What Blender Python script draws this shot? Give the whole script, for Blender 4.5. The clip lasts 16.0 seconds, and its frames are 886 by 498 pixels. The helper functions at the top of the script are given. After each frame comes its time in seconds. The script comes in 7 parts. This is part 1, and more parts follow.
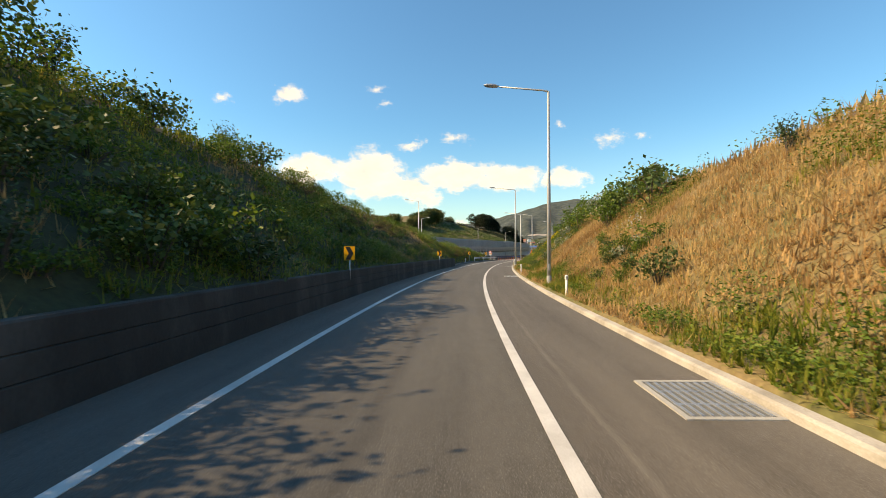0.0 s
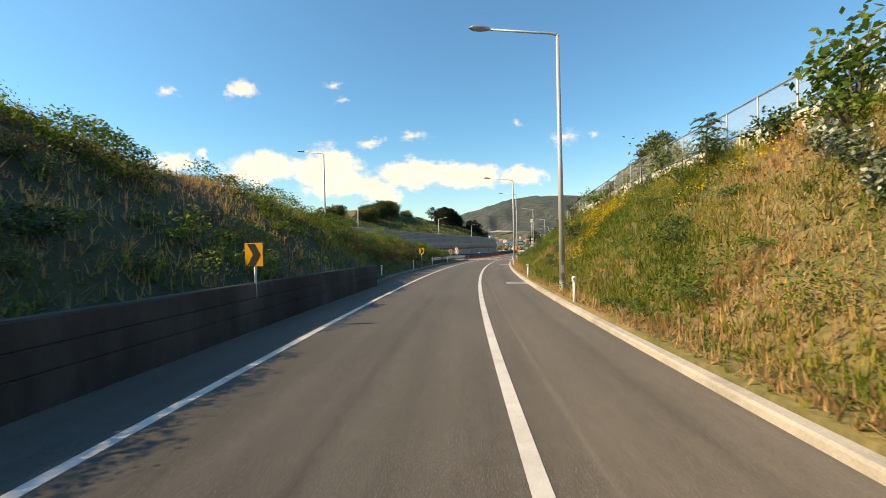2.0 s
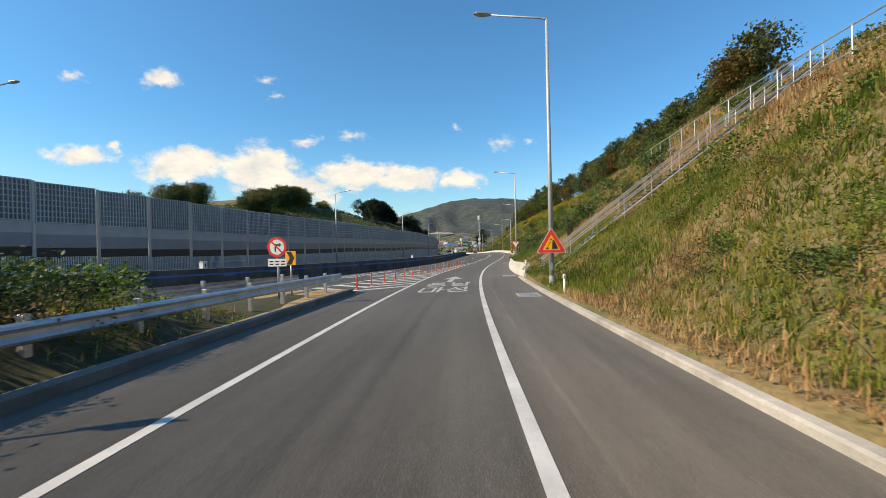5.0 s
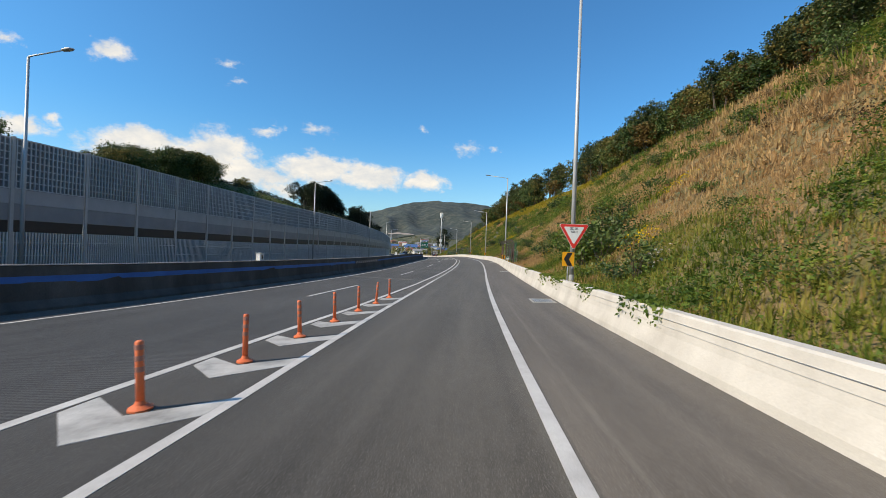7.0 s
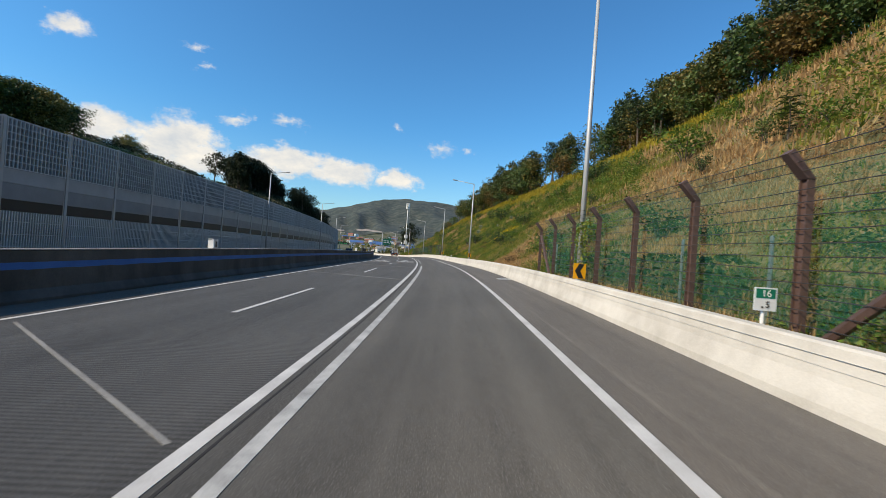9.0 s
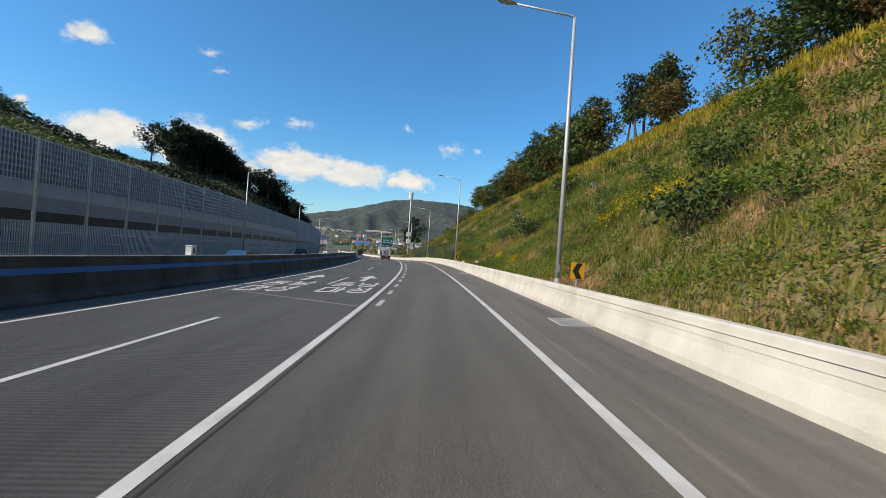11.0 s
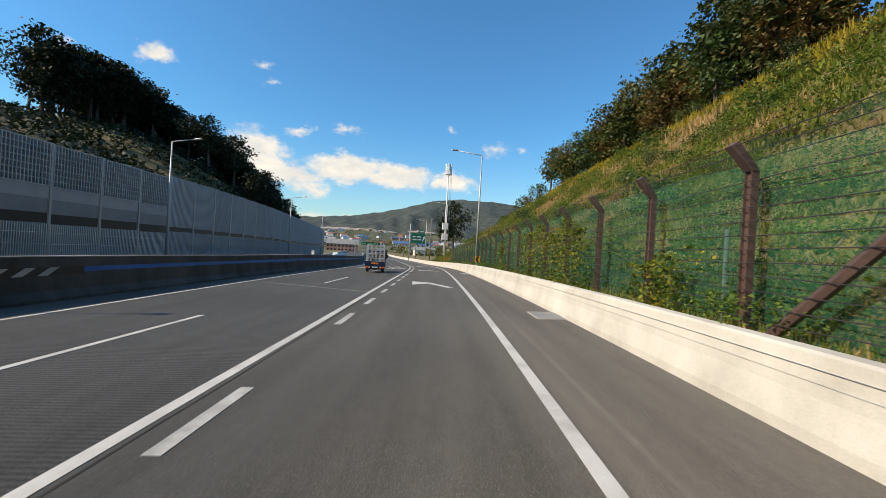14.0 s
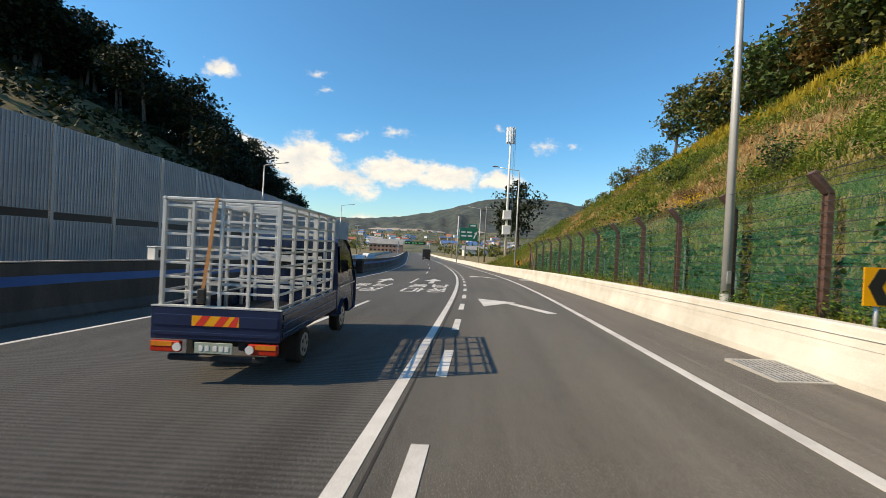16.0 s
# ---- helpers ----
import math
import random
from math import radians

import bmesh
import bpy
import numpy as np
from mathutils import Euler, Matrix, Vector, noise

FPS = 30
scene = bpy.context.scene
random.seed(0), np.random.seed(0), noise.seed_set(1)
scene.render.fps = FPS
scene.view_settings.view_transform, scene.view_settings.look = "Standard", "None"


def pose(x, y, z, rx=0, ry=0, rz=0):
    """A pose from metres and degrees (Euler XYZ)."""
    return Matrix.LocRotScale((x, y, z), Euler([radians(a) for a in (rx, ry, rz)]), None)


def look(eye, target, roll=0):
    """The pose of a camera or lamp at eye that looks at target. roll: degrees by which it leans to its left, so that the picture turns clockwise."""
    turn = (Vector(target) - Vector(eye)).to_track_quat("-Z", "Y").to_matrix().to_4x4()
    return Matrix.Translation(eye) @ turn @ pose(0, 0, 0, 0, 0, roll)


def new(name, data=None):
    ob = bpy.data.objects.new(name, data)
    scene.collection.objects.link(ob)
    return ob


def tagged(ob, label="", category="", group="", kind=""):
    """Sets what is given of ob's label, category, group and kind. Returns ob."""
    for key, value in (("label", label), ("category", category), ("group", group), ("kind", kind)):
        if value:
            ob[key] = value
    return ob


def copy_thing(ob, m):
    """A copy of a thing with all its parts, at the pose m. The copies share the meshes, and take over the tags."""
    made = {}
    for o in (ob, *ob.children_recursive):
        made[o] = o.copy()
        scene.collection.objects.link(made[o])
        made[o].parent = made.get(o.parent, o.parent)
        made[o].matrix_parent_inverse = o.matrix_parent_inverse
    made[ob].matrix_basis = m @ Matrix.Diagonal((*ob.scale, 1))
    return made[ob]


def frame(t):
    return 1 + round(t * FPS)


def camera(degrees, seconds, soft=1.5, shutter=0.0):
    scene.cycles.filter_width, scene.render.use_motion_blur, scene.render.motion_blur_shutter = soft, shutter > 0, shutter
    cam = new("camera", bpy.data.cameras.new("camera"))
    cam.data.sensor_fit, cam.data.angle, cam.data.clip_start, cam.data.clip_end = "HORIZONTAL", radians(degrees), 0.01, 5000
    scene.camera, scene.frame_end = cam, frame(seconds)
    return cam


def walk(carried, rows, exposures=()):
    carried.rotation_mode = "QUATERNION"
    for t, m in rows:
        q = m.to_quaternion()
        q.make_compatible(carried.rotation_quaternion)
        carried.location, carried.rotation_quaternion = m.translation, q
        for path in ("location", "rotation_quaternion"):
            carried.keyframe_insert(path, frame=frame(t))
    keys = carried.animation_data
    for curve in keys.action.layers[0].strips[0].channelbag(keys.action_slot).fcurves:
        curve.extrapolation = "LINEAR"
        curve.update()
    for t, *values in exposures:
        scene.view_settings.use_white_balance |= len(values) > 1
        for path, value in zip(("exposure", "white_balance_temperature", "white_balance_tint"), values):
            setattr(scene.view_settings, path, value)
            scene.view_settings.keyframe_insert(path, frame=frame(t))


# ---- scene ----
cam = camera(93.3, 16.0, soft=0.75, shutter=0.05)
walk(cam, [
    (0.0, pose(-0.928, 0.019, 1.696, 89.94, 0.29, 0.00)),
    (0.5, pose(-0.488, 8.768, 1.608, 89.77, 1.14, -1.41)),
    (1.0, pose(0.196, 17.556, 1.506, 89.74, 1.30, -2.72)),
    (1.5, pose(1.067, 26.381, 1.390, 89.62, 1.27, -4.06)),
    (2.0, pose(2.156, 35.239, 1.264, 89.59, 1.32, -5.28)),
    (2.5, pose(3.471, 44.210, 1.140, 89.54, 1.47, -6.52)),
    (3.0, pose(4.977, 53.389, 1.021, 89.73, 1.31, -7.89)),
    (3.5, pose(6.707, 62.766, 0.906, 89.82, 1.24, -9.27)),
    (4.0, pose(8.680, 72.335, 0.794, 89.83, 1.27, -10.65)),
    (4.5, pose(10.934, 82.079, 0.672, 89.78, 1.31, -12.07)),
    (5.0, pose(13.488, 91.979, 0.536, 89.72, 1.29, -13.53)),
    (5.5, pose(16.374, 102.021, 0.386, 89.70, 1.13, -15.07)),
    (6.0, pose(19.606, 112.193, 0.223, 89.71, 0.83, -16.68)),
    (6.5, pose(23.047, 122.398, 0.063, 89.86, -0.82, -17.91)),
    (7.0, pose(26.646, 132.517, -0.091, 90.08, -2.05, -18.96)),
    (7.5, pose(30.471, 142.515, -0.238, 90.21, -2.76, -20.27)),
    (8.0, pose(34.374, 152.446, -0.367, 90.32, -3.84, -21.57)),
    (8.5, pose(38.468, 162.265, -0.439, 90.27, -4.23, -22.44)),
    (9.0, pose(42.714, 171.995, -0.451, 90.29, -4.21, -23.08)),
    (9.5, pose(46.921, 181.726, -0.406, 90.30, -4.15, -23.24)),
    (10.0, pose(51.012, 191.490, -0.348, 90.32, -4.05, -22.91)),
    (10.5, pose(54.931, 201.163, -0.342, 90.32, -3.94, -22.29)),
    (11.0, pose(58.652, 210.602, -0.386, 90.30, -3.85, -21.57)),
    (11.5, pose(62.225, 219.789, -0.475, 90.26, -3.81, -20.94)),
    (12.0, pose(65.668, 228.715, -0.567, 90.20, -3.82, -20.40)),
    (12.5, pose(68.782, 237.386, -0.638, 90.15, -3.81, -19.52)),
    (13.0, pose(71.587, 245.725, -0.688, 90.10, -3.62, -19.20)),
    (13.5, pose(74.121, 253.715, -0.718, 90.04, -3.25, -18.10)),
    (14.0, pose(76.161, 261.417, -0.747, 90.02, -3.45, -15.49)),
    (14.5, pose(77.956, 268.954, -0.806, 89.98, -3.15, -13.51)),
    (15.0, pose(79.546, 276.494, -0.902, 89.79, -3.07, -12.17)),
    (15.5, pose(80.960, 284.037, -1.033, 89.83, -2.78, -10.50)),
    (16.0, pose(82.172, 291.581, -1.200, 89.65, -2.83, -8.81)),
], exposures=[(0.0, 0.74, 11600, 12), (2.5, 0.66, 10900, 11), (5.5, 0.34, 8250, 10), (8.5, 0.22, 7600, 9), (12.5, 0.22, 7700, 9), (16.0, 0.45, 8700, 10)])

# ---- sky and sun ----
SUN_AZ, SUN_EL = 95.0, 36.6  # to the left of +y, above the horizon
sun_way = Vector((-math.sin(radians(SUN_AZ)) * math.cos(radians(SUN_EL)), math.cos(radians(SUN_AZ)) * math.cos(radians(SUN_EL)), math.sin(radians(SUN_EL))))
sun_data = bpy.data.lights.new("sun", "SUN")
sun_data.energy, sun_data.angle, sun_data.color = 4.4, radians(0.53), (1.0, 0.89, 0.74)
sun = new("sun", sun_data)
sun.matrix_world = look(sun_way * 100, (0, 0, 0))

world = bpy.data.worlds.new("sky")
scene.world = world
world.use_nodes = True
wn, wl = world.node_tree.nodes, world.node_tree.links
wn.clear()


def wmath(op, a, b=None, c=None):
    n = wn.new("ShaderNodeMath")
    n.operation = op
    for i, x in enumerate((a, b, c)):
        if x is None:
            continue
        if isinstance(x, (int, float)):
            n.inputs[i].default_value = x
        else:
            wl.new(x, n.inputs[i])
    return n.outputs[0]


def wvec(op, a, b=None, scale=None):
    n = wn.new("ShaderNodeVectorMath")
    n.operation = op
    for i, x in enumerate((a, b)):
        if x is None:
            continue
        if isinstance(x, (tuple, Vector)):
            n.inputs[i].default_value = tuple(x)
        else:
            wl.new(x, n.inputs[i])
    if scale is not None:
        n.inputs["Scale"].default_value = scale
    return n


sky = wn.new("ShaderNodeTexSky")
sky.sky_type, sky.sun_disc = "NISHITA", False
sky.sun_elevation, sky.sun_rotation = radians(SUN_EL), radians(-SUN_AZ)
sky.air_density, sky.dust_density, sky.ozone_density, sky.altitude = 1.15, 0.6, 3.2, 200.0
SKY_STRENGTH = 0.135

# clouds on a plane that stands ahead at azimuth -5, elevation 10 degrees
c_az, c_el = radians(-5.0), radians(10.0)
c_ahead = Vector((-math.sin(c_az) * math.cos(c_el), math.cos(c_az) * math.cos(c_el), math.sin(c_el)))
c_right = Vector((math.cos(c_az), math.sin(c_az), 0.0))
c_up = c_right.cross(c_ahead)
way = wn.new("ShaderNodeTexCoord").outputs["Generated"]
depth = wmath("MAXIMUM", wvec("DOT_PRODUCT", way, c_ahead).outputs["Value"], 0.02)
cu = wmath("DIVIDE", wvec("DOT_PRODUCT", way, c_right).outputs["Value"], depth)
cv = wmath("DIVIDE", wvec("DOT_PRODUCT", way, c_up).outputs["Value"], depth)
comb = wn.new("ShaderNodeCombineXYZ")
wl.new(cu, comb.inputs[0])
wl.new(cv, comb.inputs[1])
uv = comb.outputs[0]


def wnoise(scale, detail, rough, stretch=(1, 1, 1), shift=(0, 0, 0)):
    m = wvec("MULTIPLY", uv, stretch).outputs[0]
    m = wvec("ADD", m, shift).outputs[0]
    n = wn.new("ShaderNodeTexNoise")
    n.inputs["Scale"].default_value, n.inputs["Detail"].default_value, n.inputs["Roughness"].default_value = scale, detail, rough
    wl.new(m, n.inputs["Vector"])
    return n


warp = wnoise(9.0, 6.0, 0.62, (1, 1.5, 1))
warped = wvec("ADD", uv, wvec("MULTIPLY", wvec("SUBTRACT", warp.outputs["Color"], (0.5, 0.5, 0.5)).outputs[0], (0.12, 0.085, 0)).outputs[0]).outputs[0]
# (across, up, half width, half height) of each cloud
CLOUDS = [(-0.447, 0.196, 0.049, 0.034, 0.90), (-0.268, 0.018, 0.115, 0.061, 1.50), (-0.394, 0.027, 0.095, 0.047, 1.20), (-0.214, -0.023, 0.166, 0.040, 1.20), (-0.050, -0.002, 0.126, 0.046, 1.40), (0.069, -0.010, 0.123, 0.042, 1.30), (0.199, -0.017, 0.062, 0.031, 1.20), (-0.159, 0.071, 0.044, 0.016, 0.80), (-0.058, 0.080, 0.057, 0.021, 0.60), (-0.242, 0.208, 0.040, 0.017, 0.50), (-0.223, 0.164, 0.022, 0.012, 0.50), (-0.620, 0.196, 0.035, 0.021, 0.60), (0.180, 0.111, 0.024, 0.017, 0.50), (0.291, 0.072, 0.064, 0.020, 0.55), (0.366, 0.075, 0.030, 0.015, 0.55), (-0.609, 0.037, 0.084, 0.031, 1.20), (-0.543, 0.057, 0.020, 0.018, 0.70), (-0.418, 0.017, 0.121, 0.048, 1.30), (-0.615, 0.192, 0.029, 0.017, 0.60), (-0.142, -0.049, 0.085, 0.028, 0.90), (-0.104, -0.114, 0.109, 0.018, 0.70)]
cover = None
for x, y, w, h, k in CLOUDS:
    q = wvec("MULTIPLY", wvec("SUBTRACT", warped, (x, y, 0)).outputs[0], (1 / w, 1 / h, 0)).outputs[0]
    v = wmath("MULTIPLY", wmath("SUBTRACT", 1.0, wvec("LENGTH", q).outputs["Value"]), k)
    cover = v if cover is None else wmath("MAXIMUM", cover, v)
fine = wnoise(34.0, 7.0, 0.66, (1, 1.3, 1), (3, 1, 0)).outputs["Fac"]
cover = wmath("ADD", cover, wmath("MULTIPLY", wmath("SUBTRACT", fine, 0.5), 1.25))
edge = wn.new("ShaderNodeMapRange")
edge.interpolation_type = "SMOOTHSTEP"
wl.new(cover, edge.inputs["Value"])
edge.inputs["From Min"].default_value, edge.inputs["From Max"].default_value = 0.14, 0.80
shade = wnoise(16.0, 5.0, 0.6, (1, 1.6, 1), (7, 2, 0)).outputs["Fac"]
white = wn.new("ShaderNodeMix")
white.data_type = "RGBA"
white.inputs["A"].default_value, white.inputs["B"].default_value = (0.50, 0.60, 0.76, 1), (0.95, 0.95, 0.95, 1)
wl.new(wmath("MULTIPLY_ADD", shade, 1.9, -0.35), white.inputs["Factor"])
white.clamp_factor = True
bg_sky, bg_cloud, bg_mix = wn.new("ShaderNodeBackground"), wn.new("ShaderNodeBackground"), wn.new("ShaderNodeMixShader")
out = wn.new("ShaderNodeOutputWorld")
tint = wn.new("ShaderNodeMix")
tint.data_type, tint.blend_type = "RGBA", "MULTIPLY"
tint.inputs["Factor"].default_value = 1.0
lift = wn.new("ShaderNodeSeparateXYZ")
wl.new(way, lift.inputs[0])
haze = wn.new("ShaderNodeMapRange")
haze.interpolation_type = "SMOOTHSTEP"
wl.new(lift.outputs["Z"], haze.inputs["Value"])
haze.inputs["From Min"].default_value, haze.inputs["From Max"].default_value = -0.02, 0.30
hue = wn.new("ShaderNodeMix")
hue.data_type = "RGBA"
hue.inputs["A"].default_value, hue.inputs["B"].default_value = (0.66, 0.93, 1.16, 1), (0.33, 0.86, 1.27, 1)
wl.new(haze.outputs[0], hue.inputs["Factor"])
wl.new(hue.outputs["Result"], tint.inputs["B"])
wl.new(sky.outputs[0], tint.inputs["A"])
wl.new(tint.outputs["Result"], bg_sky.inputs["Color"])
bg_sky.inputs["Strength"].default_value = SKY_STRENGTH
wl.new(white.outputs["Result"], bg_cloud.inputs["Color"])
bg_cloud.inputs["Strength"].default_value = 0.88
wl.new(wmath("MULTIPLY", edge.outputs[0], 0.96), bg_mix.inputs["Fac"])
wl.new(bg_sky.outputs[0], bg_mix.inputs[1])
wl.new(bg_cloud.outputs[0], bg_mix.inputs[2])
wl.new(bg_mix.outputs[0], out.inputs["Surface"])

# ---- materials ----
def material(name, colours, scale=1.0, rough=0.8, metal=0.0, bump=0.0, bump_scale=40.0, grain=0.12, grain_scale=60.0, stretch=(1, 1, 1), island=0.0, spec=0.5, random_object=0.0, translucent=0.0, coords="Object", spread=0.4):
    """A surface whose base colour wanders between the given colours over patches of about 1/scale metres, with a fine grain over it."""
    m = bpy.data.materials.new(name)
    m.use_nodes = True
    n, l = m.node_tree.nodes, m.node_tree.links
    b = n["Principled BSDF"]
    tc = n.new("ShaderNodeTexCoord").outputs[coords]
    mp = n.new("ShaderNodeMapping")
    mp.inputs["Scale"].default_value = stretch
    l.new(tc, mp.inputs["Vector"])
    big = n.new("ShaderNodeTexNoise")
    big.inputs["Scale"].default_value, big.inputs["Detail"].default_value, big.inputs["Roughness"].default_value = scale, 5.0, 0.62
    l.new(mp.outputs[0], big.inputs["Vector"])
    value = big.outputs["Fac"]

    def mathn(op, a, c):
        q = n.new("ShaderNodeMath")
        q.operation = op
        for i, x in enumerate((a, c)):
            if isinstance(x, (int, float)):
                q.inputs[i].default_value = x
            else:
                l.new(x, q.inputs[i])
        return q.outputs[0]

    if island:
        value = mathn("ADD", value, mathn("MULTIPLY", mathn("SUBTRACT", n.new("ShaderNodeNewGeometry").outputs["Random Per Island"], 0.5), island))
    if random_object:
        value = mathn("ADD", value, mathn("MULTIPLY", mathn("SUBTRACT", n.new("ShaderNodeObjectInfo").outputs["Random"], 0.5), random_object))
    ramp = n.new("ShaderNodeValToRGB")
    el = ramp.color_ramp.elements
    k = len(colours)
    for i, c in enumerate(colours):
        at = 0.5 - spread / 2 + spread * i / max(1, k - 1)
        e = el[i] if i < 2 else el.new(at)
        e.position, e.color = at, (*c, 1)
    l.new(value, ramp.inputs[0])
    colour = ramp.outputs["Color"]
    if grain:
        g = n.new("ShaderNodeTexNoise")
        g.inputs["Scale"].default_value, g.inputs["Detail"].default_value = grain_scale, 3.0
        l.new(mp.outputs[0], g.inputs["Vector"])
        mix = n.new("ShaderNodeMix")
        mix.data_type, mix.blend_type = "RGBA", "MULTIPLY"
        mix.inputs["Factor"].default_value = 1.0
        l.new(colour, mix.inputs["A"])
        v = mathn("ADD", mathn("MULTIPLY", g.outputs["Fac"], 4 * grain), 1 - 2 * grain)
        cc = n.new("ShaderNodeCombineColor")
        for i in range(3):
            l.new(v, cc.inputs[i])
        l.new(cc.outputs[0], mix.inputs["B"])
        colour = mix.outputs["Result"]
    l.new(colour, b.inputs["Base Color"])
    b.inputs["Roughness"].default_value, b.inputs["Metallic"].default_value = rough, metal
    b.inputs["Specular IOR Level"].default_value = spec
    if bump:
        t = n.new("ShaderNodeTexNoise")
        t.inputs["Scale"].default_value, t.inputs["Detail"].default_value = bump_scale, 4.0
        l.new(mp.outputs[0], t.inputs["Vector"])
        bp = n.new("ShaderNodeBump")
        bp.inputs["Strength"].default_value, bp.inputs["Distance"].default_value = bump, 0.02
        l.new(t.outputs["Fac"], bp.inputs["Height"])
        l.new(bp.outputs[0], b.inputs["Normal"])
    if translucent:
        tr = n.new("ShaderNodeBsdfTranslucent")
        l.new(colour, tr.inputs["Color"])
        ms = n.new("ShaderNodeMixShader")
        ms.inputs[0].default_value = translucent
        l.new(b.outputs[0], ms.inputs[1])
        l.new(tr.outputs[0], ms.inputs[2])
        l.new(ms.outputs[0], n["Material Output"].inputs["Surface"])
    return m


def road_material(name, dark, light, tined, smears=()):
    """Road surface: aggregate speckle, wheel tracks and patches along the lane, and cross grooves where it is tined."""
    m = bpy.data.materials.new(name)
    m.use_nodes = True
    n, l = m.node_tree.nodes, m.node_tree.links
    b = n["Principled BSDF"]
    uv = n.new("ShaderNodeTexCoord").outputs["UV"]

    def tex(scale, stretch, detail=4.0, rough=0.6):
        mp = n.new("ShaderNodeMapping")
        mp.inputs["Scale"].default_value = (*stretch, 1)
        l.new(uv, mp.inputs["Vector"])
        t = n.new("ShaderNodeTexNoise")
        t.inputs["Scale"].default_value, t.inputs["Detail"].default_value, t.inputs["Roughness"].default_value = scale, detail, rough
        l.new(mp.outputs[0], t.inputs["Vector"])
        return t.outputs["Fac"]

    def mathn(op, a, c):
        q = n.new("ShaderNodeMath")
        q.operation = op
        for k, x in enumerate((a, c)):
            if isinstance(x, (int, float)):
                q.inputs[k].default_value = x
            else:
                l.new(x, q.inputs[k])
        return q.outputs[0]

    streak = tex(1.6, (1.0, 0.035), 5.0)
    blotch = tex(0.35, (1.0, 0.5), 5.0)
    speck = tex(55.0, (1.0, 1.0), 3.0, 0.8)
    stones = n.new("ShaderNodeMapRange")
    l.new(tex(70.0, (1.0, 0.8), 1.0, 0.5), stones.inputs["Value"])
    stones.inputs["From Min"].default_value, stones.inputs["From Max"].default_value = 0.58, 0.74
    coarse = tex(9.0, (1.0, 0.35), 4.0, 0.7)
    v = mathn("ADD", mathn("MULTIPLY", streak, 0.8), mathn("MULTIPLY", blotch, 0.5))
    v = mathn("ADD", v, mathn("MULTIPLY", speck, 1.0))
    v = mathn("ADD", v, mathn("MULTIPLY", coarse, 0.35))
    height = speck
    if tined:
        w = n.new("ShaderNodeTexWave")
        w.bands_direction = "Y"
        w.inputs["Scale"].default_value, w.inputs["Distortion"].default_value, w.inputs["Detail"].default_value = 3.8, 0.5, 1.0
        l.new(uv, w.inputs["Vector"])
        groove = mathn("MULTIPLY", w.outputs["Fac"], mathn("ADD", mathn("MULTIPLY", tex(0.5, (1, 0.3)), 0.9), 0.05))
        v = mathn("ADD", v, mathn("MULTIPLY", mathn("SUBTRACT", groove, 0.3), 0.9))
        height = mathn("ADD", height, groove)
    ramp = n.new("ShaderNodeValToRGB")
    ramp.color_ramp.elements[0].position, ramp.color_ramp.elements[0].color = 0.75, (*dark, 1)
    ramp.color_ramp.elements[1].position, ramp.color_ramp.elements[1].color = 1.65, (*light, 1)
    ramp.color_ramp.elements[0].position = 0.37
    ramp.color_ramp.elements[1].position = 0.63
    l.new(mathn("DIVIDE", v, 2.65), ramp.inputs[0])
    pale = n.new("ShaderNodeMix")
    pale.data_type = "RGBA"
    pale.inputs["B"].default_value = (0.27, 0.255, 0.235, 1)
    l.new(mathn("MULTIPLY", stones.outputs[0], 0.55), pale.inputs["Factor"])
    l.new(ramp.outputs[0], pale.inputs["A"])
    colour = pale.outputs["Result"]
    # long smears: (place across, half width, strength, colour)
    across = n.new("ShaderNodeSeparateXYZ")
    l.new(uv, across.inputs[0])
    for k, (c, w, q, tone) in enumerate(smears):
        near = mathn("SUBTRACT", 1.0, mathn("DIVIDE", mathn("ABSOLUTE", mathn("SUBTRACT", across.outputs[0], c), 0.0), w))
        ragged = n.new("ShaderNodeMapRange")
        l.new(mathn("MULTIPLY", mathn("MAXIMUM", near, 0.0), tex(1.3 + 0.23 * k, (2.5, 0.35), 6.0, 0.7)), ragged.inputs["Value"])
        ragged.inputs["From Min"].default_value, ragged.inputs["From Max"].default_value = 0.3, 0.58
        smear = n.new("ShaderNodeMix")
        smear.data_type = "RGBA"
        smear.inputs["B"].default_value = (*tone, 1)
        l.new(mathn("MULTIPLY", ragged.outputs[0], q), smear.inputs["Factor"])
        l.new(colour, smear.inputs["A"])
        colour = smear.outputs["Result"]
    l.new(colour, b.inputs["Base Color"])
    b.inputs["Roughness"].default_value, b.inputs["Specular IOR Level"].default_value = 0.85, 0.35
    b.inputs["Diffuse Roughness"].default_value = 0.9
    b.inputs["Sheen Weight"].default_value, b.inputs["Sheen Roughness"].default_value = 0.085, 0.3
    bp = n.new("ShaderNodeBump")
    bp.inputs["Strength"].default_value, bp.inputs["Distance"].default_value = 0.45, 0.012
    l.new(height, bp.inputs["Height"])
    l.new(bp.outputs[0], b.inputs["Normal"])
    return m


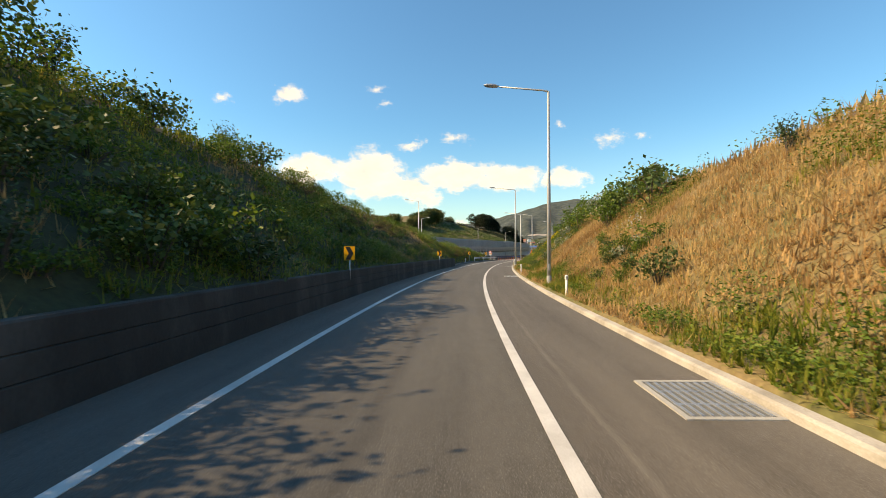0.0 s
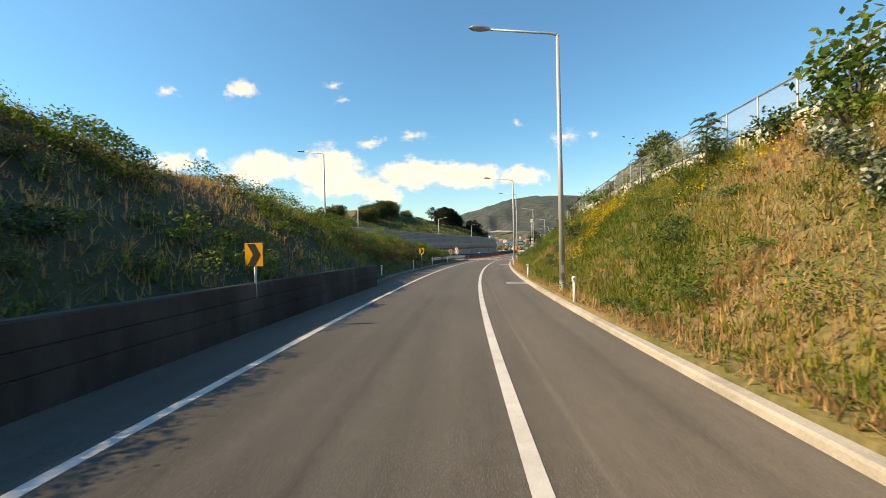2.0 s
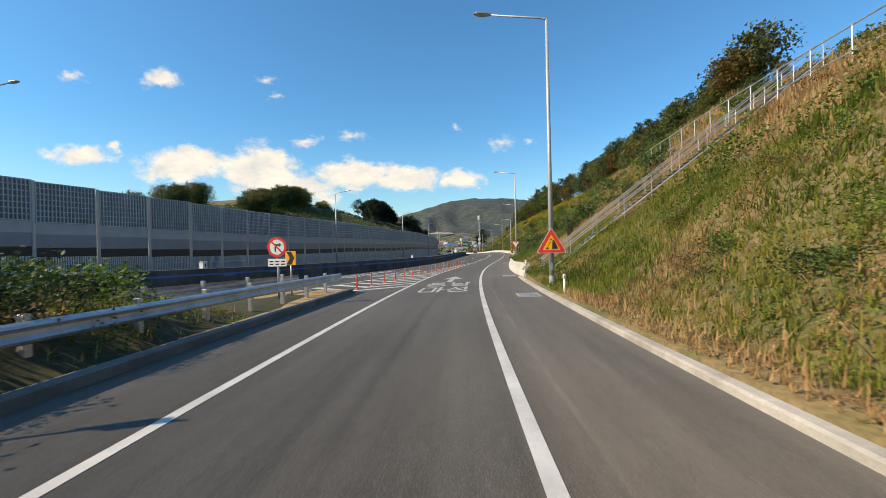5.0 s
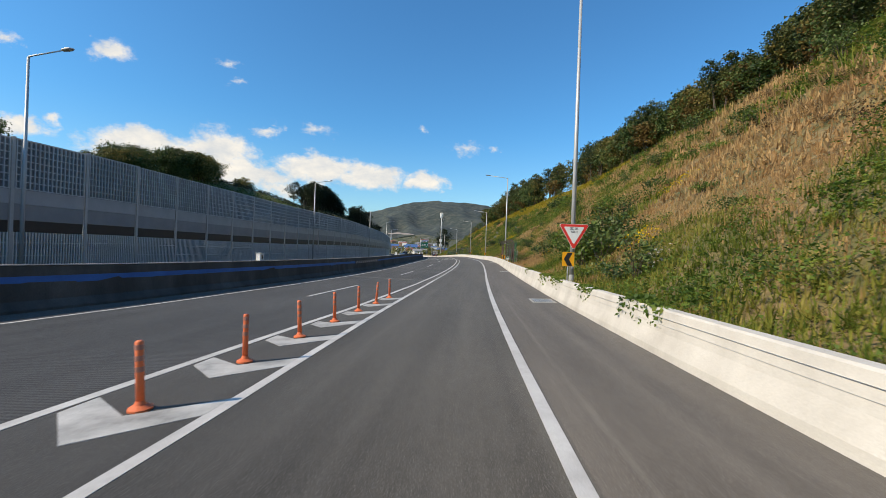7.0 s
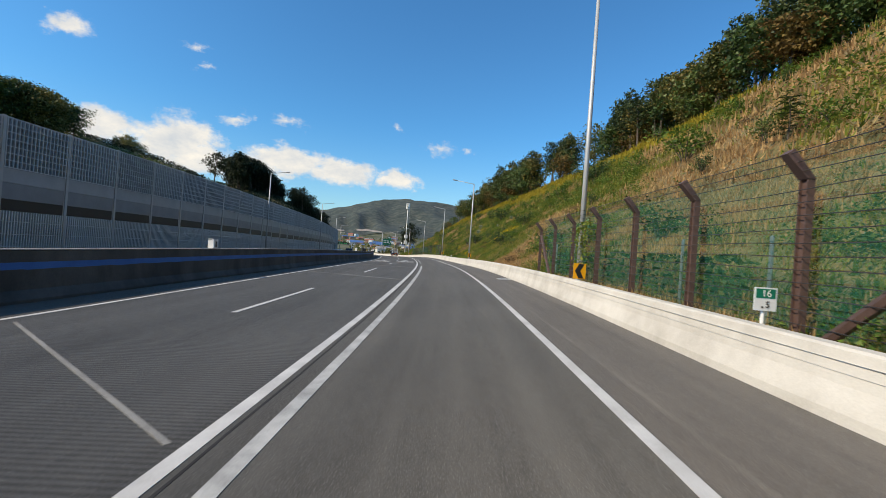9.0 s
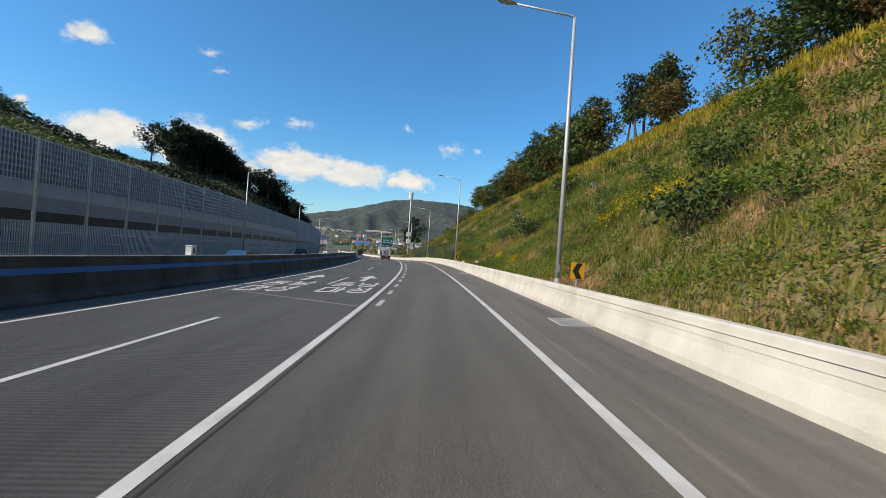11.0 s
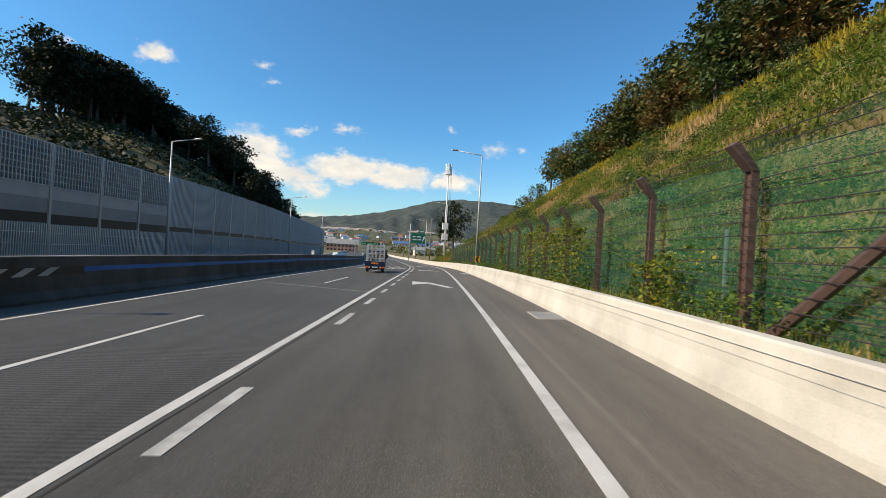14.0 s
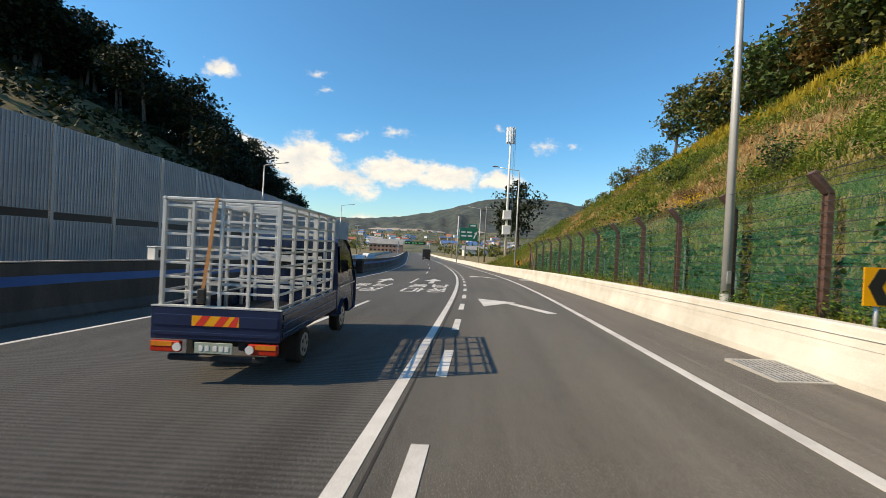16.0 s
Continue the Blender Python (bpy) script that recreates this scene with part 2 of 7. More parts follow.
asphalt = road_material("ramp asphalt", (0.034, 0.032, 0.029), (0.118, 0.111, 0.100), False, ((-1.8, 0.42, 0.5, (0.030, 0.028, 0.026)),))
asphalt_merge = road_material("merging lane asphalt", (0.032, 0.030, 0.0268), (0.108, 0.1015, 0.091), False)
asphalt_side = road_material("shoulder asphalt", (0.040, 0.0357, 0.032), (0.128, 0.115, 0.102), False, ((0.52, 0.16, 0.38, (0.18, 0.165, 0.148)), (1.6, 0.5, 0.35, (0.032, 0.029, 0.026))))
mainline = road_material("tined road", (0.026, 0.025, 0.0235), (0.098, 0.095, 0.090), True)
paint = material("road paint", [(0.40, 0.39, 0.37), (0.52, 0.51, 0.49), (0.60, 0.595, 0.57)], 1.5, 0.6, bump=0.15, bump_scale=90, grain=0.12, grain_scale=70)
paint_worn = material("worn road paint", [(0.24, 0.24, 0.23), (0.40, 0.40, 0.385), (0.52, 0.52, 0.5)], 2.2, 0.7, bump=0.2, bump_scale=90, grain=0.2, grain_scale=90)
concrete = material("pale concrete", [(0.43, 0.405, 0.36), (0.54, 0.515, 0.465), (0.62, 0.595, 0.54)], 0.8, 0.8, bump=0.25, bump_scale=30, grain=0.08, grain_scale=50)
concrete_grey = material("grey concrete", [(0.11, 0.105, 0.095), (0.17, 0.165, 0.15), (0.23, 0.222, 0.205)], 0.7, 0.85, bump=0.3, bump_scale=25, grain=0.12, grain_scale=50)
# stains, plus the shade on the left wall put into the colour
concrete_stained_shaded = material("stained shade-dark concrete", [(0.018, 0.016, 0.014), (0.035, 0.032, 0.028), (0.085, 0.08, 0.073)], 0.5, 0.9, bump=0.4, bump_scale=20, grain=0.15, grain_scale=40, stretch=(1, 1, 0.4))
soil = material("dry verge", [(0.16, 0.115, 0.045), (0.32, 0.215, 0.10), (0.44, 0.31, 0.16)], 0.9, 0.95, bump=0.7, bump_scale=14, grain=0.25, grain_scale=40)
hill_soil = material("overgrown slope", [(0.07, 0.075, 0.024), (0.12, 0.11, 0.038), (0.20, 0.142, 0.066), (0.125, 0.108, 0.04)], 0.45, 0.95, bump=0.9, bump_scale=5, grain=0.35, grain_scale=9)
# the median barrier's own shade is put into this dark base colour
median_shade_concrete = material("shade-dark concrete", [(0.04, 0.038, 0.034), (0.075, 0.072, 0.065), (0.12, 0.115, 0.105)], 0.6, 0.9, bump=0.3, bump_scale=25, grain=0.15, grain_scale=40, stretch=(1, 1, 0.35))
# darker copy of hill_soil; the left bank's shade is put into the colour
bank_soil = material("slope soil, shade in colour", [(0.02, 0.024, 0.008), (0.04, 0.042, 0.013), (0.075, 0.055, 0.025)], 0.25, 0.95, bump=0.9, bump_scale=5, grain=0.35, grain_scale=9)
kerb_stone = material("dirty kerb concrete", [(0.24, 0.22, 0.19), (0.36, 0.335, 0.295), (0.46, 0.43, 0.385)], 1.2, 0.85, bump=0.35, bump_scale=30, grain=0.15, grain_scale=40)
steel = material("galvanised steel", [(0.36, 0.37, 0.38), (0.48, 0.49, 0.5), (0.56, 0.57, 0.58)], 2.0, 0.42, 0.7, grain=0.06, grain_scale=50)
lamp_steel = material("lamp steel", [(0.40, 0.41, 0.41), (0.5, 0.5, 0.5)], 1.0, 0.5, 0.35, grain=0.05, grain_scale=30)
dark_steel = material("dark steel", [(0.02, 0.022, 0.025), (0.04, 0.042, 0.045)], 2.0, 0.5, 0.4)
brown_steel = material("brown painted steel", [(0.085, 0.05, 0.042), (0.12, 0.072, 0.06)], 3.0, 0.55, 0.1, grain=0.12, grain_scale=30)
wire_dark = material("dark wire", [(0.05, 0.045, 0.045), (0.09, 0.08, 0.08)], 3.0, 0.5, 0.5)
orange = material("orange rubber", [(0.62, 0.13, 0.045), (0.78, 0.19, 0.07)], 3.0, 0.55, grain=0.1, random_object=0.3)
band_grey = material("reflective band", [(0.30, 0.13, 0.1), (0.42, 0.2, 0.16)], 3.0, 0.4)
white_paint = material("white paint", [(0.66, 0.66, 0.64), (0.78, 0.78, 0.76)], 3.0, 0.5, grain=0.05)
red_paint = material("sign red", [(0.62, 0.03, 0.02), (0.72, 0.045, 0.03)], 3.0, 0.45, grain=0.03)
yellow_paint = material("sign amber", [(0.80, 0.33, 0.01), (0.87, 0.40, 0.015)], 3.0, 0.45, grain=0.03)
black_paint = material("sign black", [(0.012, 0.012, 0.012), (0.02, 0.02, 0.02)], 3.0, 0.5)
green_paint = material("sign green", [(0.0, 0.13, 0.075), (0.0, 0.17, 0.1)], 3.0, 0.45, grain=0.03)
blue_paint = material("blue stripe", [(0.010, 0.11, 0.36), (0.02, 0.155, 0.46)], 1.0, 0.6, grain=0.12)
panel_grey = material("sound panel", [(0.42, 0.44, 0.455), (0.54, 0.56, 0.575)], 0.6, 0.55, 0.3, grain=0.06, random_object=0.25)
panel_pale = material("pale sound panel", [(0.33, 0.34, 0.355), (0.43, 0.44, 0.455)], 0.6, 0.5, 0.3, grain=0.06)
panel_mid = material("mid grey sound panel", [(0.22, 0.23, 0.245), (0.30, 0.31, 0.325)], 0.6, 0.5, 0.3, grain=0.06)
panel_back = material("sound panel backing", [(0.13, 0.145, 0.16), (0.18, 0.195, 0.21)], 0.6, 0.6, 0.2)
panel_dark = material("dark sound panel", [(0.018, 0.019, 0.022), (0.03, 0.031, 0.035)], 0.6, 0.4)
slat_pale = material("pale slat", [(0.55, 0.57, 0.58), (0.68, 0.7, 0.71)], 0.8, 0.45, 0.4, random_object=0.2)
far_hill = material("far wooded mountain", [(0.022, 0.033, 0.030), (0.040, 0.052, 0.044), (0.066, 0.072, 0.056)], 0.02, 0.95, bump=1.0, bump_scale=0.03, grain=0.45, grain_scale=0.07, spread=0.22)
foot_green = material("wooded foothill", [(0.030, 0.042, 0.020), (0.055, 0.066, 0.028), (0.10, 0.095, 0.05), (0.13, 0.12, 0.075)], 0.03, 0.95, grain=0.4, grain_scale=0.15, spread=0.24)
far_earth = material("bare cut earth", [(0.25, 0.2, 0.16), (0.4, 0.34, 0.29)], 0.02, 0.95, grain=0.2, grain_scale=0.1)
bark = material("bark", [(0.055, 0.042, 0.032), (0.12, 0.095, 0.075)], 4.0, 0.9, bump=0.6, bump_scale=25, grain=0.2)

# ---- the line of the road ----
TH = [6.0, 4.0, 2.6, 0.67, -2.08, -4.82, -7.14, -9.22, -11.47, -13.68, -15.63, -17.53, -19.81, -22.22, -23.8, -24.39, -23.84, -22.45, -21.0, -19.82, -18.7, -17.37, -15.43, -14.45, -14.12, -13.35, -10.88, -8.97, -7.6, -6.47, -5.42, -4.3]  # heading, every 15 m from -55
GR = [-0.0078, -0.0145, -0.0112, -0.0152, -0.0117, 0.0079, -0.0121, -0.0019, -0.023, -0.0312, -0.0158, -0.0162, -0.0108]  # climb, every 40 m from -10
BK = [-0.35, 0.07, 0.25, -0.6, -1.95, -2.43, -2.24, -2.4, -2.3, -1.76, -1.05, -0.37, 0.0]  # fall to the right, degrees
SS = np.arange(-120.0, 901.0, 1.0)
RTH = np.radians(np.interp(SS, -55 + 15.0 * np.arange(len(TH)), TH))
RBK = np.tan(np.radians(np.interp(SS, -10 + 40.0 * np.arange(13), BK)))
RGR = np.interp(SS, -10 + 40.0 * np.arange(13), GR)
RX, RY, RZ = np.cumsum(-np.sin(RTH)), np.cumsum(np.cos(RTH)), np.cumsum(RGR)
I0 = int(np.searchsorted(SS, 0.0))
RX, RY, RZ = RX - RX[I0], RY - RY[I0], RZ - RZ[I0]


def PN(s, d, h=0.0):
    """World points at s metres along the right edge line, d to its right and h above the road's plane."""
    s, d, h = np.broadcast_arrays(np.asarray(s, float), np.asarray(d, float), np.asarray(h, float))
    th = np.interp(s, SS, RTH)
    return np.stack([np.interp(s, SS, RX) + d * np.cos(th), np.interp(s, SS, RY) + d * np.sin(th), np.interp(s, SS, RZ) - d * np.interp(s, SS, RBK) + h], -1)


def P(s, d, h=0.0):
    return Vector(PN(s, d, h).tolist())


def heading(s):
    return math.degrees(np.interp(s, SS, RTH))


def at(s, d, h=0.0, turn=0.0):
    """The pose of a thing that stands upright there, its y along the road."""
    p = P(s, d, h)
    return pose(p.x, p.y, p.z, 0, 0, heading(s) + turn)


def table(rows):
    a, b = zip(*rows)
    return lambda s: np.interp(s, a, b)


MAIN = table([(-120, -62), (0, -36), (60, -21), (100, -12.4), (110, -10.3), (120, -8.35), (125.9, -7.45), (130, -6.65), (139, -5.38), (149, -4.62), (160, -4.2), (170, -4.03), (181, -3.98), (205, -4.02), (242, -4.07), (300, -4.08), (322, -4.1), (900, -4.1)])  # right edge line of the main road
KERB = table([(-120, 2.4), (118, 2.4), (160, 2.4), (183, 2.22), (243, 2.2), (280, 2.08), (311, 1.85), (360, 1.5), (900, 1.5)])
MEDIAN = lambda s: MAIN(s) - 8.6 - np.interp(s, [100, 127, 146, 176], [0, 0.3, 0.2, 0]) - np.interp(s, [285, 312, 330], [0, 0.8, 1.0])
SOUND = lambda s: np.interp(s, [-120, 0, 60, 100, 130, 160, 190, 900], [-88, -60, -42, -33, -27.2, -25.4, -26, -26])


# ---- mesh helpers ----
class Net:
    """Collects corners and faces of one mesh."""

    def __init__(self):
        self.v, self.f = [], []

    def add(self, v, f):
        k = len(self.v)
        self.v += [tuple(map(float, p)) for p in v]
        self.f += [tuple(i + k for i in q) for q in f]
        return self

    def box(self, a, b, c=0.0, m=None):
        """From corner a to corner b, with edges cut off by c."""
        (x0, y0, z0), (x1, y1, z1) = a, b
        if c <= 0:
            v = [(x, y, z) for z in (z0, z1) for x, y in ((x0, y0), (x1, y0), (x1, y1), (x0, y1))]
            f = [(3, 2, 1, 0), (4, 5, 6, 7), (0, 1, 5, 4), (1, 2, 6, 5), (2, 3, 7, 6), (3, 0, 4, 7)]
        else:
            v, f = [], []
            for z, i in ((z0, c), (z0 + c, 0), (z1 - c, 0), (z1, c)):
                j = c if i == 0 else c
                v += [(x0 + i + j, y0 + i, z), (x1 - i - j, y0 + i, z), (x1 - i, y0 + i + j, z), (x1 - i, y1 - i - j, z), (x1 - i - j, y1 - i, z), (x0 + i + j, y1 - i, z), (x0 + i, y1 - i - j, z), (x0 + i, y0 + i + j, z)]
            f = [tuple(range(7, -1, -1)), tuple(range(24, 32))]
            for r in range(3):
                f += [(r * 8 + k, r * 8 + (k + 1) % 8, r * 8 + 8 + (k + 1) % 8, r * 8 + 8 + k) for k in range(8)]
        if m is not None:
            v = [m @ Vector(p) for p in v]
        return self.add(v, f)

    def tube(self, points, radii, seg=10, caps=True):
        """A round bar through the points."""
        pts = [Vector(p) for p in points]
        if isinstance(radii, (int, float)):
            radii = [radii] * len(pts)
        v, f = [], []
        for i, p in enumerate(pts):
            t = (pts[min(i + 1, len(pts) - 1)] - pts[max(i - 1, 0)]).normalized()
            a = t.orthogonal().normalized() if abs(t.z) > 0.99 else t.cross(Vector((0, 0, 1))).normalized()
            if abs(t.z) > 0.99:
                a = Vector((1, 0, 0))
            b = t.cross(a)
            for k in range(seg):
                w = 2 * math.pi * k / seg
                v.append(p + radii[i] * (math.cos(w) * a + math.sin(w) * b))
        for i in range(len(pts) - 1):
            f += [(i * seg + k, i * seg + (k + 1) % seg, (i + 1) * seg + (k + 1) % seg, (i + 1) * seg + k) for k in range(seg)]
        if caps:
            f += [tuple(range(seg - 1, -1, -1)), tuple((len(pts) - 1) * seg + k for k in range(seg))]
        return self.add(v, f)

    def plate(self, outline, y0, y1):
        """A flat board: an outline in x and z, from y0 to y1."""
        n = len(outline)
        v = [(x, y0, z) for x, z in outline] + [(x, y1, z) for x, z in outline]
        f = [tuple(range(n)), tuple(range(2 * n - 1, n - 1, -1))] + [(k, k + n, (k + 1) % n + n, (k + 1) % n) for k in range(n)]
        return self.add(v, f)

    def ribbon(self, profile, s, closed=True):
        """Sweeps a profile along the road; profile(s) gives rows of (d, h)."""
        rows = [PN(x, *np.array(profile(x), float).T) for x in s]
        n = len(rows[0])
        v = np.concatenate(rows).tolist()
        f = []
        m = n if closed else n - 1
        for i in range(len(rows) - 1):
            f += [(i * n + k, i * n + (k + 1) % n, (i + 1) * n + (k + 1) % n, (i + 1) * n + k) for k in range(m)]
        if closed:
            f += [tuple(range(n - 1, -1, -1)), tuple((len(rows) - 1) * n + k for k in range(n))]
        return self.add(v, f)

    def mesh(self, name, mat, smooth=False):
        me = bpy.data.meshes.new(name)
        me.from_pydata(self.v, [], self.f)
        me.materials.append(mat)
        if smooth:
            me.polygons.foreach_set("use_smooth", [True] * len(me.polygons))
        me.validate()
        return me


def part(name, net, mat, parent=None, label="", smooth=False):
    ob = new(name, net.mesh(name, mat, smooth))
    ob.parent = parent
    if label:
        ob["label"] = label
    return ob


def thing(name, label, category, m=None, group="", kind=""):
    ob = new(name)
    ob.empty_display_size = 0.2
    if m is not None:
        ob.matrix_basis = m
    return tagged(ob, label, category, group, kind)


def structure(name, net, mat, label, category, smooth=False):
    return tagged(part(name, net, mat, smooth=smooth), label, category, kind="structure")


def steps(a, b, k):
    return np.linspace(a, b, max(2, int(round((b - a) / k)) + 1))


def fix_normals(ob):
    bm = bmesh.new()
    bm.from_mesh(ob.data)
    bmesh.ops.recalc_face_normals(bm, faces=bm.faces)
    bm.to_mesh(ob.data)
    bm.free()
    return ob


# ---- the ground ----
R_CREST_D = table([(-120, 10.5), (100, 10.5), (125, 30), (200, 33), (250, 30), (360, 28), (390, 20), (440, 12), (900, 12)])
R_SLOPE = table([(-120, 0.86), (90, 0.84), (120, 0.70), (190, 0.71), (260, 0.72), (310, 0.73), (345, 0.72), (372, 0.66), (392, 0.3), (420, 0.12), (900, 0.05)])
R_TOE_H = table([(-120, 0.16), (116, 0.16), (122, 0.5), (330, 0.55), (360, 0.3), (900, 0.1)])
R_TOE_D = table([(-120, 1.0), (110, 1.2), (124, 1.25), (900, 1.3)])
R_IN = table([(116, 0.1), (119.7, 0.1), (120, 0.62), (124, 0.42), (130, 0.3), (900, 0.3)])


def wob(x, y, k, a):
    return a * noise.noise((x * k, y * k, 3.1))


def right_h(s, d):
    """Height of the right bank over the road's plane."""
    e = float(KERB(s)) + 0.25
    toe, top = e + float(R_TOE_D(s)), float(R_CREST_D(s))
    h = float(R_TOE_H(s))
    if d <= toe:
        return h
    k = float(R_SLOPE(s))
    u = min(d, top) - toe
    h += k * u - 0.35 * k * (1 - math.exp(-u / 0.8)) * 0.8
    if d > top:
        h += (0.12 if s < 100 else 0.22) * (d - top) if s < 380 else 0.02 * (d - top)
    if 108 < s < 152:
        h -= 0.17 * min(max(0.0, d - 17.5), 14.0) * min(1.0, (s - 108) / 8, (152 - s) / 8)
    g = min(1.0, u / 2.0)
    return h + g * (wob(s, d, 0.16, 0.55) + wob(s, d, 0.5, 0.22))


L_CREST = table([(-120, 9.5), (8, 9.5), (20, 8.8), (35, 7.6), (45, 6.6), (52, 5.7), (60, 5.2), (70, 4.5), (82, 3.3), (95, 1.8), (103, 0.5), (112, 0.18)])


def left_edge(s):
    return -5.55 if s < 56.5 else float(np.interp(s, [56.5, 60, 112], [-5.6, -5.75, -5.9]))


def left_h(s, d):
    """Height of the bank between the ramp and the main road."""
    e = left_edge(s)
    far = float(MAIN(s)) + 2.0
    base = float(np.interp(s, [52, 57, 60], [0.98, 0.98, 0.16]))
    u = e - 0.35 - d
    if u <= 0:
        return base
    crest = float(L_CREST(s))
    top = 0.9 * crest
    h = max(base, -0.3 * math.log(math.exp(-(base + 0.745 * u) / 0.3) + math.exp(-top / 0.3))) if top > base + 0.1 else base
    back = (d - far) * 0.7
    g = min(1.0, u / 1.5) * min(1.0, max(0.0, (crest - 0.3) / 2))
    return max(0.02, min(h + g * (wob(s, d, 0.2, 0.5) + wob(s, d, 0.6, 0.2)), back + 0.05))


L_HILL = table([(-120, 4), (100, 4), (150, 8), (200, 9.5), (235, 9), (280, 15), (305, 19), (335, 20), (350, 25), (360, 25), (372, 23), (381, 16.5), (390, 11), (400, 6), (420, 4.5), (450, 4), (500, 2), (900, 1)])


def far_left_h(s, d):
    """Height of the land behind the sound wall."""
    u = float(SOUND(s)) - 1.5 - d
    if u <= 0:
        return 0.0
    top = float(L_HILL(s))
    back = 0.3 * max(0.0, min(u, 80) - 28) * max(0.0, min(1.0, (s - 150) / 50, (340 - s) / 30))
    return back + top * (1 - math.exp(-u / 13.0)) + min(1, u / 6) * wob(s, d, 0.06, 1.4)


def ground_net():
    net = Net()
    rows = []
    ss = np.concatenate([np.arange(-110, -10, 10.0), np.arange(-10, 345, 2.5), np.arange(345, 460, 6.0), np.arange(460, 861, 40.0)])
    for s in ss:
        k, snd = float(KERB(s)), float(SOUND(s))
        ds = [snd - x for x in (210, 160, 120, 90, 68, 52, 40, 31, 24, 18, 13, 9, 6, 3.5, 1.6, 0.6)]
        pts = [(d, far_left_h(s, d)) for d in ds]
        pts += [(snd + 0.3, -0.2), (snd + 5, -0.3), ((snd - 4) / 2, -0.3), (-3.0, -0.3), (k + float(R_IN(s)), -0.3)]
        pts += [(k + float(R_IN(s)) + 0.1, float(R_TOE_H(s)))]
        pts += [(k + 0.25 + x, right_h(s, k + 0.25 + x)) for x in (0.6, 1.0, 1.5, 2.2, 3.0, 4.0, 5.0, 6.2, 7.5, 9.0, 11, 13, 15.5, 18, 21, 24.5, 28, 32, 36, 41, 48, 58, 72, 90, 115, 150, 200)]
        d, h = np.array(pts).T
        rows.append(PN(s, d, h))
    n = len(rows[0])
    v = np.concatenate(rows)
    net.v = v.tolist()
    for i in range(len(rows) - 1):
        net.f += [(i * n + j, i * n + j + 1, (i + 1) * n + j + 1, (i + 1) * n + j) for j in range(n - 1)]
    # out to the horizon
    m = len(rows)
    loop = [j for j in range(n)] + [i * n + n - 1 for i in range(1, m)] + [(m - 1) * n + j for j in range(n - 2, -1, -1)] + [i * n for i in range(m - 2, 0, -1)]
    last = loop
    mid = np.array([60.0, 300.0])
    for r, z in ((0.35, -4.0), (0.7, -8.0), (1.0, -10.0)):
        ring = []
        for i in loop:
            x, y, z0 = v[i]
            w = np.array([x, y]) - mid
            q = mid + w / np.linalg.norm(w) * 3000
            ring.append((x + (q[0] - x) * r, y + (q[1] - y) * r, z))
        k = len(net.v)
        net.v += ring
        cur = [k + i for i in range(len(loop))]
        net.f += [(last[i], cur[i], cur[(i + 1) % len(loop)], last[(i + 1) % len(loop)]) for i in range(len(loop))]
        last = cur
    return net


fix_normals(structure("ground", ground_net(), hill_soil, "overgrown hillside and level land", "ground", True))

net = Net()
rows = []
for s in steps(-40, 112, 1.6):
    e, far = left_edge(s), float(MAIN(s)) + 2.0
    ds = [e - 0.02, e - 0.35] + [e - 0.35 - x for x in (0.4, 0.9, 1.5, 2.2, 3.0, 3.8, 4.8, 6.0, 7.4, 9.0, 11.0)]
    last = min(ds[-1] - 0.5, far - 0.4)
    ds += [ds[12] + (last - ds[12]) * q for q in (0.2, 0.45, 0.7, 0.9, 1.0)]
    rows.append(PN(s, np.array([ds[0]] + ds), np.array([-0.15] + [left_h(s, d) if d > far else 0.0 for d in ds])))
n = len(rows[0])
net.v = np.concatenate(rows).tolist()
for i in range(len(rows) - 1):
    net.f += [(i * n + j, i * n + j + 1, (i + 1) * n + j + 1, (i + 1) * n + j) for j in range(n - 1)]
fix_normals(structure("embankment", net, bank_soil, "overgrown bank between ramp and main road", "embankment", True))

# ---- roads ----
def road_sheet(name, s, columns, mat, label, thick=0.25):
    """A slab along the road, with the way across and along it as its texture coordinates, in metres."""
    net = Net().ribbon(lambda x: [(d, 0.0) for d in columns(x)] + [(d, -thick) for d in reversed(columns(x))], s)
    ob = structure(name, net, mat, label, "road")
    flat = np.array([(d, x) for x in s for d in list(columns(x)) + list(reversed(columns(x)))])
    uv = ob.data.uv_layers.new(name="along")
    idx = np.empty(len(ob.data.loops), np.int32)
    ob.data.loops.foreach_get("vertex_index", idx)
    uv.data.foreach_set("uv", flat[idx].astype(np.float32).ravel())
    return fix_normals(ob)


def ramp_left(s):
    return float(MAIN(s)) if s > 113 else min(left_edge(s) + 0.02, 0)


road_sheet("road_ramp", steps(-40, 113, 1.5), lambda x: [ramp_left(x), -3, 0.12], asphalt, "dark asphalt of a one-lane curving ramp")
road_sheet("road_merge", steps(113, 800, 2.0), lambda x: [ramp_left(x), ramp_left(x) / 2, 0.12], asphalt_merge, "dark asphalt of the merging lane")
road_sheet("road_shoulder", steps(-40, 800, 2.0), lambda x: [0.12, 1.0, float(KERB(x)) + 0.05 + float(np.interp(x, [117, 119.5, 124, 130], [0, 0.4, 0.25, 0.05]))], asphalt_side, "brownish asphalt shoulder")
road_sheet("road_main", steps(-110, 800, 2.0), lambda x: [float(SOUND(x)) + 0.4, float(MEDIAN(x)) - 0.3, float(MAIN(x)) - 3.3, float(MAIN(x))], mainline, "grey tined road of the main carriageways")


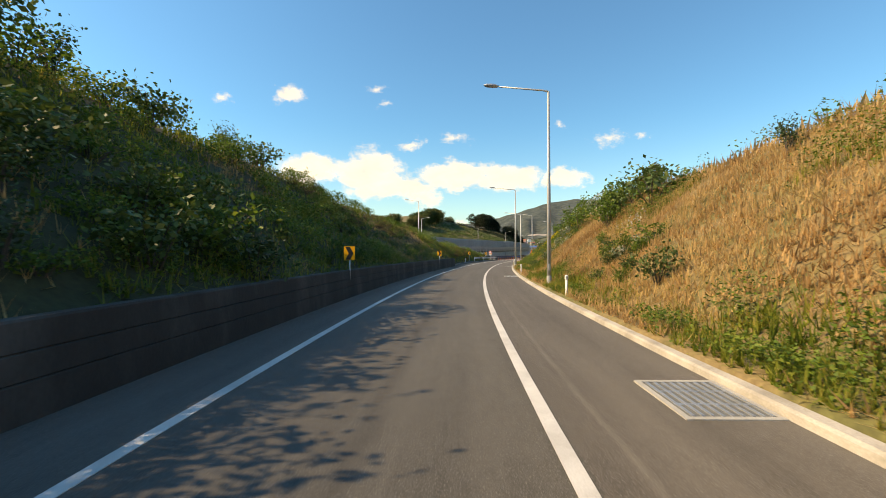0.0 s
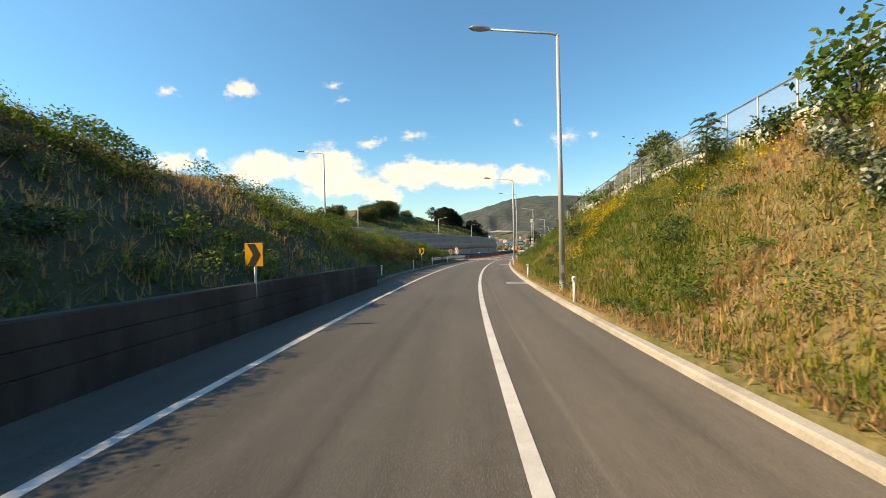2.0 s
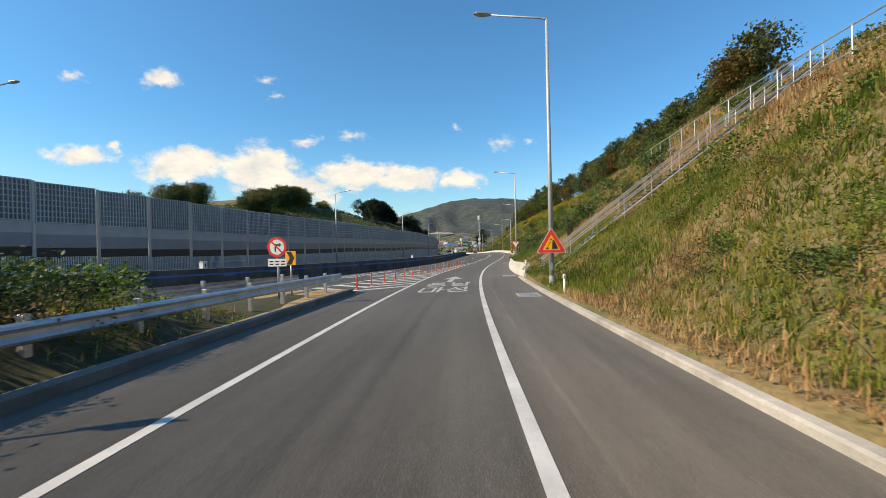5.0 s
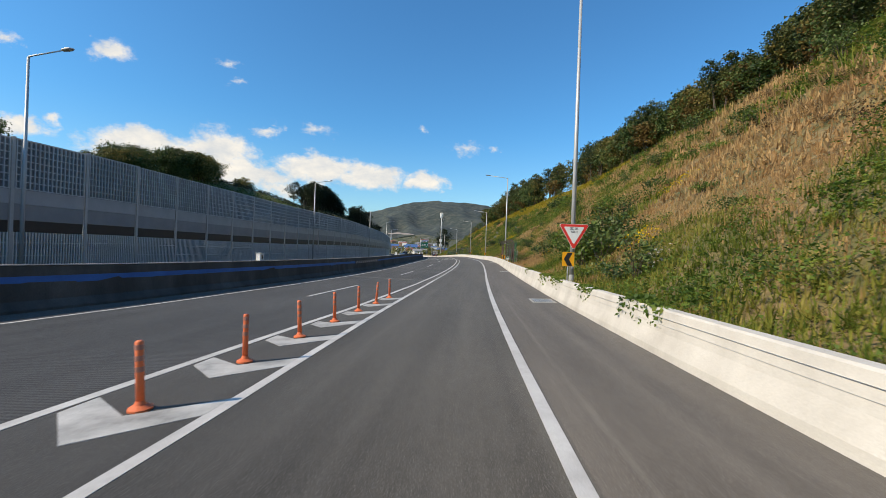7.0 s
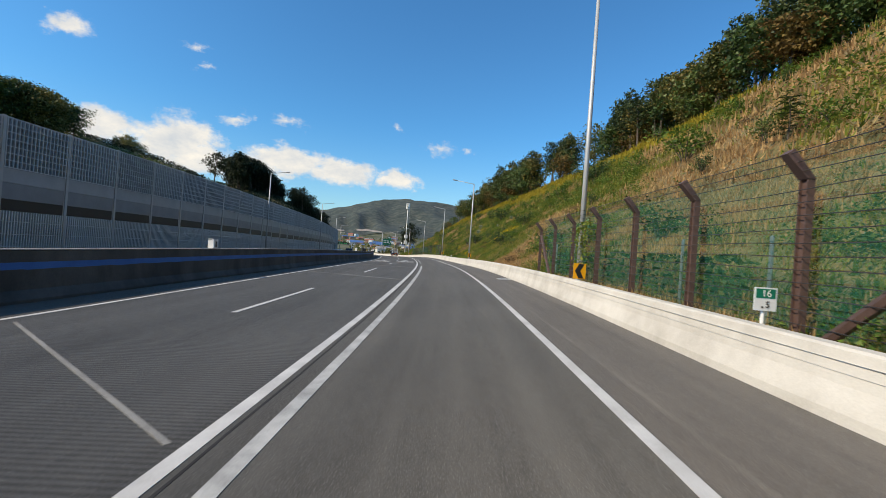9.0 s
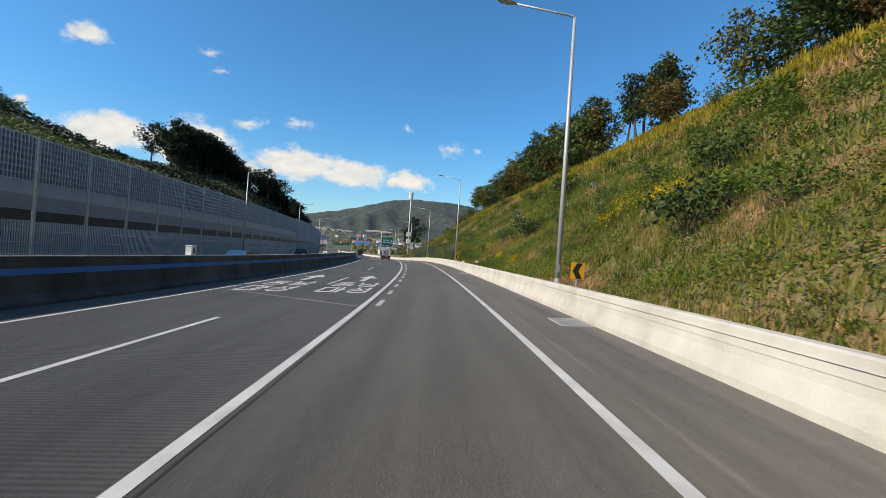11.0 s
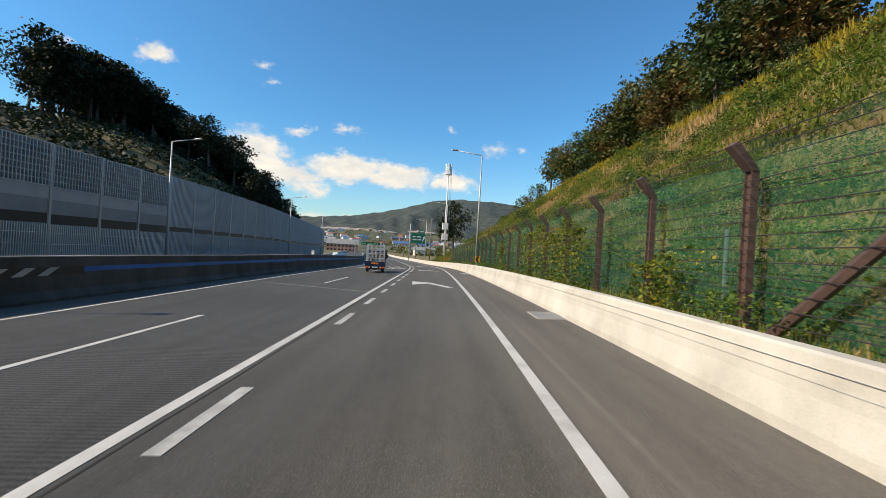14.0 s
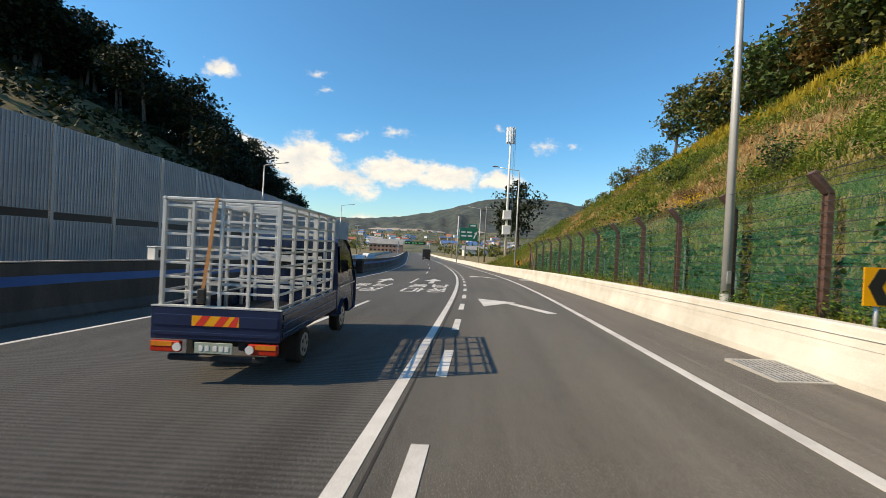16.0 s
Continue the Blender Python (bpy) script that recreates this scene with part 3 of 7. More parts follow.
def stripe(name, s0, s1, dfun, width=0.15, mat=None, label="white painted road line", step=1.5, h=0.006):
    net = Net().ribbon(lambda x: [(dfun(x) - width / 2, h), (dfun(x) + width / 2, h), (dfun(x) + width / 2, -0.01), (dfun(x) - width / 2, -0.01)], steps(s0, s1, step))
    return fix_normals(structure(name, net, mat or paint, label, "road marking"))


stripe("line_right", -35, 700, lambda s: 0.0, 0.157)
stripe("line_left", -35, 164, lambda s: float(np.interp(s, [-35, 112, 120, 130, 140, 150, 160, 164], [-3.81, -3.81, -3.8, -3.72, -3.53, -3.54, -3.52, -3.52])), 0.15)
stripe("line_left_worn", 164.2, 222, lambda s: float(np.interp(s, [164, 180, 222], [-3.52, -3.48, -3.55])), 0.16, paint_worn, "worn grey road line")
stripe("line_main_edge", -60, 700, lambda s: float(MAIN(s)), 0.165)
stripe("line_median", -60, 700, lambda s: float(MEDIAN(s)) + 1.7, 0.15)

# ---- kerbs, walls and barriers ----
fix_normals(structure("kerb_right", Net().ribbon(lambda s: [(KERB(s) - 0.02, -0.1), (KERB(s), 0.08), (KERB(s) + 0.03, 0.11), (KERB(s) + 0.15, 0.125), (KERB(s) + 0.18, 0.11), (KERB(s) + 0.18, -0.1)], steps(-40, 120.0, 1.5)), kerb_stone, "pale concrete kerb along the shoulder", "kerb"))
fix_normals(structure("kerb_left", Net().ribbon(lambda s: [(left_edge(s) + 0.02, -0.1), (left_edge(s) + 0.02, 0.16), (left_edge(s), 0.18), (left_edge(s) - 0.2, 0.19), (left_edge(s) - 0.22, 0.17), (left_edge(s) - 0.22, -0.1)], steps(56.6, 112, 1.5)), concrete_grey, "grey concrete kerb below the bank", "kerb"))
fix_normals(structure("wall_low", Net().ribbon(lambda s: [(-5.28, -0.1), (-5.3, 0.4), (-5.33, 0.415), (-5.31, 0.43), (-5.32, 0.7), (-5.35, 0.715), (-5.33, 0.73), (-5.34, 1.03), (-5.36, 1.06), (-5.58, 1.06), (-5.6, 1.03), (-5.6, -0.1)], steps(-40, 56.5, 1.5)), concrete_stained_shaded, "low stained concrete retaining wall, coloured darker for shade", "wall"))

BAR_D = lambda s: float(KERB(s)) + float(np.interp(s, [120.2, 124, 130], [0.34, 0.1, 0.0]))
BAR_H = lambda s: float(np.interp(s, [120.2, 122, 130, 200, 240], [0.92, 0.88, 0.78, 0.78, 0.82]))
fix_normals(structure("barrier_right", Net().ribbon(lambda s: [(BAR_D(s), -0.1), (BAR_D(s) + 0.01, 0.12), (BAR_D(s) + 0.1, BAR_H(s) * 0.5), (BAR_D(s) + 0.16, BAR_H(s) - 0.03), (BAR_D(s) + 0.19, BAR_H(s)), (BAR_D(s) + 0.37, BAR_H(s)), (BAR_D(s) + 0.4, BAR_H(s) - 0.03), (BAR_D(s) + 0.42, -0.1)], steps(120.2, 700, 1.5)), concrete, "pale sunlit concrete safety barrier", "barrier"))
for k, q in enumerate((0.655, 0.81)):
    fix_normals(structure("cable", Net().ribbon(lambda s: [(BAR_D(s) + 0.07 + 0.06 * q + dx, BAR_H(s) * q + dz) for dx, dz in ((0.006, -0.002), (0.006, 0.002), (0.03, 0.002), (0.03, -0.002))], steps(121, 420, 1.5)), steel, "thin steel cable along the concrete barrier", "cable"))

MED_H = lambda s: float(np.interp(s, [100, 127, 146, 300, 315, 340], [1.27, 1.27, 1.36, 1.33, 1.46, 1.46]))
fix_normals(structure("median_barrier", Net().ribbon(lambda s: [(MEDIAN(s) + a, b if b < 0.5 else MED_H(s) - (1.3 - b)) for a, b in ((0.0, -0.1), (0.0, 0.08), (-0.16, 0.32), (-0.21, 1.27), (-0.24, 1.3), (-0.42, 1.3), (-0.45, 1.27), (-0.5, 0.32), (-0.66, 0.08), (-0.66, -0.1))], steps(-60, 700, 1.5)), median_shade_concrete, "concrete median barrier with its shade put into a dark colour", "barrier"))
fix_normals(structure("blue_band", Net().ribbon(lambda s: [(MEDIAN(s) - 0.185, MED_H(s) - 0.55), (MEDIAN(s) - 0.192, MED_H(s) - 0.32), (MEDIAN(s) - 0.22, MED_H(s) - 0.32), (MEDIAN(s) - 0.22, MED_H(s) - 0.55)], steps(60, 420, 1.5)), blue_paint, "blue painted band on the median barrier", "painted band"))
# separate pale strip: the sunlit top edge is put in by colour
fix_normals(structure("median_cap", Net().ribbon(lambda s: [(MEDIAN(s) - 0.2, MED_H(s) + 0.003), (MEDIAN(s) - 0.2, MED_H(s) + 0.035), (MEDIAN(s) - 0.46, MED_H(s) + 0.035), (MEDIAN(s) - 0.46, MED_H(s) + 0.003)], steps(60, 500, 1.5)), concrete, "top of the median barrier, coloured pale for sunlight", "barrier cap"))

# ---- the sound wall, in bays of four metres ----
def sound_points():
    s, pts = 46.1, []
    p = P(s, SOUND(s))
    while s < 408:
        pts.append((s, p))
        q = p
        while (q - p).length < 4.0:
            s += 0.05
            q = P(s, SOUND(s), float(np.interp(s, [130, 160, 300, 340, 400], [-0.35, 0.25, 0.3, 0.5, 0.5])))
        p = q
    return pts


def bay_meshes():
    post = Net().box((-0.09, -0.06, -0.6), (0.09, -0.045, 7.9)).box((-0.09, 0.045, -0.6), (0.09, 0.06, 7.9)).box((-0.012, -0.045, -0.6), (0.012, 0.045, 7.9))
    x0, x1 = 0.1, 3.9
    back = Net().box((x0, 0.03, 5.1), (x1, 0.06, 7.84))
    fins = Net()
    for k in range(17):
        x = x0 + 0.06 + k * (x1 - x0 - 0.12) / 16
        fins.box((x - 0.028, -0.05, 5.12), (x + 0.028, 0.028, 7.82))
    for k in range(8):
        z = 5.14 + k * 0.382
        fins.box((x0, -0.07, z - 0.03), (x1, -0.051, z + 0.03))
    pale = Net().box((x0, -0.02, 4.32), (x1, 0.06, 5.096))
    grey = Net().box((x0, 0.0, 3.42), (x1, 0.06, 4.316))
    dark = Net().box((x0, 0.02, 2.78), (x1, 0.05, 3.416))
    slat_back = Net().box((x0, 0.03, 0.2), (x1, 0.06, 2.776))
    slats = Net()
    for k in range(25):
        x = x0 + 0.04 + k * (x1 - x0 - 0.08) / 24
        slats.box((x - 0.032, -0.04, 0.2), (x + 0.032, 0.028, 2.776))
    for z in (0.8, 1.5, 2.2):
        slats.box((x0, -0.055, z - 0.02), (x1, -0.041, z + 0.02))
    return [("post", post.mesh("post", lamp_steel)), ("backing", back.mesh("backing", panel_back)), ("grid_panel", fins.mesh("grid_panel", panel_grey)), ("pale_panel", pale.mesh("pale_panel", panel_pale)), ("panel", grey.mesh("panel", panel_mid)), ("dark_panel", dark.mesh("dark_panel", panel_dark)), ("slat_backing", slat_back.mesh("slat_backing", panel_back)), ("slat_panel", slats.mesh("slat_panel", slat_pale))]


def plain_bay_meshes():
    """The later bays: ribbed pale panels from top to bottom with one thin dark strip."""
    post = Net().box((-0.09, -0.06, -0.6), (0.09, -0.045, 8.15)).box((-0.09, 0.045, -0.6), (0.09, 0.06, 8.15)).box((-0.012, -0.045, -0.6), (0.012, 0.045, 8.15))
    x0, x1 = 0.1, 3.9
    back, ribs = Net(), Net()
    for k in range(9):
        z = 3.42 + k * 0.52
        back.box((x0, 0.0, z), (x1, 0.06, z + 0.508))
    for k in range(20):
        x = x0 + 0.06 + k * (x1 - x0 - 0.12) / 19
        ribs.box((x - 0.03, -0.035, 3.44), (x + 0.03, -0.001, 8.06))
    dark = Net().box((x0, 0.02, 3.0), (x1, 0.05, 3.416))
    low = Net().box((x0, 0.0, 0.2), (x1, 0.06, 2.996))
    low_ribs = Net()
    for k in range(20):
        x = x0 + 0.06 + k * (x1 - x0 - 0.12) / 19
        low_ribs.box((x - 0.03, -0.035, 0.2), (x + 0.03, -0.001, 2.97))
    return [("post", post.mesh("post", lamp_steel)), ("panel", back.mesh("panel", panel_pale)), ("ribbed_panel", ribs.mesh("ribbed_panel", panel_grey)), ("dark_panel", dark.mesh("dark_panel", panel_dark)), ("low_panel", low.mesh("low_panel", panel_pale)), ("low_ribbed_panel", low_ribs.mesh("low_ribbed_panel", panel_grey))]


sound_wall = thing("sound_wall", "tall grey panelled sound wall with steel posts", "sound wall", kind="structure")
pts = sound_points()
bays, plain_bays = bay_meshes(), plain_bay_meshes()
for (s, p), (s2, q) in zip(pts, pts[1:]):
    w = q - p
    m = pose(p.x, p.y, p.z, 0, 0, math.degrees(math.atan2(w.y, w.x)))
    for name, me in (bays if s < 312 else plain_bays):
        ob = new(name, me)
        ob.parent, ob.matrix_basis = sound_wall, m

# ---- street lamps ----
def street_lamp(height, reach):
    """Stands at the origin, its arm towards -x."""
    t = thing("street_lamp", "tall grey tapered steel street lamp with a single arm", "street lamp", group="street lamps along the road")
    part("base", Net().box((-0.2, -0.2, -0.3), (0.2, 0.2, 0.06), 0.02).tube([(0, 0, 0.06), (0, 0, 0.5)], [0.12, 0.115], 12), lamp_steel, t)
    part("pole", Net().tube([(0, 0, 0.05), (0, 0, height * 0.5), (0, 0, height)], [0.105, 0.085, 0.06], 14), lamp_steel, t, smooth=True)
    part("hatch", Net().box((-0.05, -0.118, 0.75), (0.05, -0.09, 1.05), 0.008), steel, t, "small steel inspection hatch")
    part("arm", Net().tube([(0, 0, height - 0.05), (-0.06, 0, height + 0.02), (-0.25, 0, height + 0.06), (-reach, 0, height + 0.32)], [0.055, 0.05, 0.042, 0.034], 10), lamp_steel, t, smooth=True)
    head = Net()
    rows = []
    for x, w, a, b in ((0.0, 0.04, -0.03, 0.03), (-0.08, 0.1, -0.045, 0.05), (-0.3, 0.15, -0.06, 0.075), (-0.58, 0.14, -0.05, 0.06), (-0.72, 0.05, -0.01, 0.025)):
        rows.append([(-reach + x, w * cy, height + 0.34 + 0.09 * -x + (a if cz < 0 else b) * abs(cz)) for cy, cz in ((-1, 0), (-0.7, 1), (0.7, 1), (1, 0), (0.7, -1), (-0.7, -1))])
    v = [p for r in rows for p in r]
    f = [(i * 6 + k, i * 6 + (k + 1) % 6, i * 6 + 6 + (k + 1) % 6, i * 6 + 6 + k) for i in range(4) for k in range(6)] + [tuple(range(6)), tuple(range(29, 23, -1))]
    part("lamp_head", head.add(v, f), steel, t, "grey cobra-head lantern")
    return t


for s, d, h in ((20.3, 3.05, 9.3), (50.2, 2.85, 9.1), (80.1, 2.95, 8.9), (111.2, 3.0, 11.4), (153.7, 3.35, 12.2), (193.9, 3.0, 11.5), (236.4, 3.05, 10.8), (276.6, 3.1, 11.3), (315.3, 2.75, 11.2), (352, 2.6, 11.2), (388, 2.6, 11.0)):
    street_lamp(h, 2.35).matrix_basis = at(s, d, 0.1 if s < 116 else 0.4)
for s, h in ((33, 11.5), (74, 11.5), (115.5, 12.0), (156, 12.0), (196.8, 11.9), (238.5, 11.5), (279.2, 11.6), (311.7, 10.9), (350, 11), (390, 11)):
    street_lamp(h, 1.9).matrix_basis = at(s, SOUND(s) + (0.7 if s < 300 else 0.9), 0.3, 180)
street_lamp(10.4, 1.9).matrix_basis = at(73.5, -15.0, left_h(73.5, -15.0) - 0.05)

# ---- plants ----
dry_grass = material("dry grass", [(0.29, 0.17, 0.075), (0.46, 0.285, 0.13), (0.58, 0.375, 0.18), (0.46, 0.335, 0.15)], 0.3, 0.85, island=0.25, grain=0.0, spec=0.2, translucent=0.42, spread=0.3)
green_grass = material("green grass", [(0.075, 0.115, 0.017), (0.15, 0.19, 0.028), (0.26, 0.26, 0.05), (0.37, 0.30, 0.09)], 0.28, 0.8, island=0.25, grain=0.0, spec=0.2, translucent=0.42, spread=0.32)
gold_grass = material("golden grass", [(0.21, 0.18, 0.02), (0.34, 0.27, 0.03), (0.42, 0.32, 0.05)], 0.3, 0.85, island=0.4, grain=0.0, spec=0.2, translucent=0.3)
weed_leaf = material("weed leaves", [(0.04, 0.08, 0.014), (0.08, 0.145, 0.022), (0.145, 0.21, 0.03), (0.24, 0.245, 0.045)], 0.22, 0.6, island=0.2, grain=0.0, spec=0.3, translucent=0.38, spread=0.32)
shrub_leaf = material("shrub leaves", [(0.022, 0.046, 0.013), (0.045, 0.085, 0.02), (0.085, 0.13, 0.03), (0.15, 0.18, 0.055)], 0.5, 0.55, island=0.25, grain=0.0, spec=0.35, translucent=0.2, random_object=0.25)
mound_leaf = material("creeper leaves", [(0.04, 0.085, 0.012), (0.085, 0.165, 0.02), (0.14, 0.235, 0.03), (0.21, 0.27, 0.045)], 0.5, 0.55, island=0.25, grain=0.0, spec=0.35, translucent=0.25, random_object=0.35)
bramble_leaf = material("withered brush", [(0.06, 0.038, 0.02), (0.12, 0.075, 0.038), (0.20, 0.125, 0.065), (0.16, 0.13, 0.05)], 0.6, 0.8, island=0.3, grain=0.0, spec=0.2, translucent=0.2, random_object=0.35)
broad_leaf = material("broadleaf foliage", [(0.04, 0.056, 0.016), (0.08, 0.095, 0.024), (0.14, 0.14, 0.034), (0.22, 0.17, 0.05)], 0.25, 0.6, island=0.35, grain=0.0, spec=0.3, translucent=0.2, random_object=0.5)
# near-black: the backlit shade of the left grove is put into the colour
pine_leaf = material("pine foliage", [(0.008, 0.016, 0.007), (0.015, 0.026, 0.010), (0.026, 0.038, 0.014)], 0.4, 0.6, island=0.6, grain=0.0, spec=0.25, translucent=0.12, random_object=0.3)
crest_leaf = material("blue-green pine foliage", [(0.022, 0.04, 0.018), (0.04, 0.065, 0.026), (0.07, 0.095, 0.034), (0.10, 0.115, 0.04)], 0.3, 0.6, island=0.4, grain=0.0, spec=0.25, translucent=0.15, random_object=0.4)
silver_leaf = material("silvery leaves", [(0.06, 0.10, 0.04), (0.16, 0.2, 0.12), (0.40, 0.43, 0.35)], 0.8, 0.6, island=0.8, grain=0.0, spec=0.3, translucent=0.15)
rust_leaf = material("russet foliage", [(0.09, 0.055, 0.018), (0.15, 0.095, 0.03), (0.2, 0.145, 0.045)], 0.4, 0.7, island=0.4, grain=0.0, spec=0.2, translucent=0.25)
yellow_flower = material("yellow flowers", [(0.62, 0.40, 0.01), (0.75, 0.52, 0.02)], 2.0, 0.7, island=0.4, grain=0.0, spec=0.2, translucent=0.3)
pale_flower = material("pale seed heads", [(0.38, 0.37, 0.31), (0.55, 0.53, 0.46)], 2.0, 0.8, island=0.4, grain=0.0, spec=0.2, translucent=0.3)
vine_yellow = material("yellowing vine", [(0.06, 0.10, 0.014), (0.11, 0.145, 0.02), (0.19, 0.2, 0.025), (0.30, 0.25, 0.03)], 0.8, 0.6, island=0.5, grain=0.0, spec=0.3, translucent=0.3)


def flat_mesh(name, v, k, mat):
    """A mesh of loose k-cornered faces; v holds their corners in turn."""
    n = len(v) // k
    me = bpy.data.meshes.new(name)
    me.vertices.add(len(v))
    me.vertices.foreach_set("co", np.asarray(v, np.float32).ravel())
    me.loops.add(n * k)
    me.loops.foreach_set("vertex_index", np.arange(n * k, dtype=np.int32))
    me.polygons.add(n)
    me.polygons.foreach_set("loop_start", np.arange(0, n * k, k, dtype=np.int32))
    me.polygons.foreach_set("loop_total", np.full(n, k, np.int32))
    me.materials.append(mat)
    me.update()
    return me


def blades(base, count, length, width, lean, r):
    """Tufts of pointed blades on the base points."""
    b = np.repeat(base, count, axis=0)
    n = len(b)
    a = r.uniform(0, 2 * np.pi, n)
    ln = length * r.uniform(0.45, 1.15, n)
    tilt = np.abs(r.normal(0, lean, n))
    out = np.stack([np.cos(a), np.sin(a), np.zeros(n)], -1)
    side = np.stack([-np.sin(a), np.cos(a), np.zeros(n)], -1)
    w = (width * r.uniform(0.6, 1.4, n))[:, None]
    root = b + out * r.uniform(0, 0.12, n)[:, None] * length
    tip = root + out * (ln * np.sin(tilt))[:, None] + np.array([0, 0, 1.0]) * (ln * np.cos(tilt))[:, None]
    return np.stack([root - side * w, root + side * w, tip], 1).reshape(-1, 3)


def leaves(centre, size, r, up=0.5):
    """Single pointed leaves at the centres."""
    n = len(centre)
    nrm = r.normal(0, 1, (n, 3))
    nrm[:, 2] = np.abs(nrm[:, 2]) + up
    nrm /= np.linalg.norm(nrm, axis=1)[:, None]
    t = np.cross(nrm, r.normal(0, 1, (n, 3)))
    t /= np.linalg.norm(t, axis=1)[:, None] + 1e-9
    b = np.cross(nrm, t)
    sz = (np.asarray(size) * r.uniform(0.6, 1.3, n))[:, None]
    return np.stack([centre - t * sz * 0.55, centre - b * sz * 0.36 + t * sz * 0.05, centre + t * sz * 0.6, centre + b * sz * 0.36 + t * sz * 0.05], 1).reshape(-1, 3)


def leaflets(centre, size, r, up=0.5):
    """Small three-cornered leaves at the centres."""
    return leaves(centre, size, r, up).reshape(-1, 4, 3)[:, 1:].reshape(-1, 3)


def clump_points(base, count, radius, height, r):
    b = np.repeat(base, count, axis=0)
    n = len(b)
    a, q = r.uniform(0, 2 * np.pi, n), np.sqrt(r.uniform(0, 1, n))
    z = r.uniform(0.05, 1, n)
    rad = radius * q * np.sqrt(1 - 0.75 * z * z)
    return b + np.stack([rad * np.cos(a), rad * np.sin(a), height * z], -1)


def scatter(s0, s1, inner, outer, density, hfun, r):
    """Points on a bank: s from s0 to s1, between two distances from the edge."""
    n = int((s1 - s0) * (outer - inner) * density)
    s, u = r.uniform(s0, s1, n), r.uniform(inner, outer, n)
    pts = [(a, *hfun(a, b)) for a, b in zip(s, u)]
    a, d, h = np.array(pts).T
    return a, d, PN(a, d, h)


def patch(p, k, seed):
    return np.array([noise.noise((x * k + seed, y * k, z * k)) for x, y, z in p])


DRY = table([(-40, 0.45), (2, 0.5), (10, 0.6), (26, 0.5), (35, 0.4), (42, 0.15), (50, -0.1), (60, -0.28), (100, -0.22), (118, -0.05), (130, 0.05), (150, -0.2), (165, 0.25), (178, 0.45), (208, 0.4), (220, 0.1), (240, -0.22), (265, -0.36), (300, -0.2), (345, -0.15)])


def plant_bank(name, s0, s1, hfun, zones, dryness, seed):
    r = np.random.default_rng(seed)
    dry, green, weed, gold = [], [], [], []
    for inner, outer, dens, count, ln, wd, leaf, lsize in zones:
        s, d, p = scatter(s0, s1, inner, outer, dens, hfun, r)
        edge = d - KERB(s)
        v = -0.9 * np.exp(-((edge - 1.0) / 1.1) ** 2) * (name == "right") * (s > 4) * (s < 60) + 1.3 * np.exp(-((edge - 0.4) / 0.45) ** 2) * (name == "right") * (s > 27) * (s < 108) + 0.75 * (name == "right") * (s > 108) * (s < 165) * np.clip((d - 8) / 4, 0, 1) + 0.6 * np.exp(-((edge - 1.2) / 0.9) ** 2) * (name == "right") * (s > 122) * (s < 147) + 0.9 * patch(p, 0.085, 1.3) * (s > 30) + 1.1 * patch(p, 0.22, 3.7) + 0.6 * patch(p, 0.7, 9.1) + 0.6 * (name == "right") * (s > 6) * (s < 33) * np.clip((edge - 1.8) / 0.8, 0, 1) * np.clip((8.6 - d) / 1.5, 0, 1) + dryness(s) + r.normal(0, 0.18, len(s))
        if name == "right":
            fine = {0: 70, 1: 64, 2: 22, 3: 8}[min(3, sum(inner > q for q in (0.5, 5, 12)))]
            ms, md, mp = scatter(s0, s1, inner, outer, fine, hfun, r)
            mv = 1.3 * np.exp(-((md - KERB(ms) - 0.4) / 0.45) ** 2) * (ms > 27) * (ms < 108) - 0.9 * np.exp(-((md - KERB(ms) - 1.1) / 1.0) ** 2) * (ms > 4) * (ms < 30) + 0.75 * (ms > 108) * (ms < 165) * np.clip((md - 8) / 4, 0, 1) + 0.6 * (ms > 6) * (ms < 33) * np.clip((md - KERB(ms) - 1.8) / 0.8, 0, 1) + 0.9 * patch(mp, 0.085, 1.3) * (ms > 30) + 1.1 * patch(mp, 0.22, 3.7) + dryness(ms) + r.normal(0, 0.2, len(ms))
            size = {0: 0.13, 1: 0.165, 2: 0.28, 3: 0.5}[min(3, sum(inner > q for q in (0.5, 5, 12)))]
            gone = (R_CREST_D(ms) - md < 6) & (ms > 222) & (ms < 372)
            mp[:, 2] += r.uniform(0.0, 0.9 * size, len(ms))
            for heap, pick in ((dry, (mv > 0.1) & ~gone), (green, (mv <= 0.1) & ~gone), (gold, gone)):
                heap.append(blades(mp[pick], 2 if size < 0.2 else 1, size * 1.9, size * (0.11 if size < 0.2 else 0.17), 1.1, r))
        is_gold = (R_CREST_D(s) - d < 6.5 + 3 * patch(p, 0.09, 5.5)) & (s > 222) & (s < 372)
        gold.append(blades(p[is_gold], count * 2, ln * 0.9, wd * 1.3, 0.4, r))
        p, v = p[~is_gold], v[~is_gold]
        is_dry = v > 0.12
        dry.append(blades(p[is_dry], max(2, int(count * 0.55)), ln * 0.62, wd * 0.7, 1.15, r))
        dry.append(blades(p[is_dry], max(2, int(count * 0.25)), ln * 0.85, wd * 1.15, 1.5, r))
        green.append(blades(p[~is_dry], max(2, int(count * 0.4)), ln * 0.75, wd * 1.1, 0.6, r))
        green.append(blades(p[~is_dry], max(2, int(count * 0.22)), ln * 0.95, wd * 1.7, 1.2, r))
        thick = patch(p, 0.42, 6.1) + 0.5 * patch(p, 1.1, 2.2)
        low = (v < 0.12) & (thick < 0.12) & (r.uniform(0, 1, len(p)) < leaf * 1.0)
        weed.append(leaflets(clump_points(p[low], 11, 0.34 * ln / 0.55, 0.34 * ln / 0.55, r), lsize, r))
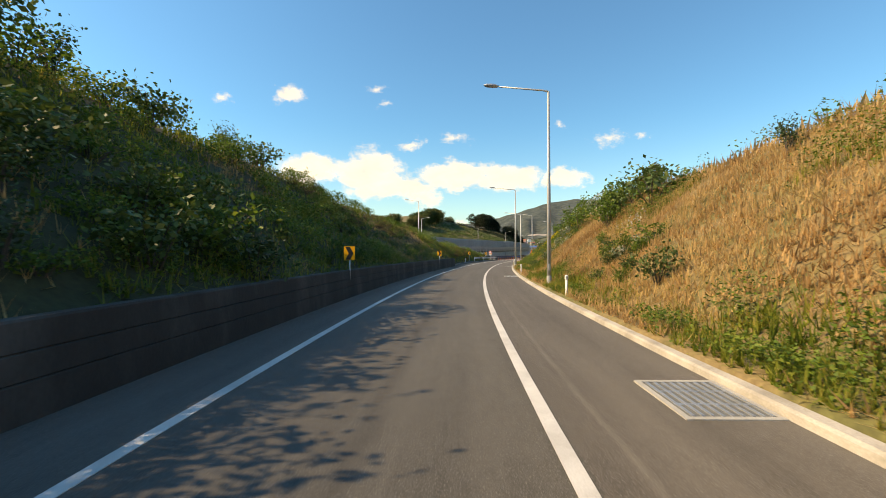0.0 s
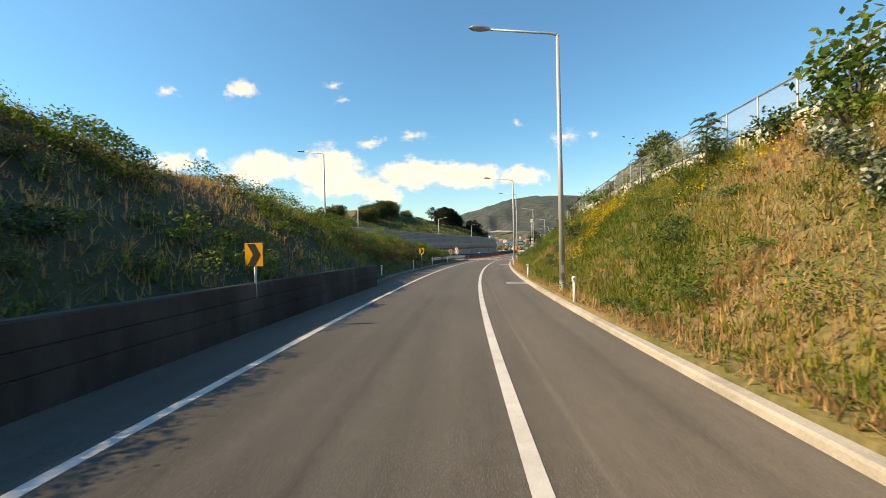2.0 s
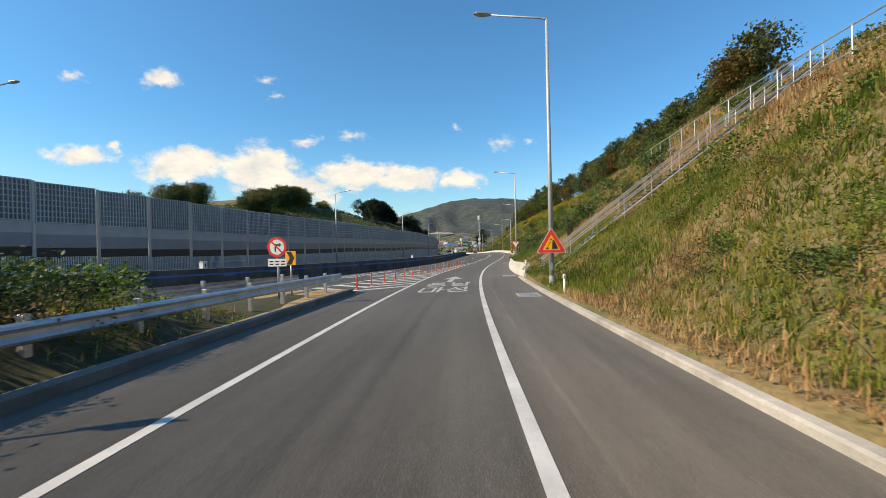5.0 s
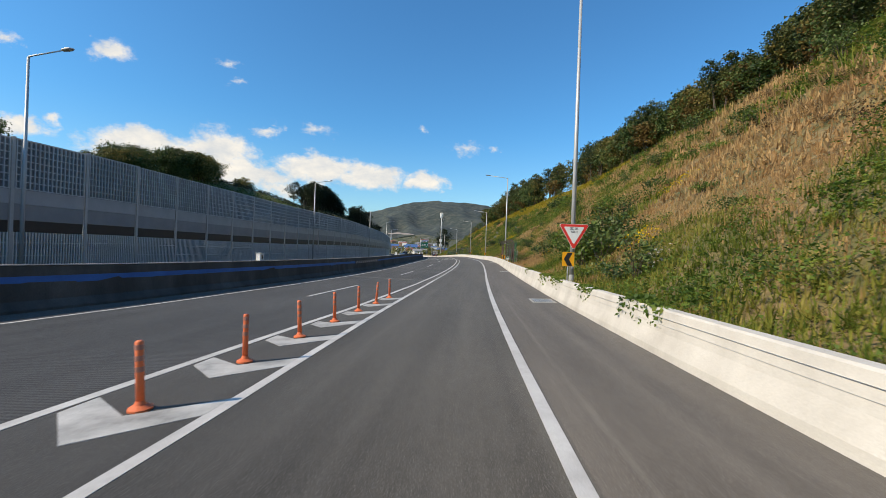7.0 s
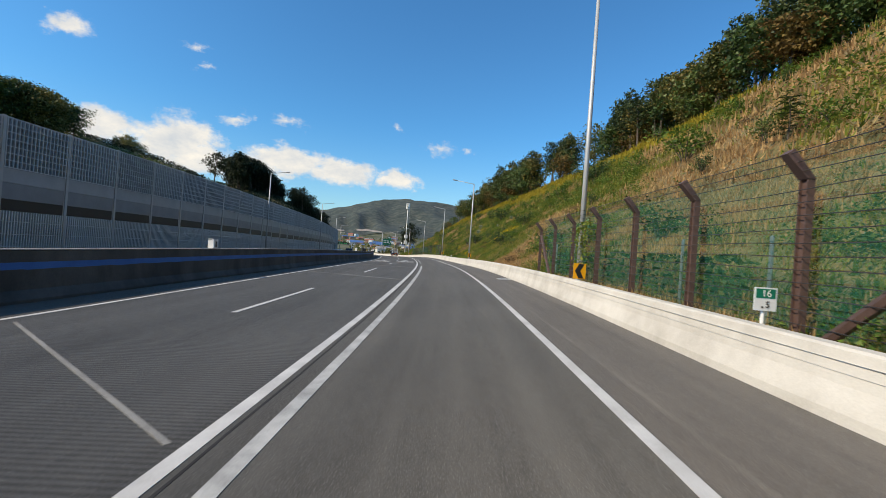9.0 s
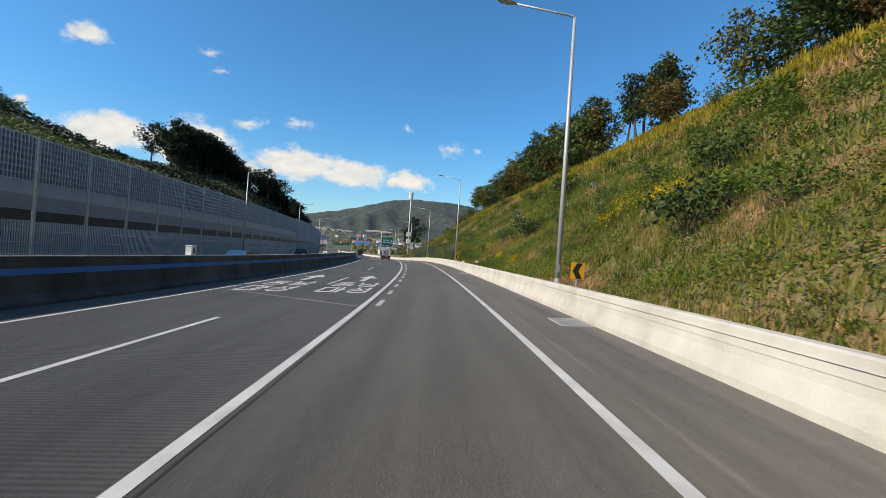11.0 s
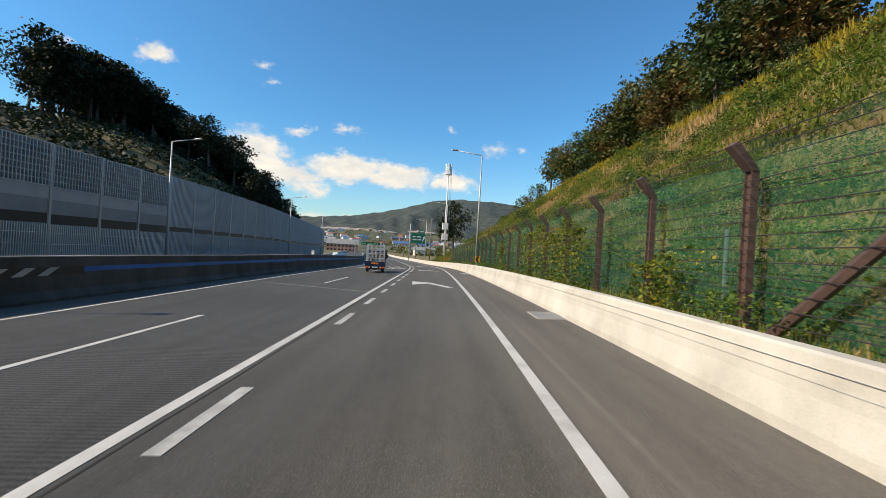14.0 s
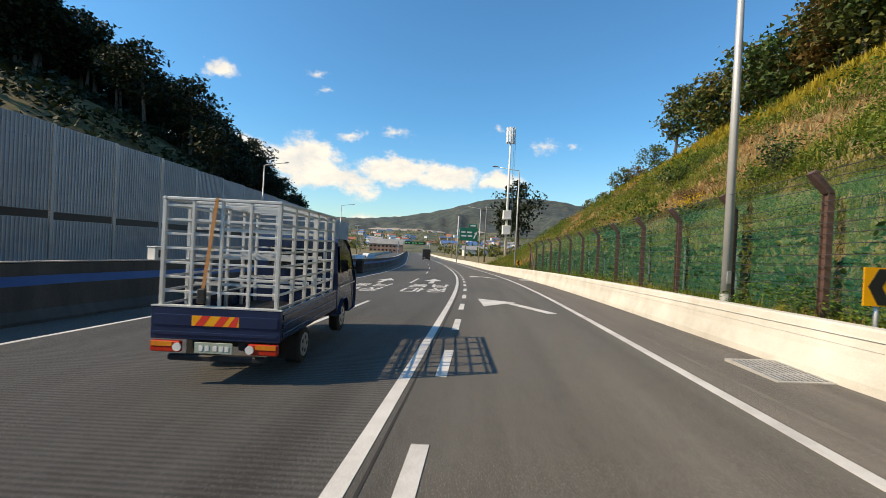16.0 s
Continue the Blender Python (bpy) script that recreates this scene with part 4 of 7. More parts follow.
        # where they stand thick they heap up into mounds
        high = (v < 0.32) & (thick >= 0.12) & (r.uniform(0, 1, len(p)) < leaf * 1.5)
        lift = np.stack([0 * thick, 0 * thick, 0.9 * np.clip(thick, 0, 0.6) * ln / 0.55], -1)
        weed.append(leaflets(clump_points(p[high] + lift[high], 24, 0.46 * ln / 0.55, 0.6 * ln / 0.55, r), lsize * 1.1, r, 0.8))
    for kind, mats, k, data in (("dry_grass", dry_grass, 3, dry), ("green_grass", green_grass, 3, green), ("weeds", weed_leaf, 3, weed), ("golden_grass", gold_grass, 3, gold)):
        v = np.concatenate(data)
        if len(v):
            ob = new(kind, flat_mesh(kind, v, k, mats))
            tagged(ob, {"dry_grass": "dry tan grass on the roadside bank", "green_grass": "green and yellowing grass on the bank", "weeds": "low leafy green weeds on the bank", "golden_grass": "golden yellow meadow grass on the upper slope"}[kind], "weeds" if kind == "weeds" else "grass", kind="stuff")


def on_right(s, u):
    d = float(KERB(s)) + float(R_IN(s)) + 0.16 + u
    return d, right_h(s, d)


def on_left(s, u):
    d = left_edge(s) - 0.25 - u
    return d, left_h(s, d)


NEAR = [(0.0, 1.0, 44, 10, 0.24, 0.009, 0.2, 0.08), (1.0, 7.5, 22, 11, 0.46, 0.013, 0.24, 0.085), (7.5, 13, 11, 9, 0.7, 0.022, 0.26, 0.15)]
HILL = [(0.05, 0.8, 16, 9, 0.35, 0.010, 0.35, 0.09), (0.8, 7.5, 18, 10, 0.46, 0.015, 0.30, 0.105), (7.5, 16, 7.5, 9, 0.66, 0.028, 0.34, 0.18), (16, 34, 3.2, 9, 0.8, 0.042, 0.4, 0.32)]
DENSE = [(a, b, n * 1.6, *rest) for a, b, n, *rest in NEAR]
for k, (a, b) in enumerate(((-12, 40), (40, 110))):
    plant_bank("right", a, b, on_right, NEAR if k else DENSE, DRY, 11 + k)
for k, (a, b) in enumerate(((110, 170), (170, 240), (240, 300), (300, 380))):
    plant_bank("right", a, b, on_right, HILL, DRY, 21 + k)
plant_bank("left", -12, 57, on_left, [(0.0, 1.0, 22, 9, 0.5, 0.011, 0.6, 0.10), (1.0, 7.5, 15, 10, 0.5, 0.014, 0.55, 0.13), (7.5, 13.0, 9, 9, 0.6, 0.018, 0.5, 0.17)], table([(-40, -0.5), (20, -0.4), (30, -0.15), (40, 0.05), (57, 0.2)]), 31)
plant_bank("left", 57, 104, on_left, [(0.15, 1.0, 14, 9, 0.35, 0.01, 0.3, 0.1), (1.0, 7.5, 11, 10, 0.6, 0.013, 0.55, 0.13)], table([(57, -0.45), (75, -0.5), (104, -0.2)]), 32)


def leafy(name, mat, pts, size, parent, r, label="", fine=False):
    ob = new(name, flat_mesh(name, leaflets(pts, size * 1.25, r, 0.3) if fine else leaves(pts, size, r, 0.3), 3 if fine else 4, mat))
    ob.parent = parent
    if label:
        ob["label"] = label
    return ob


def shrub(kind, label, mat, radius, height, count, size, seed, stems_shown=True):
    """Several stems and a ragged crown of single leaves."""
    r = np.random.default_rng(seed)
    t = thing(kind, label, "shrub", group="shrubs on the banks")
    stems, tips = Net(), []
    for k in range(8):
        a = 2 * math.pi * k / 8 + r.uniform(-0.3, 0.3)
        q = radius * r.uniform(0.35, 0.95)
        tip = Vector((q * math.cos(a), q * math.sin(a), height * r.uniform(0.55, 1.0)))
        mid = tip * 0.5 + Vector((0, 0, height * 0.12))
        if stems_shown or k == 0:
            stems.tube([(0, 0, -0.15), mid, tip], [0.03, 0.02, 0.006], 3, False)
        tips += [(tip, 1.0), (mid, 0.8), (tip * 0.75 + mid * 0.25, 0.9)]
    part("stem", stems, bark, t)
    pts = []
    for p, w in tips:
        n = int(count * w / len(tips))
        pts.append(np.array(p) + r.normal(0, 1, (n, 3)) * np.array([radius * 0.24, radius * 0.24, height * 0.13]))
    pts = np.concatenate(pts)
    pts[:, 2] = np.abs(pts[:, 2])
    leafy("crown", mat, pts, size * 0.92, t, r, fine=not stems_shown)
    return t


def frond_shrub(label, mat, height, fronds, seed):
    """A sapling with a bare stem and long arching leaves of paired leaflets."""
    r = np.random.default_rng(seed)
    t = thing("sapling", label, "shrub", group="saplings on the banks")
    stem, pts = Net(), []
    stem.tube([(0, 0, -0.3), (0.05, 0, height * 0.5), (0, 0.06, height * 0.92)], [0.045, 0.032, 0.015], 6)
    for k in range(fronds):
        f = 0.12 + 0.84 * k / fronds
        a = k * 2.4 + r.uniform(-0.3, 0.3)
        reach = height * r.uniform(0.3, 0.44) * (1.1 - 0.45 * f)
        out, side = np.array([math.cos(a), math.sin(a), 0]), np.array([-math.sin(a), math.cos(a), 0])
        root = np.array([0, 0, height * f])
        line = [root + out * reach * u + np.array([0, 0, reach * (0.75 * u - 0.85 * u * u)]) for u in (0, 0.25, 0.5, 0.75, 1.0)]
        for c, e in zip(line, line[1:]):
            pts += [c - side * 0.008, e - side * 0.006, e + side * 0.006, c + side * 0.008]
        for u in np.linspace(0.15, 1.0, 13):
            c = root + out * reach * u + np.array([0, 0, reach * (0.75 * u - 0.85 * u * u)])
            ln = 0.17 * height / 2.4 * (1.25 - 0.55 * u)
            for q in (-1, 1):
                tip = c + side * q * ln + out * ln * 0.45 + np.array([0, 0, -0.25 * ln + r.normal(0, 0.03)])
                w = out * ln * 0.2
                pts += [c, (c + tip) / 2 - w, tip, (c + tip) / 2 + w]
    part("stem", stem, bark, t)
    crown = new("crown", flat_mesh("crown", np.array(pts), 4, mat))
    crown.parent = t
    return t


def tree(kind, label, mat, height, radius, bare, count, size, seed, conical=0.0):
    """A tapered trunk, limbs, and leaf clumps at the limbs' ends."""
    r = np.random.default_rng(seed)
    t = thing(kind, label, "tree")
    trunk = Net()
    lean = Vector((r.uniform(-0.05, 0.05), r.uniform(-0.05, 0.05), 0)) * height
    line = [Vector((0, 0, -0.4)), Vector((0, 0, height * 0.3)) + lean * 0.3, Vector((0, 0, height * 0.65)) + lean * 0.7, Vector((0, 0, height * 0.96)) + lean]
    trunk.tube(line, [height * 0.022, height * 0.016, height * 0.010, 0.015], 6)
    ends = []
    limbs = 18
    for k in range(limbs):
        f = bare + (1 - bare) * (k + r.uniform(0, 1)) / limbs
        root = Vector((0, 0, height * f * 0.94)) + lean * f
        a = k * 2.4 + r.uniform(-0.4, 0.4)
        q = radius * ((1 - f) * 1.25 + 0.12 if conical else math.sin(math.pi * min(0.97, 0.14 + 0.82 * (f - bare) / (1 - bare))) ** 0.7) * r.uniform(0.6, 1.1)
        tip = root + Vector((q * math.cos(a), q * math.sin(a), q * r.uniform(0.1, 0.5) * (0.3 if conical else 1.0)))
        trunk.tube([root, root * 0.45 + tip * 0.55 + Vector((0, 0, -0.04 * q)), tip], [height * 0.006, height * 0.004, 0.008], 3, False)
        ends += [(tip, q), (root * 0.4 + tip * 0.6, q * 0.8)]
    part("trunk", trunk, bark, t)
    tot = sum(0.25 + q for _, q in ends)
    pts = []
    for p, q in ends:
        n = max(4, int(count * (0.25 + q) / tot))
        for c in range(3):
            o = np.array(p) + r.normal(0, 0.16, 3) * q
            pts.append(o + r.normal(0, 1, (n // 3 + 1, 3)) * (0.12 * radius + 0.10 * q) * np.array([1, 1, 0.62]))
    leafy("crown", mat, np.concatenate(pts), size, t, r, fine=True)
    return t


def place(kinds, spots):
    """Puts things of the given kinds on spots of (s, d, h, scale); the first of each kind is moved, the others are copies."""
    r = random.Random(5)
    firsts = {}
    for i, (s, d, h, k) in enumerate(spots):
        ob = kinds[i % len(kinds)]
        p = P(s, d, h)
        m = pose(p.x, p.y, p.z, r.uniform(-4, 4), r.uniform(-4, 4), r.uniform(0, 360)) @ Matrix.Diagonal((k * r.uniform(0.9, 1.1), k * r.uniform(0.9, 1.1), k, 1))
        if ob in firsts:
            copy_thing(ob, m)
        else:
            firsts[ob] = m
    for ob, m in firsts.items():
        ob.matrix_basis = m


shrubs = [shrub("shrub", "leafy dark green shrub on the roadside bank", shrub_leaf, 1.2, 1.9, 640, 0.19, 41), shrub("shrub", "broad-leaved green shrub on the roadside bank", weed_leaf, 1.2, 1.3, 560, 0.17, 42), shrub("shrub", "tall ragged green shrub on the roadside bank", shrub_leaf, 0.62, 1.55, 600, 0.115, 43), shrub("shrub", "low spreading green shrub on the roadside bank", weed_leaf, 0.92, 0.65, 520, 0.105, 44)]
spots = []
rr = random.Random(17)


def spot_right(s, d, k):
    spots.append((s, d, right_h(s, d) - 0.1, k))


for s, d, k in ((24, 9.2, 1.3), (28, 9.6, 1.1), (36, 4.9, 0.7), (38, 6.2, 0.7), (33, 9.2, 0.9), (42, 8.8, 1.4), (44, 10.4, 1.1), (47, 9.8, 1.4), (12, 4.6, 0.6), (16, 6.2, 0.6), (14, 9.5, 0.7), (55, 9.3, 1.1), (60, 10.6, 1.2), (72, 9.8, 1.2), (84, 9.5, 1.3), (95, 10.5, 1.4), (66, 6.5, 0.9), (78, 5.8, 0.8), (90, 6.2, 0.9), (104, 6, 0.8)):
    spot_right(s, d, k)
for _ in range(64):
    s = rr.uniform(124, 345)
    spot_right(s, rr.uniform(4.6, 13), rr.uniform(0.6, 1.2))
for _ in range(64):
    s = rr.uniform(124, 350)
    spot_right(s, rr.uniform(13, 30), rr.uniform(0.8, 1.7))
for s, d, k in ((160, 5.2, 1.1), (163, 6.3, 1.2), (150, 4.6, 1.0), (155, 4.2, 0.9), (157, 5.5, 1.2), (266, 8.2, 1.3), (268, 7.4, 1.2), (262, 10, 1.2), (172, 5, 0.8), (183, 8, 0.8)):
    spot_right(s, d, k)
for _ in range(80):
    s = rr.uniform(-2, 54)
    d = left_edge(s) - rr.uniform(0.8, 4.6)
    spots.append((s, d, left_h(s, d) - 0.15, (rr.uniform(0.6, 1.1) if s < 12 else rr.uniform(0.6, 0.85) if 21.5 < s < 26 else rr.uniform(0.25, 0.42))))
for _ in range(45):
    s = rr.uniform(-6, 27)
    d = left_edge(s) - rr.uniform(0.5, 3.2)
    spots.append((s, d, left_h(s, d) - 0.2, rr.uniform(0.5, 0.8) if s < 12 else rr.uniform(0.35, 0.5)))
for s in (2, 4, 6, 7.5, 9, 10.5, 12, 13.5, 15, 16.5, 20.8, 22, 23.2, 24.6, 28):
    d = left_edge(s) - rr.uniform(7.5, 10)
    spots.append((s, d, left_h(s, d) - 0.1, rr.uniform(0.95, 1.3) if s < 20 else rr.uniform(0.95, 1.2) if s < 25 else 0.8))
for _ in range(40):
    s = rr.uniform(59, 101)
    d = left_edge(s) - rr.uniform(1.0, 3.6)
    spots.append((s, d, left_h(s, d) - 0.15, rr.uniform(0.35, 0.6)))
place(shrubs, spots)

# low mounds of creeper and withered brush, gathered where the slope bears them
mounds = [shrub("creeper_mound", "low mound of bright green creeper on the slope", mound_leaf, 1.7, 0.75, 850, 0.165, 141, False), shrub("creeper_mound", "broad heap of dark green creeper on the slope", shrub_leaf, 1.5, 0.95, 800, 0.165, 142, False)]
brush = [shrub("dry_brush", "withered brown brush on the slope", bramble_leaf, 1.1, 0.85, 800, 0.10, 143, False), shrub("dry_brush", "tangled reddish brown brush on the slope", bramble_leaf, 1.4, 0.7, 800, 0.105, 144, False)]
green_spots, brown_spots = [], []
for k in range(900):
    s = rr.uniform(30, 350)
    d = rr.uniform(4.2, 9.5) if s < 112 else 4.2 + 24 * rr.random() ** 1.4
    q = noise.noise((s * 0.11, d * 0.16, 4.4)) - 0.35 * float(DRY(s))
    size = rr.uniform(0.3, 0.6) if s < 112 else rr.uniform(0.35, 0.7) + 0.012 * d
    d = max(d, float(KERB(s)) + (3.0 if 180 < s < 203 or 276 < s < 350 else 0.9) + 1.6 * size)
    if s > 112 and d > float(R_CREST_D(s)) - 5 or 115 < s < 123:
        continue
    row = (s, d, right_h(s, d) - 0.12, size)
    if q > 0.12 and len(green_spots) < 115:
        green_spots.append(row)
    elif -0.25 < q < 0.05 and len(brown_spots) < 150:
        brown_spots.append(row)
for _ in range(46):
    s = rr.uniform(24, 56)
    d = left_edge(s) - rr.uniform(2.6, 7.0)
    brown_spots.append((s, d, left_h(s, d) - 0.12, rr.uniform(0.4, 0.75)))
for _ in range(60):
    s = rr.uniform(57, 100)
    d = left_edge(s) - rr.uniform(0.9, 4.2)
    brown_spots.append((s, d, left_h(s, d) - 0.12, rr.uniform(0.45, 0.8)))
place(mounds, green_spots)
place(brush, brown_spots)
saplings = [frond_shrub("tall sapling with arching feathery leaves on the bank", shrub_leaf, 2.3, 34, 151), frond_shrub("sapling with long paired leaflets on the bank", weed_leaf, 1.9, 28, 152)]
place(saplings, [(s, d, right_h(s, d) - 0.1, k) for s, d, k in ((36.5, 10.0, 0.8), (40, 9.8, 0.9), (53.5, 9.5, 1.15), (56.5, 9.9, 0.8), (62, 10.0, 0.9), (65, 10.1, 0.9), (68.5, 9.9, 0.85), (61, 6.2, 0.6), (66, 5.4, 0.5), (72, 6.8, 0.6), (161, 6.6, 1.1), (164.5, 8.2, 1.1), (172, 7.0, 0.75), (186, 10.5, 0.9), (197, 13.0, 1.0), (242, 7.5, 0.8))])
bushes = [shrub("bush", "tall bush with large green leaves on the top of the bank", weed_leaf, 0.9, 2.4, 620, 0.22, 161), shrub("bush", "leafy bush with dark and silvery leaves on the bank", shrub_leaf, 1.0, 2.0, 620, 0.2, 162)]
place(bushes, [(s, d, right_h(s, d) - 0.1, k) for s, d, k in ((26.8, 7.6, 0.75), (28.2, 8.3, 0.85), (30, 9.0, 0.9), (33, 9.7, 0.9), (36, 10.1, 0.7), (38.4, 10.3, 0.8), (47.4, 10.2, 1.1), (50.5, 10.2, 0.65), (54.5, 10.2, 0.6), (18.2, 5.2, 0.36), (18.4, 5.9, 0.38), (16.9, 5.7, 0.32), (16, 5.6, 0.36), (21.5, 6.2, 0.4), (20, 5.6, 0.34), (15.1, 4.9, 0.32), (14.4, 4.4, 0.3), (17, 4.4, 0.3), (23.5, 6.4, 0.36), (129, 7.6, 0.7), (133.5, 9.0, 0.9), (140, 7.5, 0.8), (158.5, 4.9, 0.9), (160.5, 5.6, 1.0), (162.5, 5.0, 0.9))])
silver = [shrub("shrub", "tall shrub with pale silvery leaves on the slope", silver_leaf, 1.0, 2.4, 420, 0.34, 45)]
place(silver, [(s, d, right_h(s, d) - 0.1, k) for s, d, k in ((271, 9.5, 0.34), (273.5, 10.8, 0.4), (278, 9.0, 0.4), (276.5, 11.5, 0.45), (283, 13.5, 0.5), (264, 13, 0.35), (18.0, 5.5, 0.26), (16.4, 5.9, 0.28), (28.0, 7.7, 0.4), (43, 6.9, 0.36), (44.5, 7.6, 0.4), (46, 8.4, 0.4), (262, 15, 0.35))])

broads = [tree("tree", "broad-leaved tree with olive green crown on the hillside", broad_leaf, 9.5, 3.0, 0.16, 1800, 0.5, 51), tree("tree", "tall thin broad-leaved tree on the hillside", broad_leaf, 11.0, 2.4, 0.32, 1600, 0.46, 52), tree("tree", "dense dark broad-leaved tree on the hillside", shrub_leaf, 8.0, 3.2, 0.1, 1800, 0.5, 53), tree("tree", "russet autumn tree on the hillside", rust_leaf, 7.0, 2.6, 0.2, 1200, 0.46, 54)]
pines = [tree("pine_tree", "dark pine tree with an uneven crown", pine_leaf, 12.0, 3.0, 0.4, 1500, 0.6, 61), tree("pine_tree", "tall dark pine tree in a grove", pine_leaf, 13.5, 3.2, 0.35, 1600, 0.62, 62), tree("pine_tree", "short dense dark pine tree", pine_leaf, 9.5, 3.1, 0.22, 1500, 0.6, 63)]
crest_pines = [tree("pine_tree", "tall bluish green pine with bare lower trunk on the crest", crest_leaf, 11.0, 2.2, 0.38, 1700, 0.37, 64), tree("pine_tree", "slender open pine tree on the crest", crest_leaf, 12.0, 1.9, 0.45, 1400, 0.37, 65)]
spots = []
# along the crest: from, to, count, least and greatest scale, depth of the belt
for lo, hi, count, k0, k1, spread in ((136, 150, 6, 0.25, 0.38, 6), (151, 161, 7, 0.8, 1.05, 4), (161, 174, 14, 0.32, 0.48, 5), (174, 200, 40, 0.6, 0.85, 6), (198, 215, 32, 0.62, 0.85, 6), (215, 256, 60, 0.78, 1.05, 6), (256, 291, 12, 0.9, 1.2, 7), (291, 306, 10, 1.0, 1.25, 6), (312, 335, 17, 1.05, 1.35, 7), (335, 352, 16, 1.0, 1.3, 8), (352, 366, 10, 0.9, 1.15, 7), (366, 392, 16, 0.45, 0.65, 8)):
    for _ in range(count):
        s = rr.uniform(lo, hi)
        d = float(R_CREST_D(s)) + rr.uniform(0.3, spread)
        spots.append((s, d, right_h(s, d) - 0.3, rr.uniform(k0, k1)))
for s, d, k in ((70, 15, 0.5), (84, 16, 0.55), (100, 17, 0.5)):
    spots.append((s, d, right_h(s, d) - 0.3, k))
pine_crest = [q for i, q in enumerate(spots) if 250 < q[0] < 306 and i % 2 == 0 or 174 < q[0] <= 250 and i % 3 == 0]
broad_spots, pine_spots = [q for q in spots if q not in pine_crest], []
for _ in range(115):
    s = rr.uniform(345, 406)
    d = float(np.interp(s, [340, 400, 420], [-64, -40, -36])) - (18 if s > 358 else 7) * rr.random() ** 1.3
    pine_spots.append((s, d, far_left_h(s, d) - 0.3, rr.uniform(0.93, 1.07) * float(np.interp(s, [340, 365, 385, 412], [1.05, 0.97, 0.82, 0.6]))))
for _ in range(64):
    s = rr.uniform(352, 402)
    d = -rr.uniform(31, 46)
    pine_spots.append((s, d, far_left_h(s, d) - 0.3, rr.uniform(0.55, 0.8)))
hill_trees = [tree("tree", "dense dark tree on the hill behind the sound wall", shrub_leaf, 9.0, 3.7, 0.15, 2400, 0.5, 55), tree("tree", "broad olive green tree on the hill behind the sound wall", broad_leaf, 9.5, 3.4, 0.2, 2200, 0.5, 56)]
hill_spots = []
# clumps on the hill behind the sound wall
for lo, hi, count, k0, k1, near in ((266, 282, 11, 1.2, 1.6, 86), (282, 300, 10, 1.1, 1.4, 86), (300, 328, 8, 0.6, 0.95, 84), (229, 240, 4, 0.85, 1.1, 86), (236, 256, 12, 1.1, 1.3, 86), (186, 204, 9, 0.9, 1.15, 86), (150, 176, 9, 0.8, 1.1, 80), (110, 140, 8, 0.8, 1.0, 70)):
    for _ in range(count):
        s = rr.uniform(lo, hi)
        d = -near - rr.uniform(0, 7)
        hill_spots.append((s, d, far_left_h(s, d) - 0.3, rr.uniform(k0, k1) * 0.74))
place(crest_pines, pine_crest)
place(hill_trees, hill_spots)
place(broads, broad_spots)
place(pines, pine_spots)

# ---- the far mountains ----
RIDGE = table([(-75, 3.0), (-45, 4.2), (-30, 4.9), (-26, 5.9), (-23, 6.45), (-20.5, 6.5), (-17.6, 6.75), (-14.6, 6.4), (-11.3, 5.6), (-7.7, 4.6), (-4, 3.7), (-1.9, 3.6), (2, 3.1), (6, 3.2), (15, 3.4), (40, 4.0), (80, 3.0)])
net, cols, rows = Net(), 260, 20
for j in range(rows + 1):
    f = j / rows
    for i in range(cols + 1):
        az = -75 + 155 * i / cols
        dist = 1500 + 1900 * f
        jag = 0.16 * noise.noise((az * 0.5, 0.3, 1.0)) + 0.12 * noise.noise((az * 1.9, 0.7, 2.0)) + 0.05 * noise.noise((az * 6, 0.1, 4.0))
        top = math.tan(radians(float(RIDGE(az)) + jag)) * 3400
        z = -12 + (top + 10) * (f ** 1.15) + math.sin(math.pi * f) * (60 * noise.noise((az * 0.22, f * 3, 5.0)) + 34 * noise.noise((az * 0.7, f * 6, 8.0)))
        net.v.append((60 - math.sin(radians(az)) * dist, 160 + math.cos(radians(az)) * dist, z))
w = cols + 1
net.f = [(j * w + i, j * w + i + 1, (j + 1) * w + i + 1, (j + 1) * w + i) for j in range(rows) for i in range(cols)]
fix_normals(tagged(part("mountain_range", net, far_hill, smooth=True), "distant wooded mountain ridge in light haze", "mountain", kind="structure"))

# undergrowth on the hill behind the sound wall
r = np.random.default_rng(44)
s, u = r.uniform(150, 400, 7500), r.uniform(2, 75, 7500)
d = SOUND(s) - u
p = PN(s, d, np.array([far_left_h(a, b) for a, b in zip(s, d)]))
# past s = 300 the slope's shade is put in by near-black leaf colour
for pick, mat, text in ((s > 300, pine_leaf, "undergrowth on the hill behind the sound wall, coloured dark for shade"), (s <= 300, shrub_leaf, "green undergrowth on the hill behind the sound wall")):
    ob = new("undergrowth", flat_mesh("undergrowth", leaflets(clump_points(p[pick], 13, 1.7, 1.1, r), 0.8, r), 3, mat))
    tagged(ob, text, "undergrowth", kind="stuff")

# ---- road markings ----
def marking(name, quads, mat, label, h=0.007):
    """Flat painted pieces; each outline is rows of (s, d)."""
    net = Net()
    for q in quads:
        n = len(q)
        s, d = np.array(q, float).T
        v = np.concatenate([PN(s, d, h), PN(s, d, -0.01)]).tolist()
        net.add(v, [tuple(range(n)), tuple(range(2 * n - 1, n - 1, -1))] + [(k, k + n, (k + 1) % n + n, (k + 1) % n) for k in range(n)])
    return fix_normals(structure(name, net, mat, label, "road marking"))


